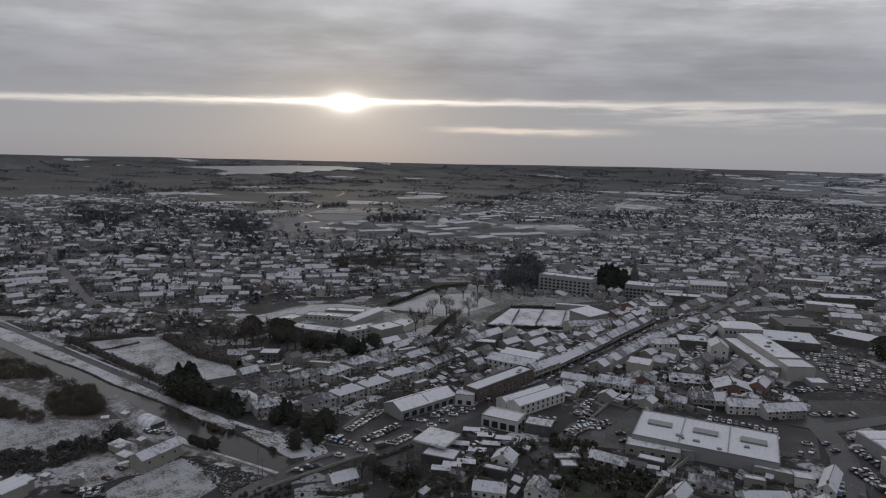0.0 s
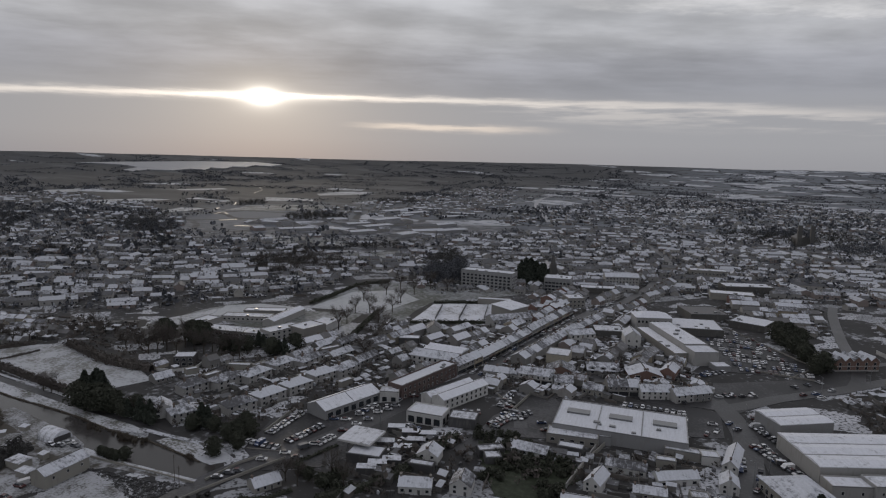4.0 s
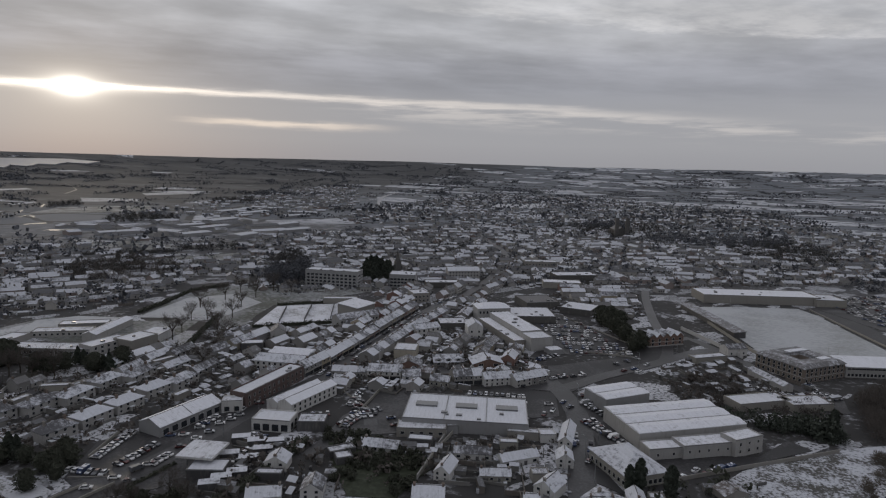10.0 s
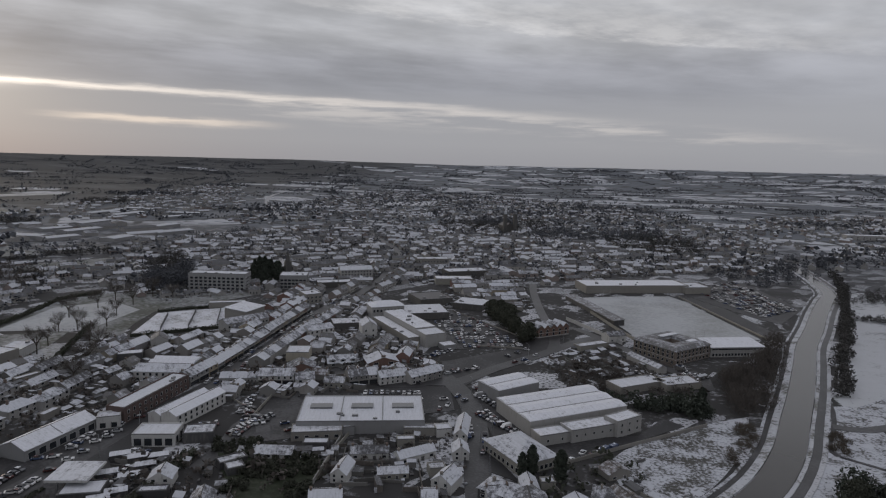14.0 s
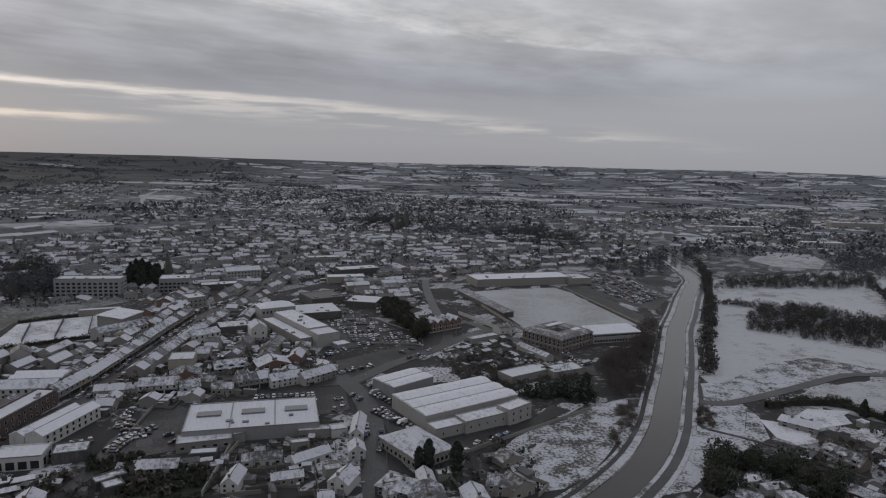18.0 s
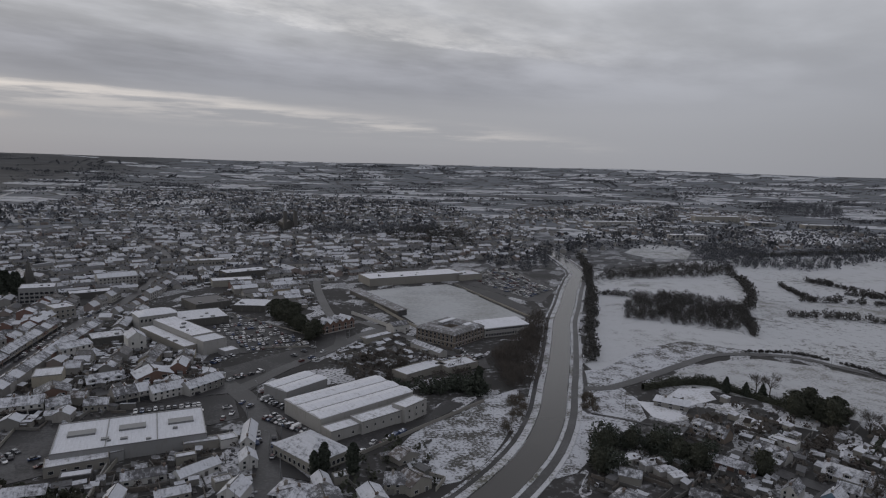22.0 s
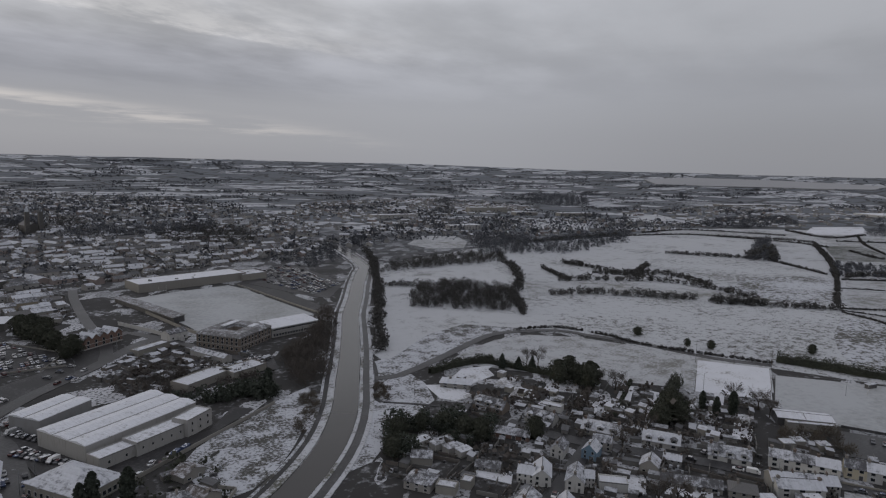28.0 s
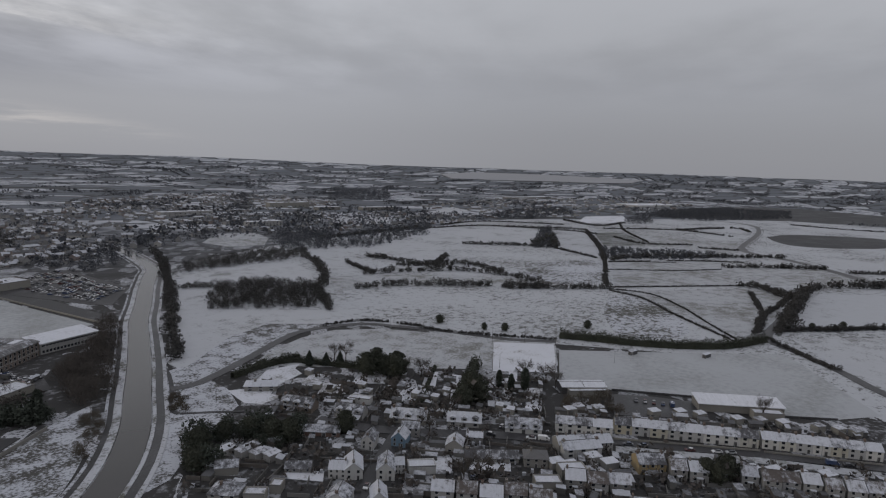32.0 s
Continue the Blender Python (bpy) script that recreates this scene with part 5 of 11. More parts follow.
# ---------------------------------------------------------------- far town
def far_houses(name, poly, spacing, yaw, label, size=1.0, density=0.8, wall="far_wall", roof="far_roof", spread=8.0, tall=1.0, small=True, longest=22.0, cross=0.34):
    """The crowd of far roofs, one mass of many gabled houses."""
    rng = np.random.default_rng(int(abs(poly[0][0]) * 3 + abs(poly[0][1])))
    V, F, I = [], [], []
    k = 0
    ca0, sa0 = math.cos(radians(yaw)), math.sin(radians(yaw))
    us, vs = [p[0] * ca0 + p[1] * sa0 for p in poly], [p[1] * ca0 - p[0] * sa0 for p in poly]
    spots = []
    vv = min(vs)
    while vv < max(vs):
        uu = min(us) + rng.uniform(0, 20)
        while uu < max(us):
            w = size * (rng.uniform(5.5, 11) if rng.random() < 0.6 else rng.uniform(12, longest))
            cu, cv = uu + w / 2, vv + rng.normal() * spacing * 0.2
            bend = noise.noise((cu / 160, cv / 160, 5.0)) * 14
            spots.append((cu * ca0 - (cv + bend) * sa0, cu * sa0 + (cv + bend) * ca0, w))
            uu += w + (rng.uniform(1.5, 6) if rng.random() < 0.7 else rng.uniform(10, 30))
        vv += spacing * rng.uniform(0.85, 1.2)
    for x, y, w in spots:
        if not inside(x, y, poly) or rng.random() > density or not free(x, y, 5.0) or any(inside(x, y, q) for q in FIELDS):
            continue
        d = size * rng.uniform(6.2, 8.2)
        e = tall * (rng.uniform(2.3, 2.9) if rng.random() < 0.45 else rng.uniform(3.9, 4.7))
        h = e + tall * rng.uniform(1.5, 2.3)
        if rng.random() < 0.12 and w < 14:
            w, d = d, w
        a = radians(yaw + noise.noise((x / 220, y / 220, 1.0)) * 55 + rng.normal() * spread * 0.45 + (90 if rng.random() < cross else 0))
        ca, sa, g = math.cos(a), math.sin(a), lie(x, y)
        P = [(-w / 2, -d / 2, 0), (w / 2, -d / 2, 0), (w / 2, d / 2, 0), (-w / 2, d / 2, 0), (-w / 2, -d / 2, e), (w / 2, -d / 2, e), (w / 2, d / 2, e), (-w / 2, d / 2, e), (-w / 2, 0, h), (w / 2, 0, h)]
        o = 0.35
        P += [(-w / 2 - o, -d / 2 - o, e - 0.2), (w / 2 + o, -d / 2 - o, e - 0.2), (w / 2 + o, 0, h + 0.12), (-w / 2 - o, 0, h + 0.12), (w / 2 + o, d / 2 + o, e - 0.2), (-w / 2 - o, d / 2 + o, e - 0.2)]
        V += [(x + px * ca - py * sa, y + px * sa + py * ca, g + pz) for px, py, pz in P]
        for q, mi in (((0, 1, 5, 4), 0), ((1, 2, 6, 9, 5), 0), ((2, 3, 7, 6), 0), ((3, 0, 4, 8, 7), 0), ((10, 11, 12, 13), 1), ((13, 12, 14, 15), 1)):
            F.append([k + j for j in q])
            I.append(mi)
        k += len(P)
        for side in (-1, 1) if small else ():
            for wx in (-0.3, 0.0, 0.3):
                for wz in (0.9, 3.5):
                    if wz + 1.3 > e:
                        continue
                    yy = side * (d / 2 + 0.05)
                    Q = [(wx * w - 0.55, yy, wz), (wx * w + 0.55, yy, wz), (wx * w + 0.55, yy, wz + 1.3), (wx * w - 0.55, yy, wz + 1.3)]
                    V += [(x + px * ca - py * sa, y + px * sa + py * ca, g + pz) for px, py, pz in Q]
                    F.append([k, k + 1, k + 2, k + 3])
                    I.append(2)
                    k += 4
        if small:
            cx = w * 0.42 * (1 if rng.random() < 0.5 else -1)
            Q = [(cx + px, py, pz) for pz in (h - 0.8, h + 1.3) for px, py in ((-0.4, -0.6), (0.4, -0.6), (0.4, 0.6), (-0.4, 0.6))]
            V += [(x + px * ca - py * sa, y + px * sa + py * ca, g + pz) for px, py, pz in Q]
            for q in ((0, 1, 5, 4), (1, 2, 6, 5), (2, 3, 7, 6), (3, 0, 4, 7), (4, 5, 6, 7)):
                F.append([k + j for j in q])
                I.append(3)
            k += 8
    if not V:
        return None
    me = soup(name, V, F, [M[wall], M[roof], M["glass"], M["chimney"]], I)
    return tagged(new(name, me), label, "houses", kind="stuff")


def wall_line(pts, h=1.6, t=0.3, mat="stone", label="low boundary wall topped with snow"):
    line = [Vector((*p, 0)) for p in pts]
    bm = bmesh.new()
    for a, b in zip(line, line[1:]):
        d = (b - a)
        u = d.normalized()
        s = Vector((-u.y, u.x, 0)) * t / 2
        q = [a - s, b - s, b + s, a + s]
        lo = [bm.verts.new((p.x, p.y, -0.1)) for p in q]
        hi = [bm.verts.new((p.x, p.y, h)) for p in q]
        bm.faces.new(hi)
        for i in range(4):
            bm.faces.new((lo[i], lo[(i + 1) % 4], hi[(i + 1) % 4], hi[i]))
    bmesh.ops.recalc_face_normals(bm, faces=bm.faces)
    return tagged(mesh_object("boundary_wall", bm, M[mat]), label, "wall")


def pole(x, y, h=9.0, arm=True, label="tall street light pole"):
    p = base_empty("lamp_post" if arm else "utility_pole", x, y, random.uniform(0, 360))
    bm = bmesh.new()
    tube(bm, (0, 0, -0.2), (0, 0, h), 0.13, 0.08, 7)
    part("shaft", bm, M["metal" if arm else "wood_pole"], p)
    if arm:
        bm = bmesh.new()
        tube(bm, (0, 0, h - 0.1), (1.4, 0, h + 0.3), 0.05, 0.05, 5)
        part("arm", bm, M["metal"], p)
        part("lamp_head", boxed(1.2, 1.9, -0.16, 0.16, h + 0.24, h + 0.38), M["metal"], p)
    else:
        part("crossarm", boxed(-0.9, 0.9, -0.06, 0.06, h - 0.8, h - 0.66), M["wood_pole"], p)
    return tagged(p, label, "pole")



def fill(poly, step, yaw, kinds, street=14.0, garden=17.0, density=0.9, sheds=0.35, jitter=1.0, group="", gap=6.0, lanes=True):
    """Rows of houses back to back and front to front across a stretch of the plan, with their lanes and sheds."""
    rng = random.Random(int(abs(poly[0][0]) * 5 + abs(poly[0][1])))
    a = radians(yaw)
    u, v = Vector((math.cos(a), math.sin(a))), Vector((-math.sin(a), math.cos(a)))
    us = [Vector(p).dot(u) for p in poly]
    vs = [Vector(p).dot(v) for p in poly]
    depth = 8.5
    period = 2 * depth + street + garden
    took = []
    b = min(vs)
    while b < max(vs):
        if lanes:
            run = []
            s = min(us)
            while s < max(us) + 6:
                q = u * s + v * (b + depth + street / 2)
                ok = inside(q.x, q.y, poly) and free(q.x, q.y, 1.0)
                if ok:
                    run.append((q.x, q.y))
                if (not ok or s + 6 >= max(us) + 6) and run:
                    if len(run) > 5:
                        strip("lane", [run[0], run[len(run) // 2], run[-1]], 5.5, "asphalt", 0.0, "narrow wet residential lane", "road")
                        WAYS.pop()
                    run = []
                s += 6
        for off, turn in ((depth / 2, 180), (depth + street + depth / 2, 0)):
            s = min(us) + rng.uniform(0, step)
            while s < max(us):
                kind = rng.choice(kinds)
                w = KINDS[kind][0]["w"] * rng.uniform(0.78, 1.0)
                q = u * (s + w / 2) + v * (b + off + rng.uniform(-jitter, jitter))
                if inside(q.x, q.y, poly) and rng.random() < density and free(q.x, q.y, 3.6):
                    house(kind, q.x, q.y, yaw + turn + rng.uniform(-2, 2), w / KINDS[kind][0]["w"], rng.uniform(0.85, 1.0), rng.uniform(0.66, 0.88), group, roof=rng.choice((None, None, "bare_slate", "flat")))
                    TAKEN.pop()
                    took.append((q.x, q.y, yaw, w * 0.86, 7.0))
                    back = -1 if turn == 180 else 1
                    if rng.random() < sheds:
                        p = q + v * back * rng.uniform(5.6, 6.6) + u * rng.uniform(-1.5, 1.5)
                        if free(p.x, p.y, 1.0):
                            shed(p.x, p.y, yaw + 90, rng.uniform(3, 5), rng.uniform(2.6, 4.2), rng.uniform(2.4, 3.2), "flat-roofed back extension with snow on top", wall=rng.choice(("stone", "render_wall", "white")))
                    if rng.random() < sheds:
                        p = q + v * back * rng.uniform(10, 12.5) + u * rng.uniform(-3, 3)
                        if free(p.x, p.y, 1.5):
                            shed(p.x, p.y, yaw + rng.choice((0, 90)), rng.uniform(3, 6), rng.uniform(2.6, 3.6), rng.uniform(2.1, 2.7), wall=rng.choice(("stone", "render_wall", "dark")))
                s += w + (0.15 if rng.random() < 0.72 else rng.uniform(2, gap))
        b += period
    for t in took:
        take(*t)


def shrubs(poly, spacing, h=2.6, mat="twigs", label="bare garden shrubs and young trees", count=26, avoid=True):
    """Bushes and small trees between the houses."""
    rng = np.random.default_rng(int(abs(poly[0][0]) + abs(poly[0][1]) * 7))
    V, F, k = [], [], 0
    for x, y in scatter(poly, spacing, rng):
        if not free(x, y, 0.6):
            continue
        hh = h * rng.uniform(0.4, 1.5) * (2.0 if rng.random() < 0.1 else 1.0)
        c = rng.normal(size=(count, 3)) * np.array([0.33, 0.33, 0.28]) * hh
        c[:, 2] = np.abs(c[:, 2] + hh * 0.45)
        v, f = leaf_cloud(c + np.array([x, y, lie(x, y)]), 0.2 * hh, rng)
        V.append(v)
        F.append(f + k)
        k += len(v)
    if V:
        me = soup("shrubs", np.concatenate(V), np.concatenate(F).tolist(), [M[mat]])
        tagged(new("shrubs", me), label, "shrubs", kind="stuff")


def twin_tower_church(x, y, yaw, h, name="cathedral"):
    b = base_empty(name, x, y, yaw)
    w, d = h * 0.5, h * 1.1
    bm = bmesh.new()
    gable_body(bm, w * 0.8, d, h * 0.3, h * 0.42, True)
    part("nave", bm, M["dark_stone"], b)
    bm = bmesh.new()
    gable_roof(bm, w * 0.8, d, h * 0.3, h * 0.42, True)
    part("roof", bm, [M["bare_slate"], M["ridge"]], b)
    for s in (-1, 1):
        cx = s * w * 0.42
        t = part("tower", boxed(cx - h * 0.07, cx + h * 0.07, -d / 2 - h * 0.1, -d / 2 + h * 0.04, 0, h * 0.82), M["dark_stone"], b)
        bm = bmesh.new()
        tube(bm, (cx, -d / 2 - h * 0.03, h * 0.82), (cx, -d / 2 - h * 0.03, h * 0.93), h * 0.062, h * 0.055, 8)
        tube(bm, (cx, -d / 2 - h * 0.03, h * 0.93), (cx, -d / 2 - h * 0.03, h), h * 0.05, h * 0.01, 8)
        part("cupola", bm, M["slate"], t)
    take(x, y, yaw, w, d)
    return tagged(b, "grey stone church with twin towers", "church")


def spire_church(x, y, yaw, h):
    b = base_empty("church", x, y, yaw)
    bm = bmesh.new()
    gable_body(bm, 11, 26, 8, 14, True)
    part("nave", bm, M["dark_stone"], b)
    bm = bmesh.new()
    gable_roof(bm, 11, 26, 8, 14, True)
    part("roof", bm, [M["slate"], M["ridge"]], b)
    t = part("tower", boxed(-3, 3, -18, -12.5, 0, h * 0.55), M["dark_stone"], b)
    bm = bmesh.new()
    tube(bm, (0, -15.2, h * 0.55), (0, -15.2, h), 3.0, 0.15, 8)
    part("spire", bm, M["dark_stone"], t)
    take(x, y, yaw, 12, 30)
    return tagged(b, "grey stone church with a pointed spire", "church")



def far_hedgerows(lines, seed, r0=1250.0, r1=4700.0, label="distant hedgerows and bare woods"):
    """Lines and blots of trees over the far country, low and dark."""
    rng = np.random.default_rng(seed)
    C, S = [], []
    while len(C) < lines:
        r = math.sqrt(rng.uniform((r0 / r1) ** 2, 1)) * r1
        a = rng.uniform(radians(-5), radians(185)) if rng.random() < 0.9 else rng.uniform(0, 6.28)
        x, y = r * math.cos(a), r * math.sin(a)
        turn = radians(20) + (math.pi / 2 if rng.random() < 0.4 else 0) + noise.noise((x / 700, y / 700, 2)) * 1.3
        n = int(rng.uniform(6, 26))
        blot = rng.random() < 0.22
        if blot:
            n *= 2
        for i in range(n):
            if blot:
                px, py = x + rng.normal() * 55, y + rng.normal() * 32
            else:
                px, py = x + math.cos(turn) * i * 11 + rng.normal() * 2, y + math.sin(turn) * i * 11 + rng.normal() * 2
            if math.hypot(px, py) > r1 or not far_free(px, py):
                continue
            C.append((px, py))
            S.append(rng.uniform(3.5, 8.5) * (1.3 if blot else 1.0))
    V, F, k = [], [], 0
    for (x, y), h in zip(C, S):
        m = 9
        c = rng.normal(size=(m, 3)) * np.array([0.55, 0.55, 0.28]) * h + np.array([x, y, lie(x, y) + h * 0.5])
        v, f = leaf_cloud(c, h * 0.33, rng)
        V.append(v)
        F.append(f + k)
        k += len(v)
    me = soup("hedgerows", np.concatenate(V), np.concatenate(F).tolist(), [M["hazed_skyline_wood"]])
    return tagged(new("hedgerows", me), label, "trees", kind="stuff")


def clutter(poly, yaw, spacing, label="back-yard walls, lean-tos and stored things under snow", lean=0.3):
    """The small stuff behind the houses: yard walls, flat lean-tos, bins and tanks."""
    rng = np.random.default_rng(int(abs(poly[0][0]) * 3 + abs(poly[0][1]) * 5))
    V, F, I = [], [], []

    def block(x, y, a, w, d, h, mi, top=None, slope=0.0):
        ca, sa, g, k = math.cos(a), math.sin(a), lie(x, y), len(V)
        P = [(-w / 2, -d / 2, -0.1), (w / 2, -d / 2, -0.1), (w / 2, d / 2, -0.1), (-w / 2, d / 2, -0.1), (-w / 2, -d / 2, h), (w / 2, -d / 2, h), (w / 2, d / 2, h + slope), (-w / 2, d / 2, h + slope)]
        V.extend((x + px * ca - py * sa, y + px * sa + py * ca, g + pz) for px, py, pz in P)
        for q in ((0, 1, 5, 4), (1, 2, 6, 5), (2, 3, 7, 6), (3, 0, 4, 7), (4, 5, 6, 7)):
            F.append([k + j for j in q])
            I.append(mi)
        if top is not None:
            k, o = len(V), 0.15
            P = [(sx * (w / 2 + o), sy * (d / 2 + o), h + 0.02 + zz + (slope if sy > 0 else 0)) for zz in (0, 0.16) for sx, sy in ((-1, -1), (1, -1), (1, 1), (-1, 1))]
            V.extend((x + px * ca - py * sa, y + px * sa + py * ca, g + pz) for px, py, pz in P)
            for q in ((0, 1, 5, 4), (1, 2, 6, 5), (2, 3, 7, 6), (3, 0, 4, 7), (4, 5, 6, 7)):
                F.append([k + j for j in q])
                I.append(top)

    for x, y in scatter(poly, spacing, rng):
        if not free(x, y, 0.8) or any(inside(x, y, q) for q in FIELDS):
            continue
        a = radians(yaw + rng.choice((0, 90)) + rng.normal() * 5)
        r = rng.random()
        if r < lean:
            block(x, y, a, rng.uniform(2, 6.5), rng.uniform(1.6, 3.4), rng.uniform(1.5, 2.4), 0, 1, rng.uniform(0.1, 0.8))
        elif r < lean + 0.33:
            block(x, y, a, rng.uniform(4, 13), 0.28, rng.uniform(1.0, 1.9), 0)
        else:
            for i in range(rng.integers(1, 4)):
                block(x + rng.normal() * 1.6, y + rng.normal() * 1.6, a, rng.uniform(0.6, 1.6), rng.uniform(0.6, 1.4), rng.uniform(0.5, 1.5), 2 if rng.random() < 0.6 else 1)
    me = soup("yard_clutter", V, F, [M["yard_wall"], M["far_roof"], M["dark"]], I)
    return tagged(new("yard_clutter", me), label, "yard clutter", kind="stuff")


def car_crowd(rows, label, fill=0.8, along=False):
    """Rows of far parked cars, one mass; rows of (x0, y0, x1, y1, number)."""
    rng = np.random.default_rng(len(rows) * 7 + 3)
    side = [(-2.1, 0.25), (2.1, 0.25), (2.15, 0.62), (1.9, 0.82), (1.05, 0.95), (0.35, 1.45), (-1.2, 1.45), (-1.8, 0.98), (-2.12, 0.85)]
    V, F, I = [], [], []
    for x0, y0, x1, y1, n in rows:
        yaw = math.atan2(y1 - y0, x1 - x0) + (0.0 if along else math.pi / 2)
        for i in range(n):
            if rng.random() > fill:
                continue
            t = (i + 0.5 + rng.normal() * 0.06) / n
            x, y = x0 + (x1 - x0) * t + rng.normal() * 0.5, y0 + (y1 - y0) * t + rng.normal() * 0.5
            a, L = yaw + rng.normal() * 0.05 + math.pi * rng.integers(0, 2), rng.uniform(0.9, 1.1)
            ca, sa, tall = math.cos(a), math.sin(a), 1.35 if rng.random() < 0.12 else 1.0
            k, m = len(V), len(side)
            P = [(px * L, w, pz * tall + 0.1) for w in (-0.88, 0.88) for px, pz in side]
            P += [(px * L, w, pz * tall + 0.1) for w in (-0.9, 0.9) for px, pz in ((0.85, 1.0), (0.3, 1.38), (-1.15, 1.38), (-1.55, 1.0))]
            V += [(x + px * ca - py * sa, y + px * sa + py * ca, pz) for px, py, pz in P]
            F += [[k + j for j in range(m)], [k + m + j for j in range(m)][::-1]]
            I += [0, 0]
            for j in range(m):
                F.append([k + j, k + m + j, k + m + (j + 1) % m, k + (j + 1) % m])
                I.append(1 if j in (4, 6) else 0)
            for o in (0, 4):
                F.append([k + 2 * m + o + j for j in range(4)])
                I.append(1)
    me = soup("parked_cars", V, F, [M["far_paint"], M["glass"]], I)
    return tagged(new("parked_cars", me), label, "cars", kind="stuff")


def court_block(x, y, yaw, w, d, h, label):
    """A brick block round a courtyard, with dark roofs sloping outwards."""
    b = base_empty("courtyard_block", x, y, yaw)
    take(x, y, yaw, w, d)
    t = min(w, d) * 0.32
    for q in ((-w / 2, w / 2, -d / 2, -d / 2 + t), (-w / 2, w / 2, d / 2 - t, d / 2), (-w / 2, -w / 2 + t, -d / 2 + t, d / 2 - t), (w / 2 - t, w / 2, -d / 2 + t, d / 2 - t)):
        part("wing", boxed(*q, 0, h), M["tan_brick"], b)
    bm = bmesh.new()
    rings = []
    for o, z in ((0.5, h - 0.2), (0.5, h + 0.1), (-2.2, h + 2.0), (-t + 0.4, h + 1.7), (-t, h)):
        rings.append([bm.verts.new((sx * (w / 2 + o), sy * (d / 2 + o), z)) for sx, sy in ((-1, -1), (1, -1), (1, 1), (-1, 1))])
    for r0, r1 in zip(rings, rings[1:]):
        for i in range(4):
            bm.faces.new((r0[i], r0[(i + 1) % 4], r1[(i + 1) % 4], r1[i]))
    bmesh.ops.recalc_face_normals(bm, faces=bm.faces)
    part("roof", bm, M["bare_slate"], b)
    part("court", boxed(-w / 2 + t, w / 2 - t, -d / 2 + t, d / 2 - t, 0, h * 0.55), M["sheet"], b)
    part("roof_deck", boxed(-w * 0.05, w * 0.42, d * 0.18, d * 0.30, h + 1.9, h + 2.3), M["sheet"], b)
    part("roof_deck", boxed(w * 0.1, w * 0.34, -d * 0.34, -d * 0.22, h + 1.9, h + 2.3), M["sheet"], b)
    part("string_course", boxed(-w / 2 - 0.12, w / 2 + 0.12, -d / 2 - 0.12, d / 2 + 0.12, h * 0.36, h * 0.4), M["cream"], b)
    for z in (h * 0.06, h * 0.45, h * 0.72):
        row_of_windows(b, w * 0.96, -d / 2, z, 9, 1.5, h * 0.2)
        row_of_windows(b, d * 0.96, -w / 2, z, 9, 1.5, h * 0.2, 90)
        row_of_windows(b, d * 0.96, -w / 2, z, 9, 1.5, h * 0.2, -90)
    return tagged(b, label, "building")


def far_free(x, y):
    return not any(inside(x, y, q) for q in FIELDS)



def canopy(x, y, yaw, w, d, h, label):
    c = base_empty("forecourt_canopy", x, y, yaw)
    part("roof", boxed(-w / 2, w / 2, -d / 2, d / 2, h, h + 0.6), M["flat"], c)
    part("fascia", boxed(-w / 2 - 0.12, w / 2 + 0.12, -d / 2 - 0.12, d / 2 + 0.12, h - 0.25, h + 0.45), M["white"], c)
    for i in (-0.32, 0.32):
        for j in (-0.25, 0.25):
            bm = bmesh.new()
            tube(bm, (w * i, d * j, -0.1), (w * i, d * j, h), 0.18, 0.18, 8)
            part("post", bm, M["metal"], c)
    take(x, y, yaw, w, d)
    return tagged(c, label, "canopy")


def rubble(poly, n, label="dark broken stone tipped beside the wall"):
    """Loose stones of many sizes, heaped over a plot."""
    rng = np.random.default_rng(77)
    xs, ys = [p[0] for p in poly], [p[1] for p in poly]
    V, F = [], []
    while len(V) < n * 8:
        x, y = rng.uniform(min(xs), max(xs)), rng.uniform(min(ys), max(ys))
        if not inside(x, y, poly):
            continue
        s = rng.uniform(0.15, 0.6)
        z = 0.0 + 0.25 * abs(noise.noise((x / 3, y / 3, 2.0)))
        k = len(V)
        for q in ((a, b, c) for a in (-1, 1) for b in (-1, 1) for c in (-1, 1)):
            o = np.array(q) * s * rng.uniform(0.5, 1.0, 3)
            V.append((x + o[0], y + o[1], z + o[2] * 0.7))
        F += [tuple(k + j for j in f) for f in ((0, 1, 3, 2), (4, 6, 7, 5), (0, 4, 5, 1), (2, 3, 7, 6), (0, 2, 6, 4), (1, 5, 7, 3))]
    return tagged(new("rubble", soup("rubble", V, F, [M["rubble"]])), label, "stones", kind="stuff")


def arch_hut(x, y, yaw, w, d, h):
    """A round-roofed hut."""
    b = base_empty("arched_hut", x, y, yaw)
    bm = bmesh.new()
    prof = [(d / 2 * math.cos(math.pi * i / 10), h * math.sin(math.pi * i / 10)) for i in range(11)]
    prism(bm, prof, -w / 2, w / 2)
    bmesh.ops.recalc_face_normals(bm, faces=bm.faces)
    part("shell", bm, M["sheet"], b)
    part("end_wall", boxed(w / 2, w / 2 + 0.06, -d * 0.4, d * 0.4, 0, h * 0.55), M["dark"], b)
    take(x, y, yaw, w, d)
    return tagged(b, "round-roofed metal hut beside the canal", "hut")


def goal_posts(x, y, yaw, tall=7.0):
    g = base_empty("goal_posts", x, y, yaw)
    for s in (-3.2, 3.2):
        bm = bmesh.new()
        tube(bm, (s, 0, -0.1), (s, 0, tall), 0.08, 0.06, 6)
        part("upright", bm, M["white"], g)
    part("crossbar", boxed(-3.2, 3.2, -0.06, 0.06, 2.4, 2.52), M["white"], g)
    return tagged(g, "white upright goal posts on the pitch", "goal")



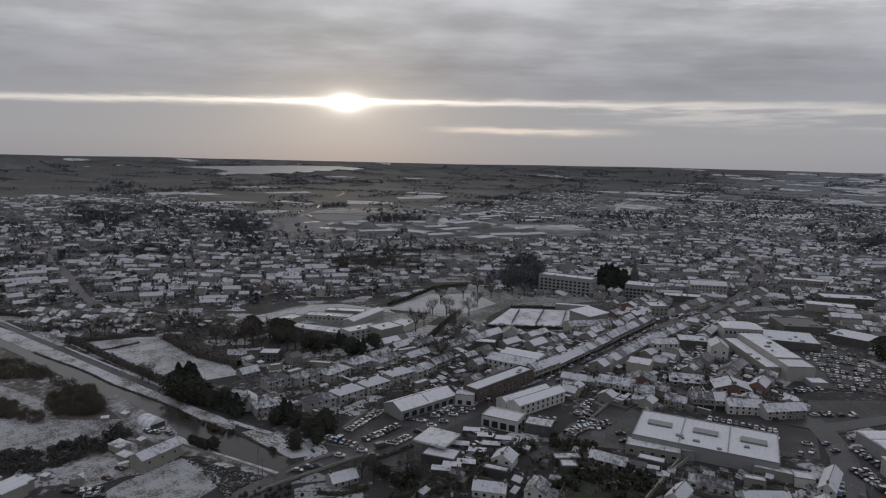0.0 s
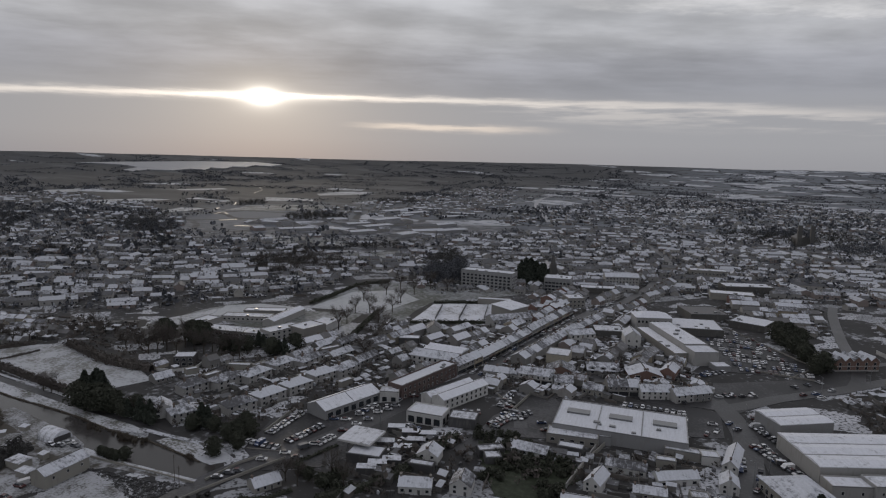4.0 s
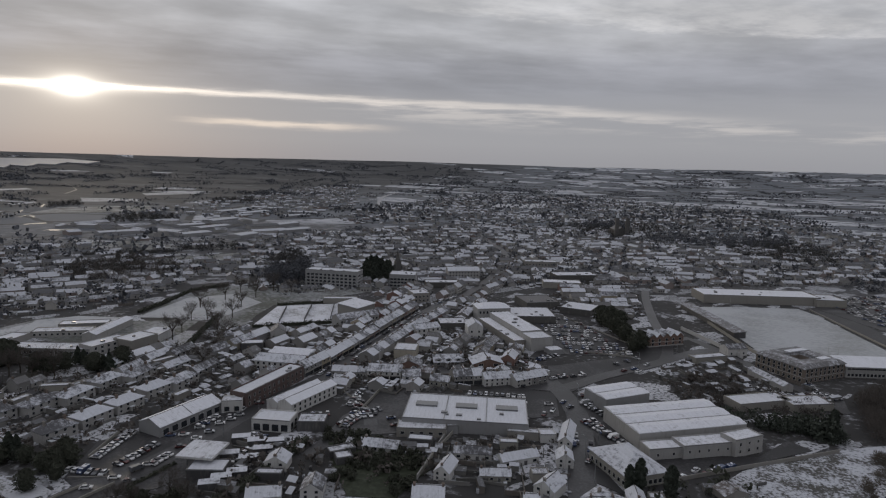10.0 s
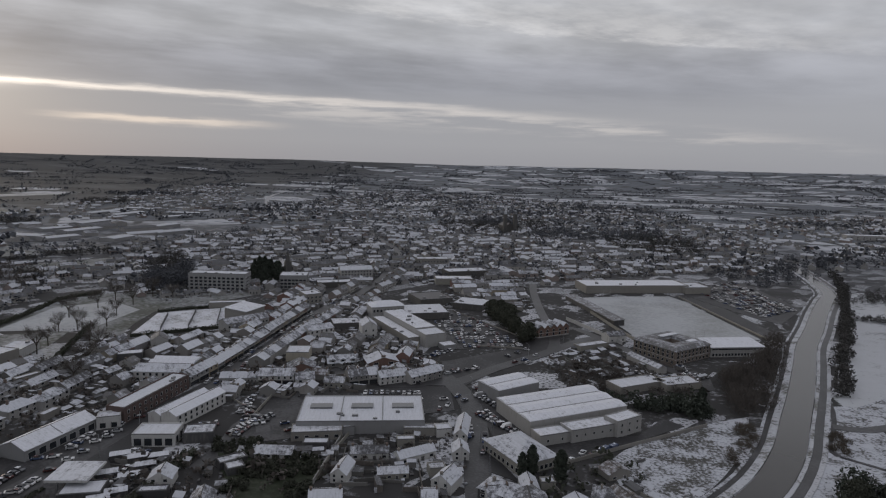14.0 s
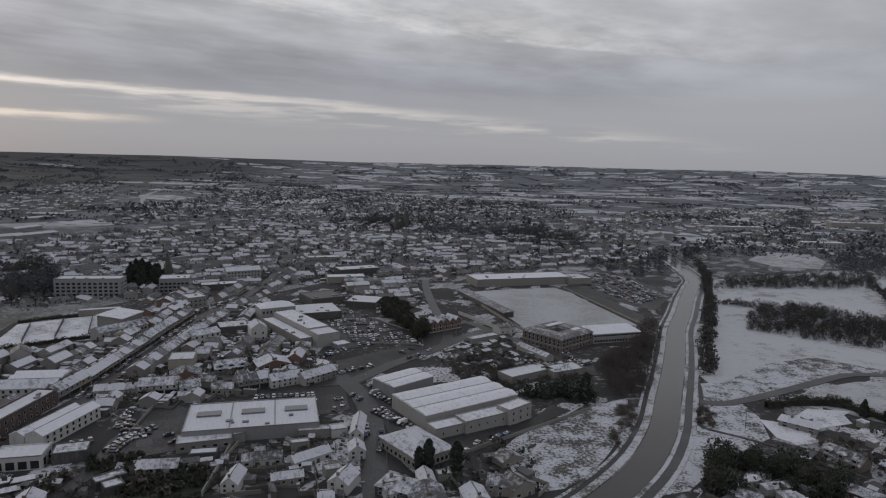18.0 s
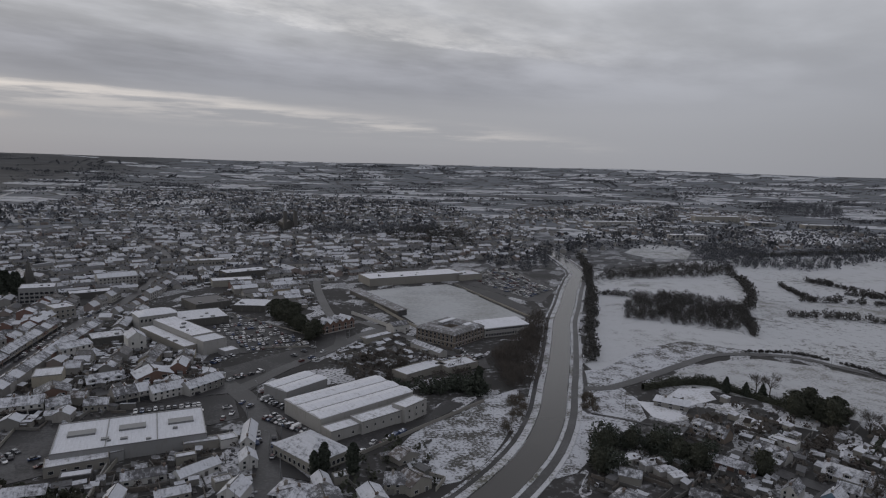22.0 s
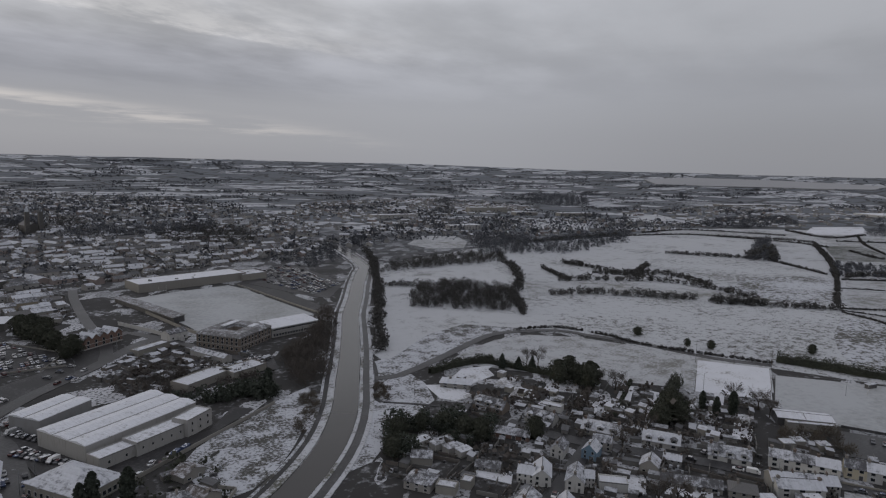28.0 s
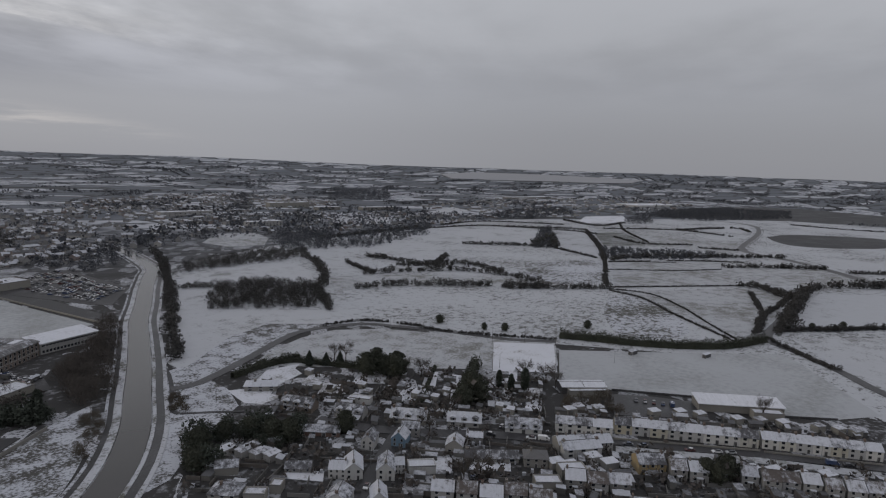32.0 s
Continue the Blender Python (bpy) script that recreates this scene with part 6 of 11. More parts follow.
def hedgerow(pts, w, h, label="uneven bare hedgerow with small trees", mat="hedge_wood"):
    """A field hedge: bushes and small trees of all heights in a line, with gaps."""
    line = smooth_line(pts, 6.0)
    rng = np.random.default_rng(int(abs(pts[0][0]) * 3 + abs(pts[0][1]) * 11))
    V, F, k = [], [], 0
    for a, b in zip(line, line[1:]):
        n = max(1, int((b - a).length / (0.27 * h + 0.4)))
        for i in range(n):
            if rng.random() < 0.02 or noise.noise((a.x / 30, a.y / 30, 9.0)) > 0.55:
                continue
            c = a + (b - a) * ((i + rng.uniform(0, 1)) / n)
            x, y = c.x + rng.normal() * w * 0.22, c.y + rng.normal() * w * 0.22
            hh = h * (0.62 + 0.6 * rng.random() ** 1.6 + 0.4 * max(0.0, noise.noise((x / 25, y / 25, 6.0))))
            g, m = lie(x, y), (96 if math.hypot(x, y) < 700 else 44)
            rx = max(0.58 * hh, 0.38 * w)
            p = rng.normal(size=(m, 3))
            p /= np.linalg.norm(p, axis=1)[:, None]
            p *= rng.uniform(0.05, 1.0, (m, 1)) ** 0.45
            p = p * np.array([rx, rx, hh * 0.52]) + np.array([x, y, g + hh * 0.48])
            p[:, 2] = np.maximum(p[:, 2], g + 0.1)
            v, f = leaf_cloud(p, (0.075 if m > 50 else 0.12) * hh + 0.12, rng)
            V.append(v)
            F.append(f + k)
            k += len(v)
    return tagged(new("hedgerow", soup("hedgerow", np.concatenate(V), np.concatenate(F).tolist(), [M[mat]])), label, "hedge")



# canal, towpaths and water
strip('canal', [(262.2, 895.8), (275.7, 836.5), (256.8, 679.8), (234.5, 621.4), (211.4, 568.7), (184.7, 503.8), (162.6, 452.8), (147.1, 409.4), (126.5, 352.7), (109.9, 310), (97, 276.1), (84.5, 250.3), (72.3, 230.5), (54.8, 208.2), (34.7, 187.6), (8.8, 164.6)], 12.2, 'canal', -0.12, 'grey murky canal water between snowy banks', 'water', thick=0.2)
strip('canal_bank', [(262.2, 895.8), (275.7, 836.5), (256.8, 679.8), (234.5, 621.4), (211.4, 568.7), (184.7, 503.8), (162.6, 452.8), (147.1, 409.4), (126.5, 352.7), (109.9, 310), (97, 276.1), (84.5, 250.3), (72.3, 230.5), (54.8, 208.2), (34.7, 187.6), (8.8, 164.6)], 3.2, 'bank', 0.2, 'snow-covered canal bank edge', 'bank', thick=0.6, shift=-8.0)
strip('towpath', [(262.2, 895.8), (275.7, 836.5), (256.8, 679.8), (234.5, 621.4), (211.4, 568.7), (184.7, 503.8), (162.6, 452.8), (147.1, 409.4), (126.5, 352.7), (109.9, 310), (97, 276.1), (84.5, 250.3), (72.3, 230.5), (54.8, 208.2), (34.7, 187.6), (8.8, 164.6)], 2.0, 'yard', 0.02, 'dark wet canal path', 'path', shift=-10.8, thick=0.2)
strip('verge', [(262.2, 895.8), (275.7, 836.5), (256.8, 679.8), (234.5, 621.4), (211.4, 568.7), (184.7, 503.8), (162.6, 452.8), (147.1, 409.4), (126.5, 352.7), (109.9, 310), (97, 276.1), (84.5, 250.3), (72.3, 230.5), (54.8, 208.2), (34.7, 187.6), (8.8, 164.6)], 1.3, 'scrub', 0.05, 'snowy grass verge along the canal path', 'verge', shift=-12.6, thick=0.3)
strip('canal_bank', [(262.2, 895.8), (275.7, 836.5), (256.8, 679.8), (234.5, 621.4), (211.4, 568.7), (184.7, 503.8), (162.6, 452.8), (147.1, 409.4), (126.5, 352.7), (109.9, 310), (97, 276.1), (84.5, 250.3), (72.3, 230.5), (54.8, 208.2), (34.7, 187.6), (8.8, 164.6)], 1.6, 'bank', 0.18, 'snow-covered canal bank edge', 'bank', thick=0.6, shift=7.25)
strip('towpath', [(262.2, 895.8), (275.7, 836.5), (256.8, 679.8), (234.5, 621.4), (211.4, 568.7), (184.7, 503.8), (162.6, 452.8), (147.1, 409.4), (126.5, 352.7), (109.9, 310), (97, 276.1), (84.5, 250.3), (72.3, 230.5), (54.8, 208.2), (34.7, 187.6), (8.8, 164.6)], 3.3, 'asphalt', 0.06, 'asphalt towpath beside the canal', 'path', shift=9.8, thick=0.4)
strip('verge', [(262.2, 895.8), (275.7, 836.5), (256.8, 679.8), (234.5, 621.4), (211.4, 568.7), (184.7, 503.8), (162.6, 452.8), (147.1, 409.4), (126.5, 352.7), (109.9, 310), (97, 276.1), (84.5, 250.3), (72.3, 230.5), (54.8, 208.2), (34.7, 187.6), (8.8, 164.6)], 1.9, 'bank', 0.1, 'snowy grass verge along the towpath', 'verge', shift=12.5, thick=0.4)
strip('path', [(138.7, 356.1), (132.8, 328.8), (123.3, 302), (114.2, 283), (114.8, 273.8)], 2.2, 'yard', 0.05, 'trodden path beside the towpath', 'path')
strip('path', [(115.3, 273.8), (127.6, 266), (135.2, 260.2), (140.8, 256.3)], 2.0, 'yard', 0.05, 'muddy footpath across rough ground', 'path')
patch('canal', [(-560, 90.5), (-418.1, 107.2), (-391.9, 111.2), (-362.6, 116.0), (-330.6, 118.5), (-306.5, 122.5), (-283.7, 126.0), (-259.6, 127.6), (-233.5, 131.9), (-203.2, 133.9), (-196, 135.2), (-186, 126.5), (-190.8, 123.2), (-226.1, 115.4), (-244.8, 112.9), (-261.2, 113.2), (-286.4, 111.7), (-306.2, 109.3), (-334.4, 106.5), (-368.8, 104.3), (-398.2, 101.8), (-560, 84.5)], 'canal', 'grey murky canal water between snowy banks', 'water', z=0.06)
patch('canal_bank', [(-560, 90.5), (-418.1, 107.2), (-391.9, 111.2), (-362.6, 116.0), (-330.6, 118.5), (-306.5, 122.5), (-283.7, 126.0), (-259.6, 127.6), (-242.1, 134.7), (-256.1, 137.6), (-276.5, 134.5), (-299.3, 131.5), (-325.8, 128.9), (-354.2, 125.6), (-386.7, 122.4), (-423.0, 118.8), (-454.1, 115.3), (-560, 97.5)], 'bank', 'broad snow-covered canal bank', 'bank', z=0.16)
patch('canal_bank', [(-233.1, 133.8), (-232.1, 138.0), (-215.8, 142.4), (-203.5, 144.9), (-194.1, 142.9), (-198.4, 134.6), (-210.6, 133.6), (-220.9, 133.6)], 'bank', 'broad snow-covered canal bank', 'bank', z=0.16)
strip('path', [(-248.3, 136.3), (-235.7, 138.6), (-223.4, 141.9), (-207.8, 145.1)], 2.4, 'scrub', 0.06, 'worn grassy path by the canal', 'path')
strip('towpath', [(-587.6, 102.2), (-517.3, 109.8), (-454.1, 115.7), (-423.0, 119.2), (-386.7, 122.8), (-354.2, 126.0), (-325.8, 129.3), (-299.3, 131.9), (-276.5, 134.9), (-256.1, 138.0), (-234.0, 139.0)], 4.2, 'asphalt', 0.02, 'dark lane beside the canal', 'road')
strip('verge', [(-587.6, 105.7), (-517.3, 113.3), (-454.1, 119.2), (-423.0, 122.7), (-386.7, 126.3), (-354.2, 129.5), (-325.8, 132.8), (-299.3, 135.4), (-276.5, 138.4)], 1.4, 'bank', 0.05, 'snowy verge beside the lane', 'verge')
strip('canal_bank', [(-226.8, 114.8), (-216.6, 117.3), (-205.1, 120.2), (-191.5, 123.7)], 2.4, 'bank', 0.2, 'snowy towpath edge', 'bank', thick=0.5)
patch('canal_bank', [(-257.0, 110.1), (-247.7, 113.8), (-227.2, 116.4), (-226.9, 113.9), (-240.1, 110.1), (-248.6, 107.6)], 'bank', 'snow on the canal bank by the stone barn', 'bank', z=0.12)

# roads
road([(-178.3, 77.4), (-184.5, 103.9), (-188.1, 125.5), (-186.5, 146.3), (-180.2, 172.2), (-178.9, 196.2), (-178.6, 214), (-178.2, 246.1), (-175, 272), (-174.8, 301.9), (-178.3, 369.6), (-183, 460.9), (-182.8, 471.1)], (11.5, 7.0), label='main street of wet asphalt with slushy edges')
road([(-183, 460.9), (-175.6, 510.4), (-180, 608.4), (-196.4, 728.9), (-226.5, 821.6), (-301.1, 971.9), (-469, 1406.2), (-760, 2191.4), (-1028.8, 2955.8)], 7.5, clear=0, label='main street running out through the far town')
road([(-20, 180.2), (-24.5, 206.1), (-28.6, 227.5), (-33.1, 257.7), (-40.4, 289), (-50.6, 311.2), (-62.6, 329.3)], 10.5)
road([(-124.3, 321.3), (-87.9, 307.1), (-67.1, 315.1), (-52.2, 321.1), (-36, 348.3), (-18.3, 373.1), (-5.1, 393.2), (17.5, 427.7), (42, 441.8)], 8.0)
road([(-29, 620), (-26.3, 578.3), (-16.1, 498.6), (-3.9, 430.5), (-4.5, 395.8)], 7.0, clear=6)
road([(-3.9, 430.5), (8.1, 455.2), (39.5, 412.3), (63.6, 373.8), (77.1, 355.1)], 7.0)
road([(-121.5, 236.7), (-131.3, 252), (-134.9, 240.9), (-131.1, 221.9), (-130.9, 200.7)], 6.0)
road([(125.1, 307.9), (139.3, 307.1), (170.5, 324.3), (204.6, 345.4), (230.1, 359.6), (253.4, 360.5), (282, 352.5), (295.9, 331.7), (316.6, 296), (332.9, 259), (354.1, 234.8)], 6.0, label='narrow country lane between hedges')
road([(124.4, 160), (141.8, 170.8), (161.7, 184.5), (176.1, 193.8), (184.9, 198.1)], 6.5)
road([(158.3, 229), (167.9, 208.7), (179.6, 192.3), (209.8, 160.5), (220.7, 143.2), (240.5, 126.3), (255.4, 105.2), (274.1, 81.4), (301.7, 38.9), (316.4, 13.7)], 7.5, label='residential street in front of the terraces')
road([(397.2, 20.9), (407.6, 55.1), (431.4, 79), (459.3, 111.5), (485, 141.1), (564.1, 154.8), (708.5, 178.4), (751.9, 176.2)], 7.0, label='narrow wet country road')
road([(763.8, 52.8), (831.5, 125.8), (920.2, 201.6), (979.7, 265.9), (1021.5, 334.3), (1092.7, 369.2), (1376.9, 437.5), (1574.5, 508.2), (1663.7, 606.8), (1606.2, 715.9)], 14, label='dual carriageway across the snowy fields')
road([(-598.4, 537.9), (-576.0, 606.6), (-532.6, 659.9), (-533.0, 767.1), (-561.2, 944.2)], 5.5, label='road past the industrial sheds')
road([(-534.6, 165.8), (-533.6, 182.2), (-478, 194.8), (-444.7, 205.3), (-415.8, 229.6)], 6.0)
road([(-864.1, 236.8), (-709.3, 211.3), (-618.1, 192.7), (-550.2, 179.4), (-523.3, 178.5)], 9.0)

# fields, yards and lawns
patch('pasture', [(140.3, 348.2), (277.7, 675.3), (562.2, 816.9), (1143.1, 906.5), (1793.7, 639.8), (1896.8, 525.2), (1937.5, 309.1), (1754.9, 88.7), (380, 8.4), (361.4, 49.3), (430.1, 117), (352.8, 227.2), (321.9, 269.6), (285, 356.4), (224.3, 364.1), (141.7, 325.9)], 'rough_field', 'open snowy pastures with tufts and wet hollows', 'field')
patch('field', [(259.4, 604.7), (322.9, 637.1), (365.3, 628.2), (393.3, 615.1), (378.8, 565.3), (347.1, 508.4), (325.7, 509.2), (290.8, 520), (237.1, 541.5), (233.2, 553.6)], 'field', 'smooth snow-covered pasture', 'field')
patch('field', [(229.3, 540.8), (250.5, 526), (220.6, 465.5), (225.3, 445.4), (254.1, 428.8), (288.6, 403.2), (269, 368.7), (241.7, 363.7), (209.3, 353.2), (186.4, 347.2), (146.9, 330.3), (149.1, 361.7), (189.2, 454.1)], 'field', 'smooth snow-covered pasture', 'field')
patch('field', [(432.9, 652.3), (469.9, 669.9), (459.6, 598), (430.4, 539.9), (397.4, 536), (391, 557.2)], 'field', 'snow-covered field beyond a hedge', 'field')
patch('field', [(376.1, 526), (408.4, 512.1), (489.8, 461.1), (537.4, 399.7), (505.6, 368.7), (438.2, 427.1), (367.1, 459.9), (330.8, 453.9)], 'thin_field', 'narrow snowy field strip', 'field')
patch('field', [(334.8, 451), (403.9, 407.7), (473.4, 344.7), (541.1, 301.8), (526.9, 265.2), (493.5, 222.7), (461.2, 160.6), (369.8, 238.6), (327.9, 306.8), (289.2, 361.7), (276.1, 371.6)], 'rough_field', 'broad snowy pasture with tufts of grass', 'field')
patch('field', [(552.1, 706.1), (656, 740.5), (658.6, 644.6), (609.2, 585.3), (521.3, 527.7), (517.3, 583)], 'field', 'snow-covered field beyond a hedge', 'field')
patch('field', [(628.8, 626.3), (734.6, 623.7), (716.9, 506.8), (748.3, 437.7), (577, 329), (522.8, 367.5), (531.6, 441.4), (548, 525.9)], 'rough_field', 'tufted snowy pasture', 'field')
patch('field', [(751.4, 790.6), (873.3, 826.6), (979.8, 695.5), (819.7, 575.2), (698.4, 659.9), (685.2, 707.8)], 'field', 'smooth snow-covered field', 'field')
patch('field', [(943.1, 893.2), (1079.4, 903.2), (1200, 792.5), (1066.3, 652), (998, 708.6)], 'thin_field', 'far snow-dusted field', 'field')
patch('field', [(937.2, 634.8), (1046.7, 639.9), (821.6, 476.8), (758.2, 443.6), (755.8, 496.2), (780.2, 537.1)], 'field', 'smooth snow-covered field', 'field')
patch('field', [(1002, 600.5), (1136.9, 583), (1067, 452.2), (884.4, 460.8), (856.1, 492.3)], 'thin_field', 'far snow-dusted field', 'field')
patch('field', [(732.1, 407.5), (841.5, 354.5), (895.4, 284.4), (917.4, 214.2), (913, 156.1), (813.1, 159.7), (707.2, 228.1), (567, 310.5)], 'thin_field', 'thinly snowed field', 'field')
patch('field', [(558.9, 305.9), (694.5, 218.1), (660.1, 180.5), (573.7, 159.9), (495.8, 152.5), (469.6, 159.6), (525.3, 237.7)], 'thin_field', 'thinly snowed rough field', 'field')
patch('field', [(724.4, 166.7), (821.4, 57.8), (630.6, 41.3), (602.3, 87.7), (533.1, 139.5), (629.8, 157.3)], 'field', 'smooth snow-covered field', 'field')
patch('field', [(498.7, 129.7), (562.3, 81), (585.1, 37.3), (418, 22.7), (419, 57), (445.6, 88.3)], 'field', 'smooth snow-covered field', 'field')
patch('pitch', [(339.2, 221.6), (395.3, 168.7), (450, 119.4), (421.1, 95), (369.3, 51.9), (346.6, 65.8), (330.4, 84.5), (321.7, 126.1), (297.4, 161.8), (292.3, 189.8)], 'pitch', 'playing field under thin snow', 'pitch')
patch('pitch', [(272.5, 221.7), (299.7, 196.3), (347.4, 231.6), (320, 260.6)], 'snow', 'all-weather pitch under clean snow', 'pitch', z=0.08)
patch('field', [(173.9, 317.7), (198.3, 334.8), (226.9, 347.9), (256, 350.8), (285.5, 331.8), (312.2, 291.8), (349.4, 231.6), (310.8, 203.1), (274.8, 224.9), (233.9, 261.3), (200.9, 290.8)], 'thin_field', 'frosted grass paddock', 'field')
patch('rough_ground', [(89.8, 310.2), (71.2, 297.9), (37.1, 267.7), (23.2, 249), (23.8, 229.3), (34.6, 213.3), (49.7, 223.3), (64.4, 245), (78.4, 274.1)], 'scrub', 'rough snow-dusted waste ground', 'ground', round_=True)
patch('rough_ground', [(133.3, 335), (144.2, 338.7), (146.4, 290.6), (139.8, 266.5), (109.7, 242.9), (87.5, 217.8), (73.7, 212.7), (97.1, 246.4), (110.5, 273.1)], 'scrub', 'rough snow-dusted ground beside the towpath', 'ground')
patch('rough_ground', [(146.6, 336.8), (190.2, 376.4), (228.6, 393.2), (266.1, 364.7), (230.1, 359.6), (175.5, 327.1), (139.3, 307.1)], 'scrub', 'tussocky ground beside the lane', 'ground', z=0.09)
patch('pitch', [(9.3, 564.1), (48.9, 584.2), (96.2, 600.6), (106.2, 579.9), (136.7, 462.2), (99.4, 446.2), (53.3, 435), (44.1, 466.8)], 'pitch', 'sports pitch under even snow', 'pitch', z=0.08)
patch('sideline', [(102.7, 607), (122.4, 624.1), (153.6, 475.7), (137.4, 457.2)], 'yard', 'brown bank beside the pitch', 'bank', z=0.05)
patch('field', [(-421.2, 127.6), (-413.7, 160.6), (-395.4, 174.6), (-348.5, 171.9), (-321.9, 176.9), (-300.4, 171.5), (-306.3, 145.9), (-302.8, 135.4), (-364.4, 131.5)], 'thin_field', 'snow-covered paddock beside the canal', 'field')
patch('park', [(-401.6, 228.1), (-414.3, 276.4), (-412.9, 307.6), (-386.8, 315.3), (-348.9, 328.5), (-316.3, 350.3), (-289.5, 288), (-330.6, 264.7), (-390.3, 270.1), (-386.7, 226)], 'park', 'frosted school ground', 'lawn')
patch('park', [(-362.8, 341.5), (-383, 408.5), (-376.1, 455.2), (-344.4, 474.3), (-307.6, 401.5), (-306.9, 365.6)], 'park', 'frosted parkland with paths', 'park')
patch('park', [(-386.7, 435.2), (-344.4, 474.3), (-279.4, 515.3), (-257.9, 486.3), (-298.2, 411.6), (-289.9, 378.7), (-263.9, 315), (-237, 273.2), (-243.9, 266.1), (-296.2, 346.6)], 'park', 'winter parkland grass', 'park', z=0.02)
patch('lawn', [(-394.5, 270.9), (-412.2, 297.8), (-397.9, 319.9), (-362.8, 331.5), (-350.5, 322.6), (-353.5, 305.0), (-380.0, 289.5)], 'pitch', 'school field under even snow', 'lawn', z=0.03)
patch('lawn', [(-395.4, 221.5), (-410.5, 232.7), (-408.7, 279.8), (-408.6, 293.1), (-393.3, 267.3), (-389.7, 239.2)], 'thin_field', 'snowy grass beside the road', 'lawn', z=0.03)
patch('park', [(-359.7, 334.6), (-374.9, 401.2), (-349.4, 433.0), (-312.2, 414.3), (-307.5, 361.0), (-339.0, 343.8)], 'pitch', 'open park lawn under even snow', 'park', z=0.04)
patch('garden', [(-293.7, 292.7), (-300.0, 306.6), (-301.7, 322.0), (-289.5, 312.4), (-281.8, 294.4)], 'thin_field', 'rounded snowy lawn by the school', 'garden', z=0.04, round_=True)
patch('court', [(-273.2, 352), (-293, 408.4), (-246.4, 446.9), (-217.8, 401.1)], 'snow', 'snow-covered tennis courts', 'court', z=0.1)
patch('rough_ground', [(-560, 83.5), (-398.2, 100.8), (-368.8, 103.3), (-334.4, 105.5), (-306.2, 108.3), (-286.4, 110.7), (-261.2, 112.2), (-244.8, 111.9), (-226.1, 114.4), (-190.8, 122.2), (-226, 111), (-259.4, 61.2), (-280.5, 30), (-520, 40)], 'bog', 'rough boggy ground with brown scrub', 'ground')
patch('rough_ground', [(-298.1, 51.1), (-325.5, 56.5), (-309.5, 77.7), (-292.2, 92.4), (-279.6, 107.7), (-271.5, 102.1), (-270.0, 92.5), (-274.7, 80.2), (-274.0, 68.0), (-279.9, 58.2)], 'tussock', 'rough field with snow between brown stalks', 'field', z=0.03, round_=True)
patch('rough_ground', [(-387.6, 66.4), (-367.5, 78.6), (-343.1, 84.4), (-316.2, 87.4), (-311.4, 84.8), (-331.2, 80.1), (-347.3, 73.9), (-365.2, 62.1)], 'tussock', 'snowy hollow in the bog', 'field', z=0.03, round_=True)
patch('rough_ground', [(-310.7, 104.7), (-314.2, 113.7), (-290.9, 114.8), (-262.4, 116.2), (-247.2, 112.1), (-256.9, 103.1), (-274.3, 104.3)], 'tussock', 'littered snowy ground by the hut', 'ground', z=0.03, round_=True)
patch('yard', [(-251.6, 67.7), (-251.1, 82.6), (-244.8, 88.8), (-234.1, 90.4), (-228.8, 85.8), (-229.8, 71.4), (-242.4, 67.9)], 'tussock', 'snowy walled yard', 'yard', z=0.04)
patch('yard', [(-259.3, 89.6), (-261.8, 96.0), (-252.7, 99.1), (-240.6, 93.0), (-244.8, 88.8)], 'tussock', 'snowy yard beside the stone barn', 'yard', z=0.04)
patch('rough_ground', [(-225.5, 83.3), (-225.6, 91.4), (-228.1, 105.3), (-215.4, 107.5), (-202.0, 107.5), (-197.1, 100.1), (-195.6, 87.4), (-204.8, 71.4), (-219.5, 71.5)], 'tussock', 'small rough field with snow', 'field', z=0.07, round_=True)
patch('heath', [(1328.6, 407.9), (1439.3, 394.5), (1501.7, 326.6), (1528.4, 245.2), (1331.7, 212.1), (1207.0, 302.5), (1235.9, 357.7)], 'moor', 'brown heath without snow beside the dual carriageway', 'heath', z=0.06, round_=True)
patch('field', [(1108.0, 587.3), (1176.5, 578.8), (1206.5, 493.2), (1109.8, 394.9), (1105.5, 356.7), (1029.3, 331.2), (971.9, 358.4), (1000.1, 430.7), (956.5, 477.1)], 'thin_field', 'greyish snowed field', 'field', z=0.05)
patch('field', [(1506.2, 558.6), (1640.1, 546.0), (1468.3, 483.6), (1334.3, 458.4), (1359.5, 506.0)], 'field', 'smooth snow-covered field', 'field', z=0.05)
patch('field', [(1055.0, 627.1), (1118.8, 601.7), (1017.2, 508.1), (961.0, 475.1), (886.9, 508.1)], 'park', 'greyish thinly snowed field', 'field', z=0.05)
patch('field', [(1224.3, 733.3), (1320.1, 674.7), (1347.1, 552.0), (1334.2, 496.4), (1274.5, 483.0), (1211.8, 564.7), (1073.8, 619.6)], 'thin_field', 'long greyish snowed field', 'field', z=0.05)
patch('heath', [(1635.4, 776.5), (2041.9, 942), (2478.2, 909), (2684.8, 707.8), (2563.7, 413), (2328.6, 160.8), (1860.7, 126), (1987.1, 317.4), (1896.8, 525.2), (1697.4, 678.8)], 'moor', 'dark open moorland beyond the fields', 'heath', z=0.06)
patch('rushes', [(532, 295.4), (548.3, 270.7), (534.6, 244.7), (479.2, 198.4), (440.9, 183), (416.5, 199), (405.8, 217.3), (461.4, 260.2)], 'rushes', 'wet ground thick with brown rushes', 'rough ground', round_=True, z=0.03)
patch('rushes', [(621.1, 463.1), (729.2, 426.3), (590.9, 338.4), (542.7, 360.8), (531.4, 387.9)], 'rushes', 'tussocky wet pasture', 'rough ground', round_=True, z=0.03)
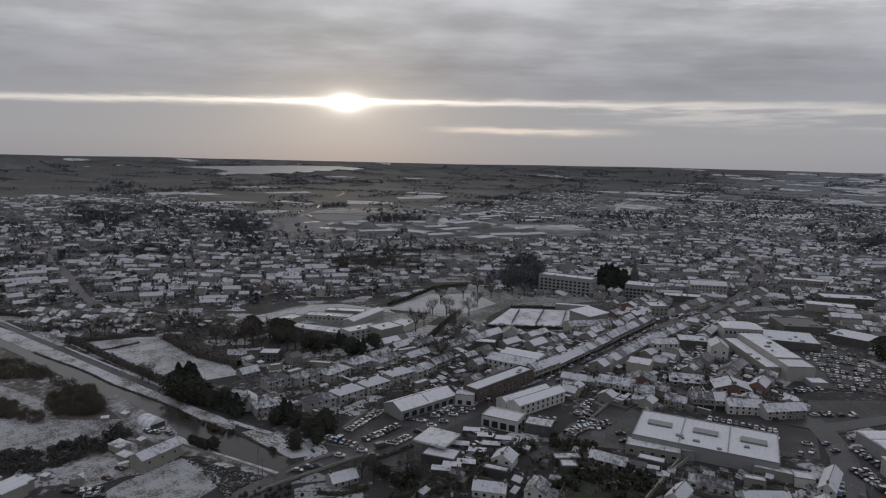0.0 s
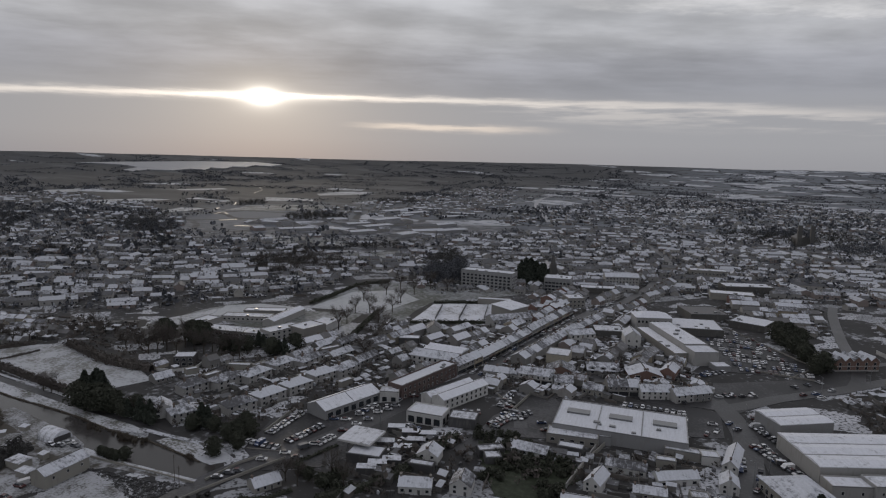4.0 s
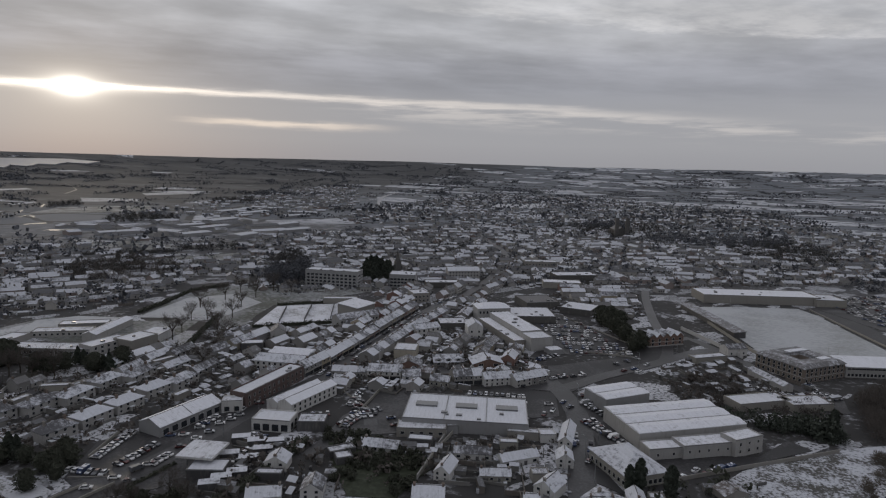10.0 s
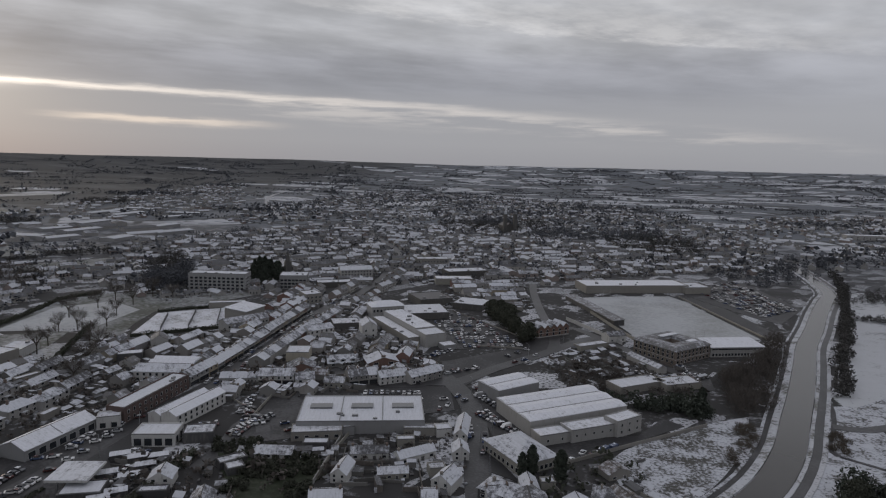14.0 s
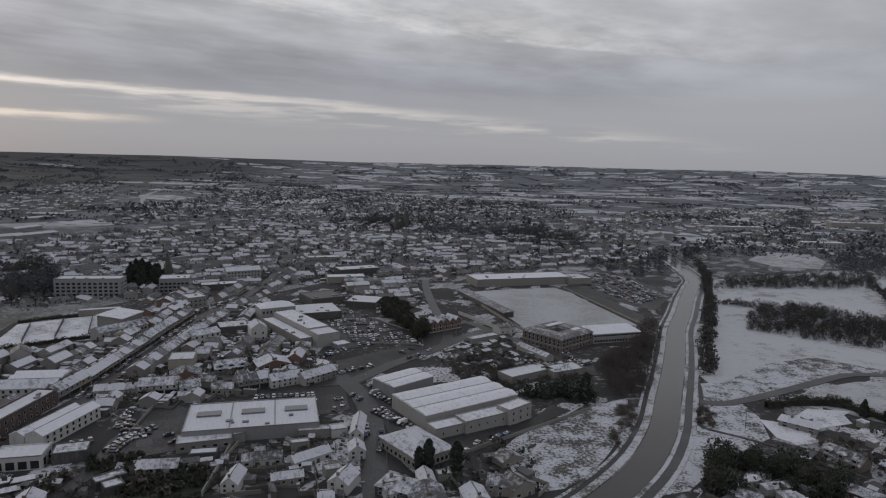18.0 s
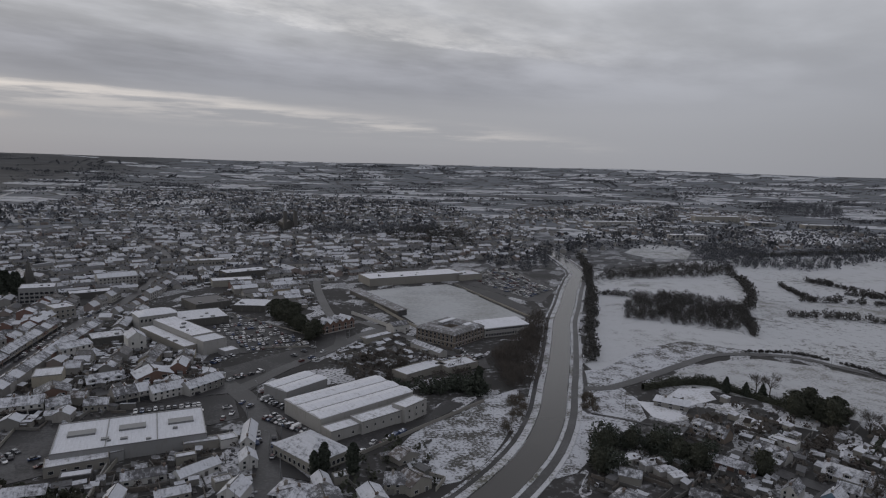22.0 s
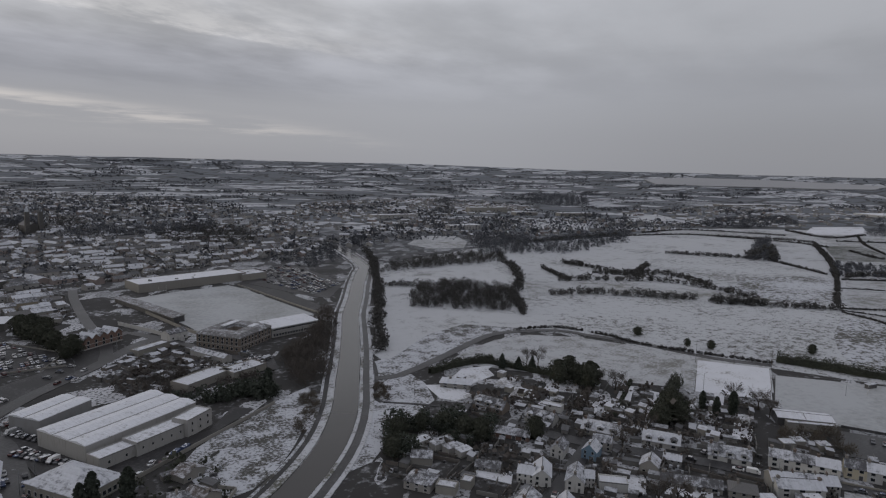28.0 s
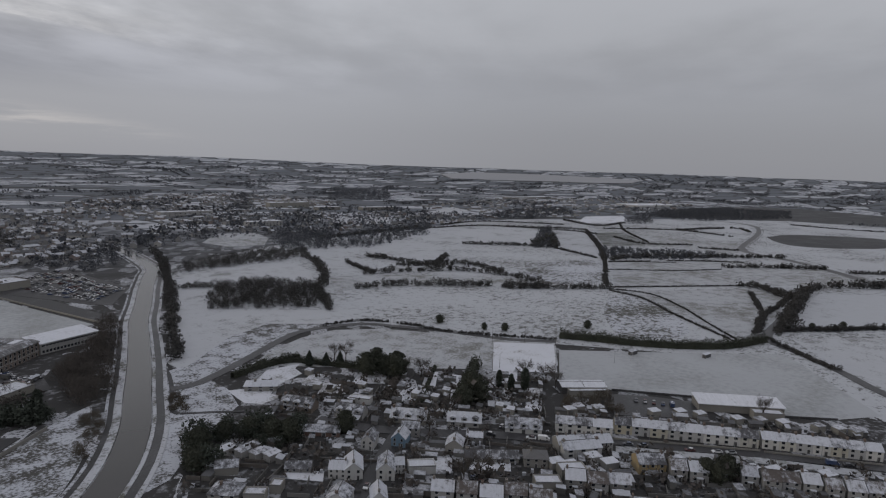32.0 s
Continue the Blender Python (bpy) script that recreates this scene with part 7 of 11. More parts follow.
patch('field', [(994, 493.3), (1175.5, 488.3), (1179.9, 407.4), (1010.2, 355.8), (945.1, 417.2)], 'thin_field', 'thinly snowed field', 'field', z=0.03)
patch('field', [(386.4, 836.6), (452, 927.5), (511.7, 914.3), (490.1, 839.5), (446.1, 774.4), (396.9, 782.6)], 'thin_field', 'greyish snowed field by the wood', 'field')
patch('field', [(702.6, 990.1), (815.7, 1102.8), (914.7, 1062.4), (815.5, 938.2)], 'field', 'far snow-covered field', 'field')
patch('field', [(1058.1, 1105.5), (1326, 1258.2), (1271.8, 1144), (1108.9, 1051.2)], 'field', 'far snow-covered field', 'field')
patch('field', [(1233.8, 777.6), (1384.5, 857.2), (1472.7, 804.6), (1339.2, 716.6)], 'snow', 'far snow-covered field', 'field', z=0.04)
patch('field', [(1705.2, 477.5), (1802.4, 286.8), (1730.4, 135.9), (1612, 125.8), (1614.7, 255.7), (1610.2, 408)], 'field', 'far snow-covered field', 'field', z=0.04)
patch('field', [(993.4, 269.8), (1034.1, 250.4), (1114.4, 172.7), (1191.9, 89.7), (1061, 78.4), (992.4, 152.5), (931.9, 204.4)], 'field', 'smooth snow-covered field', 'field', z=0.04)
strip('track', [(557.4, 317.5), (563.1, 272.5), (531.4, 230.3), (487.3, 187.5), (454.9, 154.3)], 3.2, 'bank', 0.0, 'snow-covered farm track', 'track')
strip('verge', [(797.4, 55.7), (864.2, 131.2), (962.5, 211.5), (1022.2, 277.9), (1057.8, 342.2), (1117.6, 371.3), (1383.6, 434.1), (1587.3, 502.2)], 3.0, 'bank', 0.02, 'snowy verge of the dual carriageway', 'verge')
strip('verge', [(726.3, 49.6), (796.9, 120), (881.4, 192.7), (940.5, 254.8), (999.5, 333.5), (1080, 376.5), (1378.8, 448.2), (1563.3, 513.4)], 3.0, 'bank', 0.02, 'snowy verge of the dual carriageway', 'verge')

# snowy gardens
patch('garden', [(222.1, 228.1), (227.7, 223.4), (246.9, 240.4), (243.4, 245.8)], 'snow', 'garden lawn under fresh snow', 'garden', z=0.02)
patch('garden', [(213.7, 199.7), (217.2, 196.7), (253.1, 227.7), (250.2, 232.6)], 'snow', 'garden lawn under fresh snow', 'garden', z=0.02)
patch('garden', [(240.6, 201.7), (243.9, 198.8), (258.3, 209), (256.1, 213.1)], 'snow', 'garden lawn under fresh snow', 'garden', z=0.02)
patch('garden', [(249, 194.5), (253.9, 190.3), (287.8, 215.5), (282.7, 219.7)], 'snow', 'garden lawn under fresh snow', 'garden', z=0.02)
patch('garden', [(238.8, 173.4), (243.8, 167.2), (271.5, 186.3), (265.2, 191.6)], 'snow', 'garden lawn under fresh snow', 'garden', z=0.02)
patch('garden', [(199, 221.7), (207.9, 217.2), (221.4, 228.6), (214.7, 234.2)], 'snow', 'garden lawn under fresh snow', 'garden', z=0.02)
patch('garden', [(144.9, 287.6), (163.2, 281.1), (163.3, 274.7), (149.6, 260.3), (143.2, 267.4)], 'snow', 'garden lawn under fresh snow', 'garden', z=0.02)
patch('garden', [(162.4, 294), (189.5, 296.1), (187.6, 286.5), (164.6, 277.9)], 'snow', 'garden lawn under fresh snow', 'garden', z=0.02)
patch('garden', [(198.4, 256.6), (212, 245.4), (226.3, 259.8), (216.7, 270.2)], 'snow', 'garden lawn under fresh snow', 'garden', z=0.02)
patch('garden', [(176.5, 255.5), (187.2, 246.6), (195, 261.7), (187.2, 265.9)], 'snow', 'garden lawn under fresh snow', 'garden', z=0.02)
patch('garden', [(161.1, 159.5), (166.8, 153.2), (176, 161.9), (170.1, 167.1)], 'snow', 'garden lawn under fresh snow', 'garden', z=0.02)
patch('garden', [(174, 151.1), (185, 139.3), (192.5, 145.3), (181.5, 156.4)], 'snow', 'garden lawn under fresh snow', 'garden', z=0.02)
patch('garden', [(117.9, 191.6), (127.2, 180.2), (132, 186.3), (121.9, 196.2)], 'snow', 'garden lawn under fresh snow', 'garden', z=0.02)
patch('garden', [(202.2, 116.5), (207, 110.9), (222.2, 120.5), (218.9, 125.6)], 'snow', 'garden lawn under fresh snow', 'garden', z=0.02)
patch('garden', [(129.2, 241.5), (133.2, 236.6), (140.3, 241.8), (135.2, 247.6)], 'snow', 'garden lawn under fresh snow', 'garden', z=0.02)
patch('garden', [(155.8, 286.1), (171.4, 281.6), (196, 301.6), (176.3, 303.5)], 'snow', 'garden lawn under fresh snow', 'garden', z=0.02)
patch('garden', [(144.6, 285.9), (147.9, 260.4), (162.5, 263.6), (152.3, 279.2)], 'snow', 'garden lawn under fresh snow', 'garden', z=0.02)
patch('garden', [(178.7, 273.1), (187.6, 270), (198.2, 277.9), (189.6, 281.9)], 'snow', 'garden lawn under fresh snow', 'garden', z=0.02)

# yards and car parks
patch('yard', [(-199.6, 150.9), (-214.1, 177.7), (-205.8, 190.8), (-189.8, 219.5), (-181.2, 230.1), (-161.1, 213.1), (-158.8, 184.3), (-164.5, 158.5), (-179.5, 143.5)], 'yard', 'wet dealership forecourt', 'yard', z=0.04)
patch('yard', [(-127.1, 222.6), (-136.4, 274.5), (-133.4, 298.9), (-120.9, 284.7), (-107.6, 234.2)], 'yard', 'wet car park beside the store', 'yard', z=0.04)
patch('car_park', [(-114.4, 461), (-85.5, 485.8), (-24.7, 421.4), (-33.5, 391.1), (-66.7, 378.8), (-82, 355.3), (-78.3, 403.1)], 'yard', 'busy town car park', 'car park', z=0.04)
patch('car_park', [(113.3, 654.7), (183.9, 699.1), (200.5, 576.7), (165.8, 515.4), (154.2, 525), (111.1, 608)], 'yard', 'far crowded car park', 'car park', z=0.04)
patch('yard', [(-42.4, 303.7), (-27.2, 289.7), (-7.3, 257.7), (35.3, 273.9), (48.9, 297), (57.3, 290.1), (23.8, 257.3), (2.3, 240.5), (-26.5, 258)], 'yard', 'wet asphalt warehouse yard', 'yard', z=0.04)
patch('yard', [(-95.9, 296.5), (-77.3, 309.5), (-54.8, 310.9), (-47.1, 281.7), (-58.6, 274.5), (-92.5, 285.9)], 'yard', 'wet car park beside the store', 'car park', z=0.04)
patch('yard', [(-79.7, 345.2), (-62.9, 356.7), (-34.7, 384.8), (-24.4, 415.7), (-15, 466.9), (-3.8, 423.1), (-5.6, 383.3), (-35.5, 343.3), (-49.8, 311.2), (-61.9, 325.7)], 'yard', 'wide wet junction and forecourt', 'yard', z=0.03)
patch('yard', [(37.1, 376.8), (58.8, 364.6), (83.6, 370.5), (81.7, 343.3), (58.7, 342.1), (41.1, 355.1)], 'yard', 'wet car park behind the units', 'car park', z=0.03)
patch('yard', [(-31.7, 227.3), (-23, 225.4), (-10.1, 219.4), (6.7, 237.2), (2.3, 240.5), (-12.2, 221.5), (-24.8, 242)], 'yard', 'wet asphalt round the office', 'yard', z=0.03)
patch('car_park', [(291.7, 157.8), (305.6, 140.2), (314.8, 122.6), (294.5, 111.2), (267, 141.3)], 'asphalt', 'wet car park beside the playing field', 'car park', z=0.02)
patch('verge', [(236.2, 123.4), (272.2, 77.3), (296.2, 37.9), (289.8, 36.8), (266.6, 75.5), (231.3, 120.6)], 'thin_field', 'thinly snowed grass verge along the street', 'verge', z=0.02)

# large buildings
hall('supermarket', -85.5, 260.4, 15.9, 54.5, 29.9, 5.4, 'large flat-roofed store with snowy roof and rooflights', rooflights=3, seams=2, wall='clad')
hall('store_annex', -98.4, 239.3, 20.1, 21, 9, 3.6, 'low flat-roofed annex of the store', wall='stone', rows=((5, 1.6, 1.2, 1.2),))
hall('showroom', -198.6, 207.0, 83.8, 33, 13, 4.6, 'car showroom with white metal roof and glazed front', roof='gable', rise=2.6, wall='clad', rows=((7, 3.0, 2.6, 0.6),), seams=1)
canopy(-162.6, 179.4, 14, 14, 14, 5.6, 'filling station canopy with clean snow on top')
arch_hut(-267.2, 110.5, 8.0, 10, 8.5, 4.2)
hall('filling_station_shop', -155.2, 174, 22, 13.5, 9, 3.6, 'dark filling station shop', wall='dark', parapet=0.5)
hall('white_shop', -158.6, 218.8, 15.3, 16.7, 11, 5.0, 'white flat-roofed shop with glazed front', wall='white', rows=((4, 2.9, 3.0, 0.5),), sides=((2, 2.6, 3.0, 0.5),))
hall('dark_shop', -143.7, 225, 22, 12, 9, 4.2, 'low dark glazed shop unit', wall='dark')
hall('long_white_hall', -160.4, 247.6, 81.5, 32, 8, 5.4, 'long white two-storey building with snowy roof', roof='gable', rise=1.8, wall='white', rows=((9, 1.1, 1.4, 1.0), (9, 1.1, 1.4, 3.4)), mat_roof='sheet')
hall('long_white_hall', -168.0, 248.0, 81.5, 31, 6.8, 4.6, 'long white building with snowy ridge roof', roof='gable', rise=1.6, wall='white', mat_roof='sheet')
hall('red_terrace', -186.3, 252.4, 88.5, 46, 9, 7.0, 'dark red brick terrace with flat snowy roof', wall='red_wall', mat_roof='flat', parapet=0.7, rows=((12, 1.1, 1.5, 1.0), (12, 1.1, 1.5, 4.2)))
hall('corner_shop', -187.4, 226.6, 31, 9, 6.5, 5.2, 'white flat-roofed corner shop', wall='white', rows=((2, 2.2, 2.2, 0.6),))
hall('apartment_block', -298.6, 504.2, 10.7, 50, 16, 14.5, 'four-storey cream apartment block with flat snowy roof', wall='clad', rows=((12, 2.6, 1.8, 1.0), (12, 2.6, 1.8, 4.0), (12, 2.6, 1.8, 7.0), (12, 2.6, 1.8, 10.0)), sides=((4, 1.8, 1.6, 1.0), (4, 1.8, 1.6, 4.0), (4, 1.8, 1.6, 7.0), (4, 1.8, 1.6, 10.0)), parapet=0.8)
hall('apartment_block', -241, 532.5, 18.2, 24, 20, 12.0, 'four-storey grey apartment block with flat roof', wall='clad', rows=((7, 2.6, 1.8, 1.0), (7, 2.6, 1.8, 4.0), (7, 2.6, 1.8, 7.0)), sides=((6, 1.8, 1.6, 1.0), (6, 1.8, 1.6, 4.0), (6, 1.8, 1.6, 7.0)))
hall('school', -336.0, 253.4, 21.9, 48.8, 13.0, 3.6, 'long low school wing under snow', wall='render_wall', rows=((16, 1.6, 1.4, 1.2),))
hall('school', -314.3, 268.8, 83.5, 24.7, 12.0, 5.6, 'flat-roofed two-storey school block', wall='cream', rows=((6, 1.6, 1.4, 1.0), (6, 1.6, 1.4, 3.6)), sides=((3, 1.6, 1.4, 1.0),))
hall('school_gym', -303.7, 281.3, 87.9, 19.1, 15.0, 6.5, 'grey-walled school gym with snowy flat roof', wall='stone')
hall('school', -307.3, 300.5, 105.3, 20.1, 14.0, 4.6, 'white-walled school block with clean snowy roof', wall='white')
hall('school', -344.5, 297.6, 107.5, 41.8, 9.0, 4.2, 'long school wing with snowy pitched roof', wall='render_wall', roof='gable', rise=1.6, mat_roof='sheet')
hall('school', -364.3, 281.4, 32.6, 34.5, 11.0, 3.4, 'low school wing under snow', wall='render_wall', rows=((10, 1.4, 1.2, 1.2),))
hall('school', -377.1, 254.6, 101.2, 20.1, 12.0, 3.4, 'low school wing under snow', wall='render_wall')
hall('school', -368.3, 300.2, 36.8, 29.6, 10.0, 3.4, 'low school wing under snow', wall='render_wall', mat_roof='sheet')
hall('sports_hall', -225.4, 413, 81.9, 22.1, 18, 8, 'tall hall with clean snowy roof', wall='stone', roof='mono', rise=1.5)
hall('row_building', -211.4, 386.2, 56.6, 30.9, 12, 7, 'long two-storey building with snowy roof', wall='cream', roof='gable', rise=2.5, rows=((12, 1.2, 1.4, 1.0), (12, 1.2, 1.4, 4.2)), mat_roof='slate')
hall('shopping_hall', -103.4, 414.1, 39.4, 14.7, 53, 9, 'long retail hall with clean white roof', wall='cream', roof='flat', parapet=0.2, mat_roof='sheet')
hall('retail_annex', -81.9, 387.9, 39.4, 14.9, 14.4, 8.2, 'cream end block of the retail hall, patchy roof', wall='cream', parapet=0.3, mat_roof='flat')
hall('retail_aisle', -110.2, 404.0, 39.4, 8.2, 60, 5.4, 'low aisle of the retail hall with snowy roof', wall='stone', roof='flat', parapet=0.1, mat_roof='sheet')
hall('loading_shed', -69.6, 380.7, 39.4, 9, 8, 3.2, 'low loading shed with clean snow', wall='clad', parapet=0.1, mat_roof='sheet')
hall('civic_building', -129.8, 447.5, 32.3, 24.8, 16, 10, 'classical stone-fronted building with tall windows', wall='cream', rows=((9, 1.4, 2.2, 1.2), (9, 1.4, 1.8, 6)), roof='hip', rise=3)
hall('retail_block', -104.2, 461.8, 24.9, 34.4, 30, 5, 'flat-roofed retail block with dark front', wall='dark_stone', mat_roof='flat')
hall('retail_block', -108.8, 508.6, 35.2, 28.7, 28, 5.5, 'flat-roofed retail block with dark front', wall='dark_stone', mat_roof='bare_slate')
hall('retail_block', -72.5, 502.3, -7.7, 24.9, 25, 4.5, 'low flat-roofed retail unit', wall='dark_stone')
hall('warehouse', 2, 288.2, 35.4, 52, 29.8, 6.8, 'large cream warehouse with snowy multi-span roof', wall='cream', roof='multi', rise=0.8)
hall('warehouse_annex', -2.0, 259.5, 32.6, 14.5, 8.0, 4.4, 'low cream block in front of the warehouse', wall='cream', mat_roof='sheet', rows=((2, 0.9, 1.2, 1.6),))
hall('warehouse_annex', 13.7, 268.9, 33.8, 22.6, 9.0, 5.4, 'long cream block in front of the warehouse', wall='cream', mat_roof='sheet', rows=((5, 0.8, 1.0, 2.6),))
hall('warehouse_annex', 28.9, 277.7, 43.7, 15.1, 8.0, 7.0, 'tall cream end block of the warehouse', wall='cream', mat_roof='sheet', rows=((3, 0.9, 1.2, 1.6), (3, 0.9, 1.2, 4.6)))
hall('workshop', -24.6, 310.6, 44.6, 25.8, 17.1, 6.5, 'workshop hall with clean snowy roof', wall='clad', roof='multi', rise=0.7, doors=1)
hall('office', -13.3, 239.8, 40.3, 17.9, 24.9, 4.8, 'stone office with a shallow hipped roof under snow', wall='stone', rows=((8, 1.4, 1.6, 1.0),), sides=((8, 1.4, 1.6, 1.0),), roof='hip', rise=4.6, mat_roof='slate')
court_block(68.8, 407.5, 44, 33.3, 31.5, 8.2, 'three-storey brown brick block round a courtyard')
hall('pitch_stand', 106.7, 421.3, 19.3, 35.9, 16, 6.2, 'long stand building with white roof beside the pitch', wall='cream', rows=((16, 1.5, 1.6, 0.8), (16, 2.2, 0.9, 4.6)), roof='mono', rise=1.6)
hall('terrace_stand', 24.3, 515.3, -67, 91.6, 8, 3.6, 'roofed spectator terrace along the pitch', wall='dark', roof='mono', rise=1.0, mat_roof='bare_slate', seams=0)
hall('pitch_lodge', 35.3, 430.2, 30.6, 13.2, 9, 4.5, 'small white building at the ground entrance', wall='white', roof='gable', rise=2, mat_roof='slate', rows=((3, 1, 1.2, 1),))
wall_line([(3.6, 479.4), (23.1, 449.9), (40.2, 420.7)], h=2.6, mat='white', label='white boundary wall of the sports ground')
hall('low_unit', 19.8, 407.1, 38.5, 23.4, 7, 3.0, 'low long shed with clean snow', wall='stone')
hall('low_unit', 50.4, 378.3, -58.3, 28.8, 6, 3.2, 'low terrace of units with snowy roofs', wall='render_wall', roof='gable', rise=1.6, mat_roof='slate')
hall('town_block', -203.3, 592.4, 32.3, 32.0, 12.0, 9.5, 'three-storey rendered block with dormers, snowy roof', wall='cream', roof='gable', rise=3, mat_roof='slate', rows=((10, 1.3, 1.5, 1.0), (10, 1.3, 1.5, 4.0), (10, 1.3, 1.5, 7.0)))
hall('flat_block', -207.8, 549.1, 28.3, 34.0, 14.0, 4.5, 'long low flat-roofed building under snow', wall='dark_stone', mat_roof='flat')
hall('town_block', -203.3, 480.6, 42.8, 14.0, 16.0, 7.5, 'flat-roofed street block with snow on top', wall='stone', mat_roof='flat', rows=((4, 1.3, 1.5, 1.0), (4, 1.3, 1.5, 4.2)))
hall('flat_block', -147.5, 409.6, 28.7, 19.0, 16.0, 5.0, 'flat-roofed shop building with dark front', wall='dark_stone', mat_roof='flat')
hall('rendered_block', -157.2, 383.6, 50.2, 18.0, 11.0, 6.0, 'pale rendered two-storey block with snowy roof', wall='white', roof='gable', rise=2.2, mat_roof='slate', rows=((5, 1.2, 1.4, 1.0), (5, 1.2, 1.4, 4.0)))
hall('gable_building', -126.1, 394.1, 28.0, 10.0, 13.0, 8.4, 'tall white gable-ended building with snowy roof', wall='white', roof='gable', rise=3.4, across=True, mat_roof='slate', rows=((2, 1.1, 1.4, 1.2), (2, 1.1, 1.4, 4.6)))
hall('flat_block', -148.7, 334.5, 16.0, 13.0, 14.0, 6.0, 'flat-roofed block with clean snow', wall='render_wall', mat_roof='flat')
hall('town_block', -148.3, 701.2, 20.4, 36.0, 14.0, 8.0, 'long rendered town block with snowy roof', wall='stone', mat_roof='flat', rows=((10, 1.3, 1.5, 1.0), (10, 1.3, 1.5, 4.2)))
hall('retail_block', -101.0, 643.2, 31.7, 44.0, 20.0, 6.5, 'large flat-roofed block with dark walls', wall='dark_stone', mat_roof='flat')
hall('retail_block', -105.2, 599.3, 17.2, 36.0, 16.0, 5.5, 'flat-roofed retail block with clean snow', wall='stone', mat_roof='sheet')
hall('flat_block', -256.4, 442.8, 26.8, 27.0, 7.0, 4.0, 'long low pavilion with flat snowy roof', wall='stone', mat_roof='flat')
hall('gable_building', -239.1, 334.2, 33.5, 9.5, 11.0, 5.5, 'cream gabled house beside the tennis courts', wall='cream', roof='gable', rise=3.2, across=True, mat_roof='bare_slate', rows=((2, 1.1, 1.4, 1.2),))
hall('flat_block', -239.5, 308.4, 32.9, 13.0, 8.0, 4.2, 'dark low building with clean snowy roof', wall='dark', mat_roof='sheet')
hall('rendered_block', -201.5, 285.5, 11.3, 27.0, 13.0, 5.6, 'long white two-storey building with broad snowy roof', wall='white', roof='gable', rise=2.4, mat_roof='slate', rows=((8, 1.2, 1.4, 1.0), (8, 1.2, 1.4, 3.6)))
hall('rendered_block', -205.4, 300.2, 11.3, 24.0, 12.0, 5.0, 'workshop behind the street with a snowy curved roof', wall='stone', roof='multi', rise=1.2)
hall('long_hall', 63.9, 620.4, 19.7, 101.3, 30, 7, 'long hall beyond the pitch with clean snowy roof', wall='stone', mat_roof='sheet')
hall('long_hall', 120.5, 633.1, 20, 25.8, 25, 6, 'plain hall with a snowy roof', wall='stone')
gabled_inn(-8.7, 433.6, 40.7, 27, 12, 6.2)
hall('low_unit', 40.5, 338, 36.3, 30, 12, 3.5, 'low unit with snowy roof', wall='stone')
hall('low_unit', 62.6, 345, 28.7, 21.8, 12, 3.5, 'low unit with snowy roof', wall='stone')
hall('stone_barn', -232.2, 97.3, 102.6, 17.0, 7.5, 4.8, 'grey stone building with snowy roof beside the canal', wall='stone', roof='gable', rise=2.0, mat_roof='slate', rows=((3, 0.8, 1.0, 2.6),))
hall('clubhouse', 284.8, 171, -40.8, 24, 11, 3.6, 'sports clubhouse with clean snowy roof', wall='dark', roof='gable', rise=1, seams=1)
hall('clubhouse', 321.8, 104.4, -50.2, 40.7, 11, 3.8, 'long sports hall with clean snowy roof', wall='stone', roof='mono', rise=1.5)
hall('clubhouse', 320, 89.9, -50.7, 14, 6, 3.5, 'low changing rooms with snowy roof', wall='stone')

# terraces
house_row('terrace', 229.1, 149, 243.3, 129.2, 3, group='terrace', wall='terrace_wall', roof='slate')
house_row('terrace', 248, 130.5, 281.6, 81.1, 8, group='terrace', wall='terrace_wall', roof='slate')
house_row('terrace', 282.7, 80.1, 307.9, 40.8, 7, group='terrace', wall='terrace_wall', roof='slate')

# lakes and far water
patch('lake', [(-3731, 1727), (-3720, 2010), (-3609, 2408), (-3448, 2735), (-3251, 2802), (-3153, 2624), (-3263, 2588), (-3151, 2435), (-3217, 2389), (-3096, 2252), (-3195, 2229), (-3068, 2104), (-3167, 2076), (-3094, 1924), (-3204, 1857), (-3122, 1722), (-3241, 1743), (-3362, 1888), (-3524, 1903), (-3626, 1829)], 'lake', 'wide pale lake on the skyline', 'lake', z=5.0)
patch('lake', [(3024.7, 2983.7), (3348.4, 2921.7), (3577.4, 2611.7), (3706.7, 2249.7), (3773.7, 1922.7), (3489.5, 1848.2), (3339, 1986), (3224.1, 2226.2), (2992.2, 2473.4), (2783.4, 2649.5)], 'lake', 'wide pale lake on the skyline', 'lake', z=5.0)
strip('river', [(-1658.1, 1309.2), (-1732.5, 1389.2), (-1817.0, 1474.7)], 4.5, 'flood', 0.1, 'bright reach of the river in the far meadows', 'water')
strip('river', [(-1817.0, 1474.7), (-1996.8, 1604.1), (-2171.0, 1714.8)], 1.6, 'flood', 0.1, 'bright reach of the river in the far meadows', 'water')
strip('river', [(-1270.5, 945.8), (-1346.9, 1009.8)], 5, 'flood', 0.1, 'bright reach of the river in the far meadows', 'water')
strip('river', [(-1172.3, 823.1), (-1232.1, 877.2)], 5, 'flood', 0.1, 'bright reach of the river in the far meadows', 'water')
strip('river', [(-1100.9, 775.4), (-1125.3, 812.0), (-1075.3, 786.5)], 4.5, 'flood', 0.1, 'bright reach of the river in the far meadows', 'water')
patch('pond', [(-892.7, 660.5), (-889.0, 693.8), (-884.3, 721.8), (-862.0, 696.2), (-868.0, 668.1)], 'flood', 'flooded meadow that mirrors the sky', 'water')
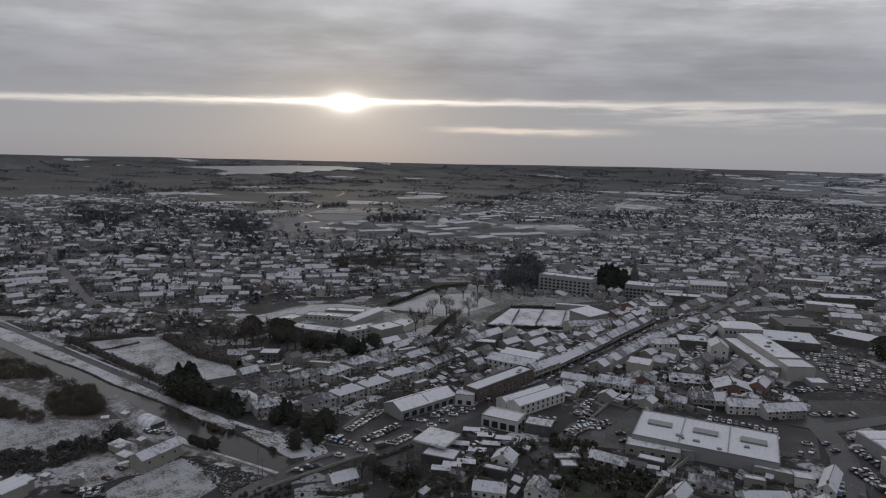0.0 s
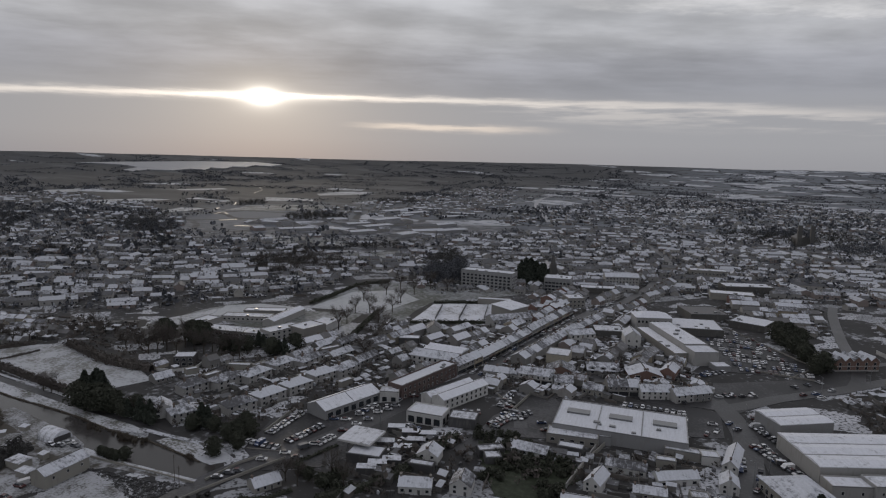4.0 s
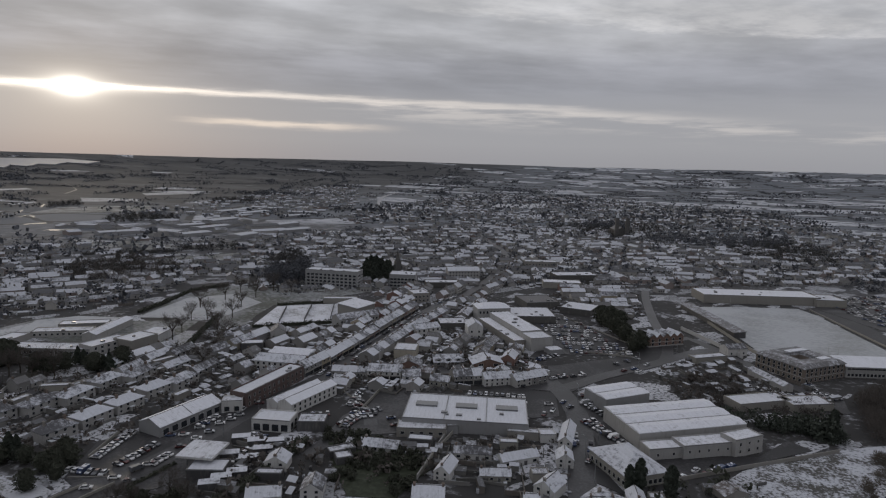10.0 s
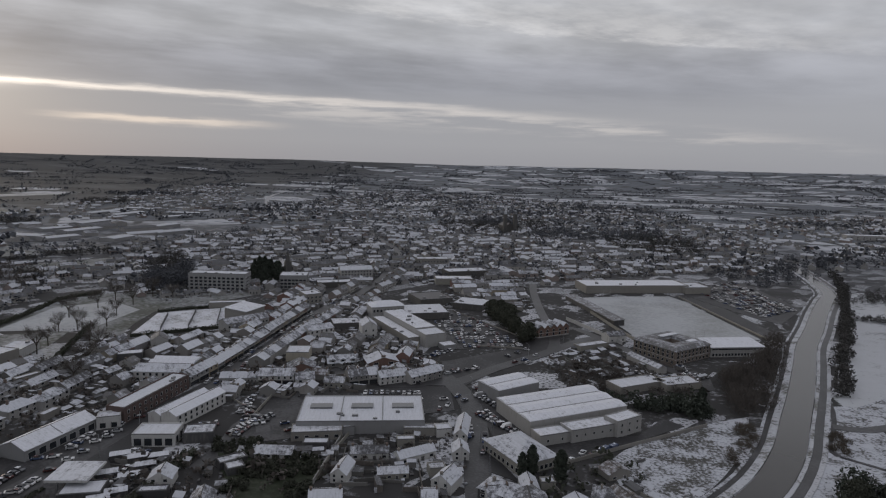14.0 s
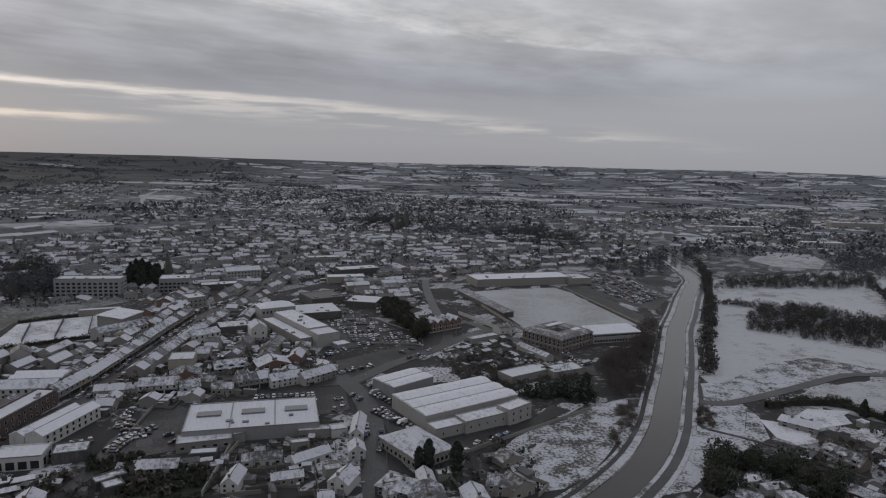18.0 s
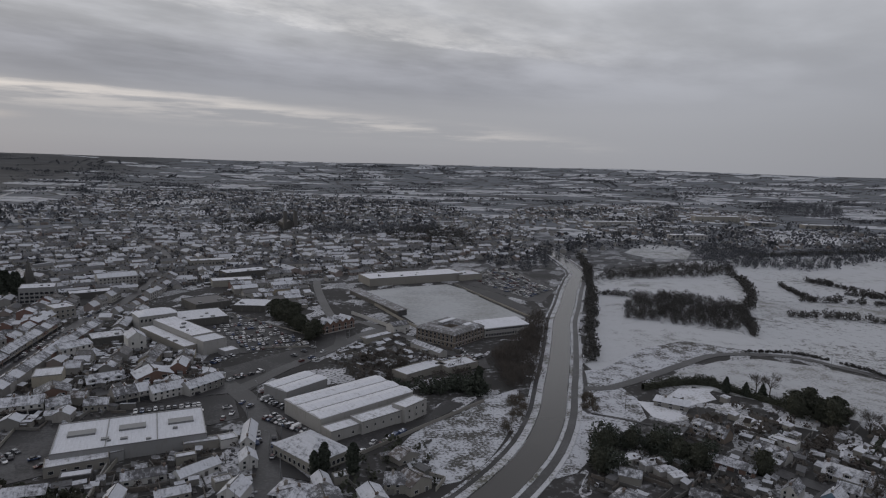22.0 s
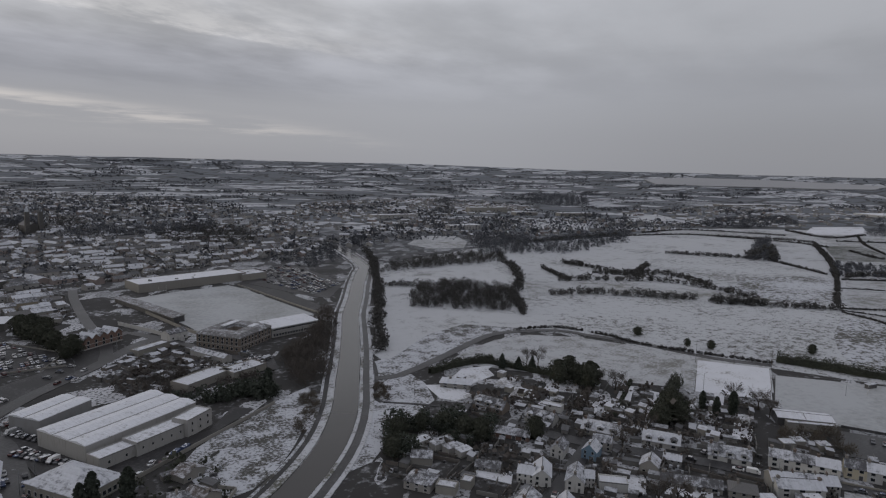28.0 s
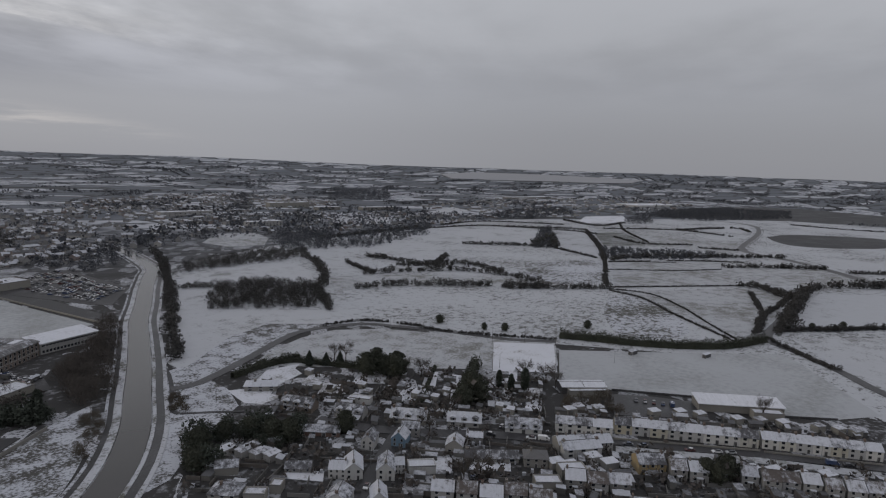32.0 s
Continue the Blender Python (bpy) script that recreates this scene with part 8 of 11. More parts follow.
patch('pond', [(-992.7, 706.2), (-985.9, 741.0), (-972.4, 730.9), (-978.1, 698.2)], 'flood', 'flooded meadow that mirrors the sky', 'water')
patch('meadow', [(-727.5, 567.4), (-764.0, 608.5), (-703.7, 632.6), (-603.8, 635.8), (-588.9, 609.2), (-660.9, 583.9)], 'thin_field', 'low strip of thinly snowed meadow', 'field')
patch('meadow', [(-535.2, 534.5), (-541.9, 560.7), (-497.1, 627.6), (-478.3, 598.5), (-504.2, 540.7)], 'pitch', 'low strip of thinly snowed meadow', 'field')
patch('meadow', [(-1358.6, 1111.7), (-1475.5, 1207.4), (-1342.2, 1271.6), (-1270.4, 1203.6)], 'thin_field', 'low strip of thinly snowed meadow', 'field')
patch('meadow', [(-1523.8, 747.6), (-1602.0, 779.3), (-1595.1, 917.7), (-1524.9, 940.2), (-1486.1, 839.9)], 'thin_field', 'low strip of thinly snowed meadow', 'field')
patch('meadow', [(-1206.9, 705.5), (-1277.5, 814.7), (-1235.5, 844.1), (-1197.2, 790.1), (-1187.2, 731.1)], 'thin_field', 'low strip of thinly snowed meadow', 'field')
patch('meadow', [(-1950.9, 783.8), (-2107.5, 896.0), (-2132.0, 1011.3), (-1980.3, 922.1)], 'thin_field', 'low strip of thinly snowed meadow', 'field')
patch('meadow', [(-1532.8, 1464.8), (-1530.9, 1610.5), (-1407.2, 1617.7), (-1457.3, 1404.8)], 'thin_field', 'low strip of thinly snowed meadow', 'field')
patch('meadow', [(-1162.6, 836.1), (-1247.8, 978.0), (-1153.5, 1111.9), (-1054.7, 1062.1), (-1057.0, 950.6)], 'park', 'low strip of thinly snowed meadow', 'field')
patch('meadow', [(-1405.4, 960.6), (-1429.0, 1046.1), (-1388.5, 1025.2), (-1367.4, 942.6)], 'thin_field', 'low strip of thinly snowed meadow', 'field')
patch('meadow', [(-1977.1, 1241.4), (-1979.5, 1425.5), (-1902.3, 1393.5), (-1904.8, 1216.6)], 'thin_field', 'low strip of thinly snowed meadow', 'field')
strip('canal', [(-549.9, 1151.3), (-664.2, 1358.9), (-810.2, 1614.1), (-951.6, 1948.7), (-1042.4, 2320.9)], 12, 'lake', 0.1, 'far reach of the canal', 'water')
patch('field', [(-539.4, 1764.3), (-398.1, 1923.5), (-354.7, 1747.9), (-470.4, 1626.6)], 'field', 'far snow-covered playing field', 'field')
patch('field', [(-562.2, 528.4), (-499.9, 625.7), (-465.9, 594.2), (-440.7, 542.3), (-486.7, 518.3)], 'park', 'frosted open ground', 'field')
patch('field', [(-736.6, 579.6), (-680.7, 650.9), (-584.6, 622), (-641.5, 551.7)], 'park', 'frosted open ground', 'field')
wall_line([(-283.5, 407.3), (-261.6, 366.6)], h=2.6, t=0.1, mat='dark', label='dark wire fence between tennis courts')
wall_line([(-269.9, 421.8), (-248.5, 378.1)], h=2.6, t=0.1, mat='dark', label='dark wire fence between tennis courts')
wall_line([(-256.4, 433.4), (-233.7, 389.1)], h=2.6, t=0.1, mat='dark', label='dark wire fence between tennis courts')
hedge([(-270.3, 348.3), (-243.1, 370.2), (-215.2, 394.9)], 2, 3, label='dark hedge beside the tennis courts')
hedge([(-295.4, 411.7), (-269.5, 433.6), (-247.8, 451.1)], 2, 2.5, label='dark hedge behind the tennis courts')
hall('far_block', 545.8, 1252.9, 5.9, 111.3, 18, 9, 'far flat-roofed block with snowy roof', wall='cream', mat_roof='sheet', parapet=0, rows=((10, 2.0, 1.6, 1.2), (10, 2.0, 1.6, 4.4)))
hall('far_block', 577.4, 1005.5, 0.7, 66.7, 16, 9, 'far flat-roofed block with snowy roof', wall='cream', mat_roof='sheet', parapet=0, rows=((10, 2.0, 1.6, 1.2), (10, 2.0, 1.6, 4.4)))
hall('far_block', 866.5, 1390.2, 1.3, 116.2, 18, 13, 'far flat-roofed block with snowy roof', wall='stone', mat_roof='sheet', parapet=0, rows=((10, 2.0, 1.6, 1.2), (10, 2.0, 1.6, 4.4)))
hall('far_block', 2132.3, 1039.7, -10, 245.9, 60, 7, 'far flat-roofed block with snowy roof', wall='white', mat_roof='sheet', parapet=0, rows=())
hall('far_block', 912, 1287.4, -2.9, 63.9, 20, 8, 'far flat-roofed block with snowy roof', wall='stone', mat_roof='sheet', parapet=0, rows=((10, 2.0, 1.6, 1.2), (10, 2.0, 1.6, 4.4)))
hall('far_block', 1037.2, 1245.5, -8.2, 99.4, 22, 8, 'far flat-roofed block with snowy roof', wall='stone', mat_roof='sheet', parapet=0, rows=((10, 2.0, 1.6, 1.2), (10, 2.0, 1.6, 4.4)))
hall('far_block', 2056.4, 1531.5, 0, 278.1, 40, 7, 'far flat-roofed block with snowy roof', wall='stone', mat_roof='sheet', parapet=0, rows=())

hall('industrial_shed', -769.8, 687.8, 65.2, 55.4, 24.0, 4.6, 'long low industrial shed with snowy roof', wall='clad', roof='gable', rise=1.2, mat_roof='far_roof')
hall('industrial_shed', -719.9, 733.2, 1.7, 55.4, 24.0, 4.6, 'long low industrial shed with snowy roof', wall='clad', roof='gable', rise=1.2, mat_roof='far_roof')
hall('industrial_shed', -758.7, 818.7, 73.7, 45.9, 24.0, 4.6, 'long low industrial shed with snowy roof', wall='clad', roof='gable', rise=1.2, mat_roof='far_roof')
hall('industrial_shed', -671.1, 732.5, 76.3, 47.6, 24.0, 4.6, 'long low industrial shed with snowy roof', wall='clad', roof='gable', rise=1.2, mat_roof='far_roof')
hall('industrial_shed', -711.3, 815.9, 83.5, 62.7, 24.0, 4.6, 'long low industrial shed with snowy roof', wall='clad', roof='gable', rise=1.2, mat_roof='far_roof')
hall('industrial_shed', -778.7, 918.8, 90.8, 67.7, 24.0, 4.6, 'long low industrial shed with snowy roof', wall='clad', roof='gable', rise=1.2, mat_roof='far_roof')
hall('industrial_shed', -901.3, 1095.7, 92.2, 94.3, 24.0, 4.6, 'long low industrial shed with snowy roof', wall='clad', roof='gable', rise=1.2, mat_roof='far_roof')
hall('industrial_shed', -894.1, 1203.7, -8.3, 75.8, 24.0, 4.6, 'long low industrial shed with snowy roof', wall='clad', roof='gable', rise=1.2, mat_roof='far_roof')
hall('industrial_shed', -837.9, 1082.5, 91.6, 87.4, 24.0, 4.6, 'long low industrial shed with snowy roof', wall='clad', roof='gable', rise=1.2, mat_roof='far_roof')
hall('industrial_shed', -728.3, 1074.1, 73.1, 65.3, 24.0, 4.6, 'long low industrial shed with snowy roof', wall='clad', roof='gable', rise=1.2, mat_roof='far_roof')
hall('industrial_shed', -756.2, 1151.3, 12.3, 65.5, 24.0, 4.6, 'long low industrial shed with snowy roof', wall='clad', roof='gable', rise=1.2, mat_roof='far_roof')
hall('industrial_shed', -647.3, 917.0, 84.6, 64.9, 24.0, 4.6, 'long low industrial shed with snowy roof', wall='clad', roof='gable', rise=1.2, mat_roof='far_roof')
hall('industrial_shed', -584.1, 852.7, 70.8, 61.7, 24.0, 4.6, 'long low industrial shed with snowy roof', wall='clad', roof='gable', rise=1.2, mat_roof='far_roof')
hall('industrial_shed', -601.2, 757.6, 90.1, 42.2, 24.0, 4.6, 'long low industrial shed with snowy roof', wall='clad', roof='gable', rise=1.2, mat_roof='far_roof')
hall('industrial_shed', -870.5, 731.2, 17.4, 36.5, 24.0, 4.6, 'long low industrial shed with snowy roof', wall='clad', roof='gable', rise=1.2, mat_roof='far_roof')
hall('industrial_shed', -844.6, 851.4, 68.7, 34.4, 24.0, 4.6, 'long low industrial shed with snowy roof', wall='clad', roof='gable', rise=1.2, mat_roof='far_roof')
hall('industrial_shed', -825.3, 764.1, 62.9, 40.2, 24.0, 4.6, 'long low industrial shed with snowy roof', wall='clad', roof='gable', rise=1.2, mat_roof='far_roof')
hall('glasshouse', 2172.5, 1068.7, -13.4, 239.4, 110.0, 5.0, 'long white glasshouse roofs on the far side of the fields', wall='white', mat_roof='sheet', parapet=0)
patch('field', [(1230.1, 768.4), (1422.0, 875.9), (1567.9, 847.5), (1351.0, 713.4)], 'snow', 'far snow-covered field', 'field', z=0.05)
# churches
twin_tower_church(-102.3, 1099.9, 20, 40.9)
spire_church(-281, 595.9, 40, 25.8)

# houses along the near streets
house('bungalow', -107.3, 218.8, 10.4, 1.11, 0.88, 0.80, wall='white')
house('cottage', -71.4, 227.3, 16.4, 1.24, 0.92, 0.72)
house('cottage', -53.8, 229.8, 42.7, 1.32, 0.92, 0.78)
house('gable', -75.9, 209.1, 1.9, 0.74, 0.92, 0.72)
house('cottage', -58.4, 214.2, 20.5, 0.95, 0.85, 0.62, wall='stone')
house('gable', -37.3, 211.0, -15.6, 0.97, 0.83, 0.82)
house('gable', -36.7, 236.0, 14.5, 0.80, 0.67, 0.72)
house('gable', -39.4, 257.5, 4.0, 0.71, 1.58, 0.72)
house('house', -41.0, 198.2, 14.3, 0.54, 1.12, 0.70)
house('house', -74.8, 189.3, 19.1, 1.05, 1.12, 0.72)
house('hip', -17.9, 208.9, -23.0, 1.23, 1.14, 0.72, wall='dark', label='dark modern house with snowy roofs')
house('gable', -8.3, 215.6, 14.3, 0.76, 0.75, 0.60)
hall('flat_store', -94.5, 228.7, 14.3, 10.1, 5.0, 3.0, 'low flat outbuilding with clean snow', wall='dark')
hall('flat_store', -57.3, 252.6, 14.7, 13.4, 5.0, 3.2, 'long low flat-roofed store under snow', wall='stone')
hall('flat_store', -60.4, 240.9, 18.9, 7.4, 4.0, 2.8, 'low flat outbuilding with clean snow', wall='stone')
hall('flat_store', -47.4, 254.5, 24.7, 6.7, 6.0, 3.4, 'flat-roofed extension with clean snow', wall='white')
hall('flat_store', -87.2, 245.8, 28.7, 4.8, 6.0, 3.6, 'small flat block beside the store', wall='clad')
hall('flat_store', -43.0, 220.0, 25.8, 6.4, 5.0, 3.0, 'low flat outbuilding with clean snow', wall='stone')
hall('flat_store', -115.8, 202.7, 41.9, 6.4, 6.0, 2.8, 'low flat outbuilding with clean snow', wall='dark')
house('gable', -135.9, 189.1, 18.4, 1.03, 0.67, 0.72)
hall('flat_store', -133.3, 180.3, 20.7, 9.6, 4.0, 2.8, 'long low shed with clean snow', wall='dark')
hall('flat_store', -119.6, 207.5, 47.3, 10.5, 5.0, 2.8, 'low shed with clean snow', wall='dark')
house('cottage', -126.4, 167.7, 30.5, 0.97, 1.08, 0.80)
house('gable', -113.4, 177.9, 21.4, 0.93, 0.75, 0.72)

# houses beyond the store
house_row('cottage', -170.8, 285.9, -151.1, 291.8, 3, wall='cream')
house_row('shop2', -151, 288.9, -133.6, 293.9, 3, wall='white')
house('shop2', -128.1, 295.1, 26.8, 1.26, 0.90, wall='white')
house_row('cottage', -117.4, 294.3, -107.1, 295.8, 1, wall='stone')
house_row('shop2', -105.7, 299.7, -92.6, 308.4, 3)
house_row('house', -90.6, 304.6, -77, 314.4, 2, wall='white')
house('gable', -137.9, 313.3, 24.1, 1.80, 1.00, wall='brick', label='red brick gable building with snowy roof')
house('gable', -99.6, 336.3, 29.7, 2.13, 1.08, wall='brick', label='red brick gable building with snowy roof')
house('dormer', -122, 333.3, 29.4, 1.57, 1.25)
house_row('house', -75, 309.6, -61.9, 325.7, 2)

# tall trees round the apartment blocks
wood([(-351.5, 472.3), (-320.5, 494.2), (-352, 545), (-390, 525)], 5.5, 17, mat='hazed_wood', label='group of tall dark bare trees', leaf=0.6, count=210)
trees('conifer', 19, (-274, 538), (-279, 549), (-268, 552), (-286, 541), (-280, 560), (-272, 566), (-292, 556))

# houses of the near estate across the canal
house('dormer', 159.3, 245.1, -59.6, 1.45, 1.00, 0.90, wall='tan_brick', label='brown brick dormer house with snow on its roof')
house('dormer', 172.3, 222.6, -58.9, 1.23, 1.00, 0.86)
house('dormer', 188.9, 200.9, -54.2, 1.49, 1.00, 0.86, wall='stone')
house('dormer', 205.2, 182.0, -50.4, 1.37, 1.00, 0.84)
house('dormer', 219.8, 160.0, -49.6, 1.44, 1.00, 0.86, wall='white')
house('bungalow', 150.9, 216.1, -47.7, 1.37, 0.88, 0.72, wall='brick', label='low brick bungalow with snow-covered roof')
house('gable', 159.2, 192.8, -54.2, 0.66, 0.75, 0.74)
house('gable', 169.9, 185.7, -57.9, 0.75, 0.67, 0.78, wall='blue', label='blue rendered gable house with snowy roof')
house('house', 179.6, 190.0, -49.2, 0.74, 0.75, 0.72)
house('house', 134.4, 180.8, -45.0, 0.61, 0.75, 0.74, wall='white')
house('gable', 139.6, 178.3, -37.7, 0.84, 0.92, 0.80)
house('bungalow', 126.1, 194.2, -42.1, 0.76, 0.75, 0.66)
house('gable', 148.5, 169.8, -44.4, 0.84, 0.92, 0.82)
house('house', 153.5, 168.2, -37.5, 0.36, 0.62, 0.72, wall='white')
house('midgable', 182.6, 166.6, -53.3, 0.98, 0.89, 0.76)
house('bungalow', 187.4, 151.3, -43.5, 1.64, 0.88, 0.74)
house('hip', 197.9, 137.3, -48.5, 0.94, 0.91, 0.72, roof='bare_slate')
house('house', 218.5, 130.1, -32.2, 1.57, 0.88, 0.74, wall='white')
house('house', 195.8, 167.5, -50.2, 0.67, 0.75, 0.50)
house('gable', 132.7, 155.5, -37.9, 0.71, 0.75, 0.78)
house('gable', 122.8, 164.2, -51.2, 0.98, 0.75, 0.72)
house('hip', 97.0, 193.4, -48.6, 1.01, 1.02, 0.62)
hall('garage', 159.7, 162.5, -37.1, 10.3, 6.0, 3.0, 'flat-roofed garage with clean snow', wall='white')
hall('garage', 200.9, 122.4, -37.1, 10.3, 7.0, 3.0, 'flat-roofed garage with clean snow', wall='stone')
hall('garage', 103.4, 185.7, -43.9, 7.2, 5.0, 2.8, 'flat-roofed garage with clean snow', wall='stone')
hall('garage', 111.9, 185.9, -48.9, 4.1, 5.0, 2.8, 'flat-roofed garage with clean snow', wall='stone')
hall('garage', 185.6, 232.1, -57.6, 10.1, 5.0, 2.8, 'flat white rear extension under snow', wall='white')
hall('garage', 185.5, 123.0, -42.1, 9.7, 6.0, 3.0, 'flat-roofed garage with clean snow', wall='stone')
hall('clubhouse', 280.5, 164.2, -38.2, 20.9, 4.0, 3.0, 'low front range of the clubhouse under snow', wall='stone')
house_row('terrace', 211.2, 135.3, 230.3, 121.5, 6, group='terrace')
house('house', 227.4, 104.4, -42.7, 1.02, 1.12, wall='ochre', label='ochre rendered house with snowy roof')
house_row('semi', 225.6, 95, 239, 77.7, 3, jitter=1.0, tall=0.8)
house_row('semi', 240.3, 74, 271.8, 26.5, 8, jitter=1.5, tall=0.8, wall='cream')
house_row('semi', 146.3, 144.3, 173.6, 112, 5, jitter=1.5, tall=0.8)
house_row('semi', 187.9, 117, 202.6, 98.1, 3, jitter=1.5, tall=0.8)
house_row('bungalow', 191.1, 91.9, 231.8, 36.3, 9, jitter=1.5)
house('hip', 159.6, 280, -37.5, 1.58, 1.02, sz=0.55, label='low rendered house among snowy gardens')
shed(230.6, 182.3, 30, 4.5, 3.5, 2.6, wall='stone')
shed(258.6, 199.5, 30, 4.5, 3.5, 2.6, wall='stone')
shed(194.8, 238.2, 30, 4.5, 3.5, 2.6, wall='stone')
shed(182.4, 234.8, 30, 4.5, 3.5, 2.6, wall='stone')
shed(205.5, 233.4, 30, 4.5, 3.5, 2.6, wall='stone')
shed(215.3, 210.9, 30, 4.5, 3.5, 2.6, wall='stone')
shed(211, 220.5, 30, 4.5, 3.5, 2.6, wall='stone')
shed(181.1, 262.1, 30, 4.5, 3.5, 2.6, wall='stone')
shed(184.2, 254.3, 30, 4.5, 3.5, 2.6, wall='stone')
shed(230.8, 175.7, 30, 4.5, 3.5, 2.6, wall='stone')
shed(226.3, 213.8, 30, 4.5, 3.5, 2.6, wall='stone')
shed(165.8, 285.6, 30, 4.5, 3.5, 2.6, wall='stone')
shed(190.2, 283.2, 30, 4.5, 3.5, 2.6, wall='stone')
shed(198.7, 247.6, 30, 4.5, 3.5, 2.6, wall='stone')
shed(281.5, 128.4, -25, 5.0, 4.0, 2.8, wall='stone')
shed(291, 120, -25, 5.0, 4.0, 2.8, wall='stone')
shed(303.3, 97.8, -25, 5.0, 4.0, 2.8, wall='stone')
shed(310.2, 89.8, -25, 5.0, 4.0, 2.8, wall='stone')
shed(315.5, 81.4, -25, 5.0, 4.0, 2.8, wall='stone')
shed(323.3, 68.8, -25, 5.0, 4.0, 2.8, wall='stone')
shed(330.5, 55.2, -25, 5.0, 4.0, 2.8, wall='stone')
shed(295.5, 112.2, -25, 5.0, 4.0, 2.8, wall='stone')
shed(327.5, 61.5, -25, 5.0, 4.0, 2.8, wall='stone')
shed(252.3, 156.9, -25, 5.0, 4.0, 2.8, wall='stone')
shed(258.5, 156.2, -25, 5.0, 4.0, 2.8, wall='stone')
shed(264.6, 149, -25, 5.0, 4.0, 2.8, wall='stone')
shed(201.1, 129.8, -25, 6.0, 4.5, 2.8, wall='render_wall', label='flat-roofed garage with snow on its roof')
shed(203.3, 124.7, -25, 6.0, 4.5, 2.8, wall='render_wall', label='flat-roofed garage with snow on its roof')
shed(216.2, 122.6, -25, 6.0, 4.5, 2.8, wall='render_wall', label='flat-roofed garage with snow on its roof')
shed(216.9, 115.4, -25, 6.0, 4.5, 2.8, wall='render_wall', label='flat-roofed garage with snow on its roof')
shed(239.5, 98, -25, 6.0, 4.5, 2.8, wall='render_wall', label='flat-roofed garage with snow on its roof')
shed(243.4, 85.9, -25, 6.0, 4.5, 2.8, wall='render_wall', label='flat-roofed garage with snow on its roof')
shed(254.1, 74.6, -25, 6.0, 4.5, 2.8, wall='render_wall', label='flat-roofed garage with snow on its roof')
shed(259.8, 68, -25, 6.0, 4.5, 2.8, wall='render_wall', label='flat-roofed garage with snow on its roof')
shed(264.1, 58.9, -25, 6.0, 4.5, 2.8, wall='render_wall', label='flat-roofed garage with snow on its roof')
shed(271.8, 52.8, -25, 6.0, 4.5, 2.8, wall='render_wall', label='flat-roofed garage with snow on its roof')
shed(274.3, 41.6, -25, 6.0, 4.5, 2.8, wall='render_wall', label='flat-roofed garage with snow on its roof')
wall_line([(-189.2, 126.2), (-190.3, 141.1), (-188.4, 150.6)], h=1.2)
wall_line([(-184.5, 108.2), (-184.3, 121.7), (-181.7, 142.5), (-179.9, 155)], h=1.2)
wall_line([(-239.8, 110.4), (-225.4, 114.0), (-209.7, 118.2), (-190.7, 122.7)], h=1.0)
wall_line([(-198.8, 151.7), (-184.4, 158.9)], h=0.5)
wall_line([(-160.3, 272.3), (-130.2, 252.1)], h=1.0)
wall_line([(-204.8, 165.3), (-214.4, 191.6)], h=1.5)
wall_line([(-132.7, 228.7), (-133.1, 246.3), (-140, 297.2)], h=1.4)
wall_line([(2.3, 237.1), (28.9, 260.3), (67.3, 292.6)], h=1.6, label='concrete yard wall beside the warehouse')
wall_line([(-84.4, 204.2), (-86, 224.7), (-85.8, 244)], h=1.8)
wall_line([(-51, 389.8), (-22.9, 391.9)], h=1.2)
wall_line([(-84.9, 482.1), (-24.6, 418.5), (-34.9, 387.3)], h=1.0)
wall_line([(6.7, 556.4), (42.7, 449.9), (52.4, 427.4)], h=2.2, label='wall round the sports pitch')
wall_line([(104.1, 598.7), (141, 462.5)], h=1.4, label='low wall beside the pitch')

# fronts along both sides of the main street
house_row('front', -181.9, 277, -181.1, 302, 3)
house_row('low_front', -181.1, 302, -184.4, 370, 9)
house_row('front', -184.4, 370, -188.6, 446, 10)
house_row('low_front', -172, 446, -171.9, 398, 6)
house_row('front', -171.9, 398, -168.4, 312, 11)
far_houses('houses', [(-187, 466), (-193, 520), (-199, 620), (-214, 729), (-205, 731), (-192, 620), (-185, 520), (-190, 466)], 5, 92, 'row of street buildings with snowy roofs', density=1.0, tall=1.35, longest=14.0, cross=0.0, spread=1.0)
far_houses('houses', [(-172, 466), (-164, 510), (-168, 608), (-184, 726), (-175, 726), (-159, 608), (-155, 510), (-164, 466)], 5, 92, 'row of street buildings with snowy roofs', density=1.0, tall=1.35, longest=14.0, cross=0.0, spread=1.0)

# houses left of the main street
house('pair', -270.5, 175.0, 85.3, 0.92, 1.00, 0.86, label='pair of semi-detached rendered houses under one snowy hipped roof', group='pairs of houses')
house('pair', -265.1, 190.1, 94.3, 1.08, 1.00, 0.86, label='pair of semi-detached rendered houses under one snowy hipped roof', group='pairs of houses')
house('pair', -260.9, 205.0, 96.2, 1.12, 1.00, 0.86, label='pair of semi-detached rendered houses under one snowy hipped roof', group='pairs of houses')
house('pair', -263.6, 225.0, 93.0, 1.01, 1.00, 0.86, label='pair of semi-detached rendered houses under one snowy hipped roof', group='pairs of houses')
house('pair', -257.2, 239.2, 96.3, 1.21, 1.00, 0.86, label='pair of semi-detached rendered houses under one snowy hipped roof', group='pairs of houses')
house('pair', -233.2, 173.8, 80.8, 0.97, 1.00, 0.86, label='pair of semi-detached rendered houses under one snowy hipped roof', group='pairs of houses')
house('pair', -232.7, 190.4, 88.4, 1.03, 1.00, 0.86, label='pair of semi-detached rendered houses under one snowy hipped roof', group='pairs of houses')
house('pair', -232.3, 207.5, 86.2, 0.97, 1.00, 0.86, label='pair of semi-detached rendered houses under one snowy hipped roof', group='pairs of houses')
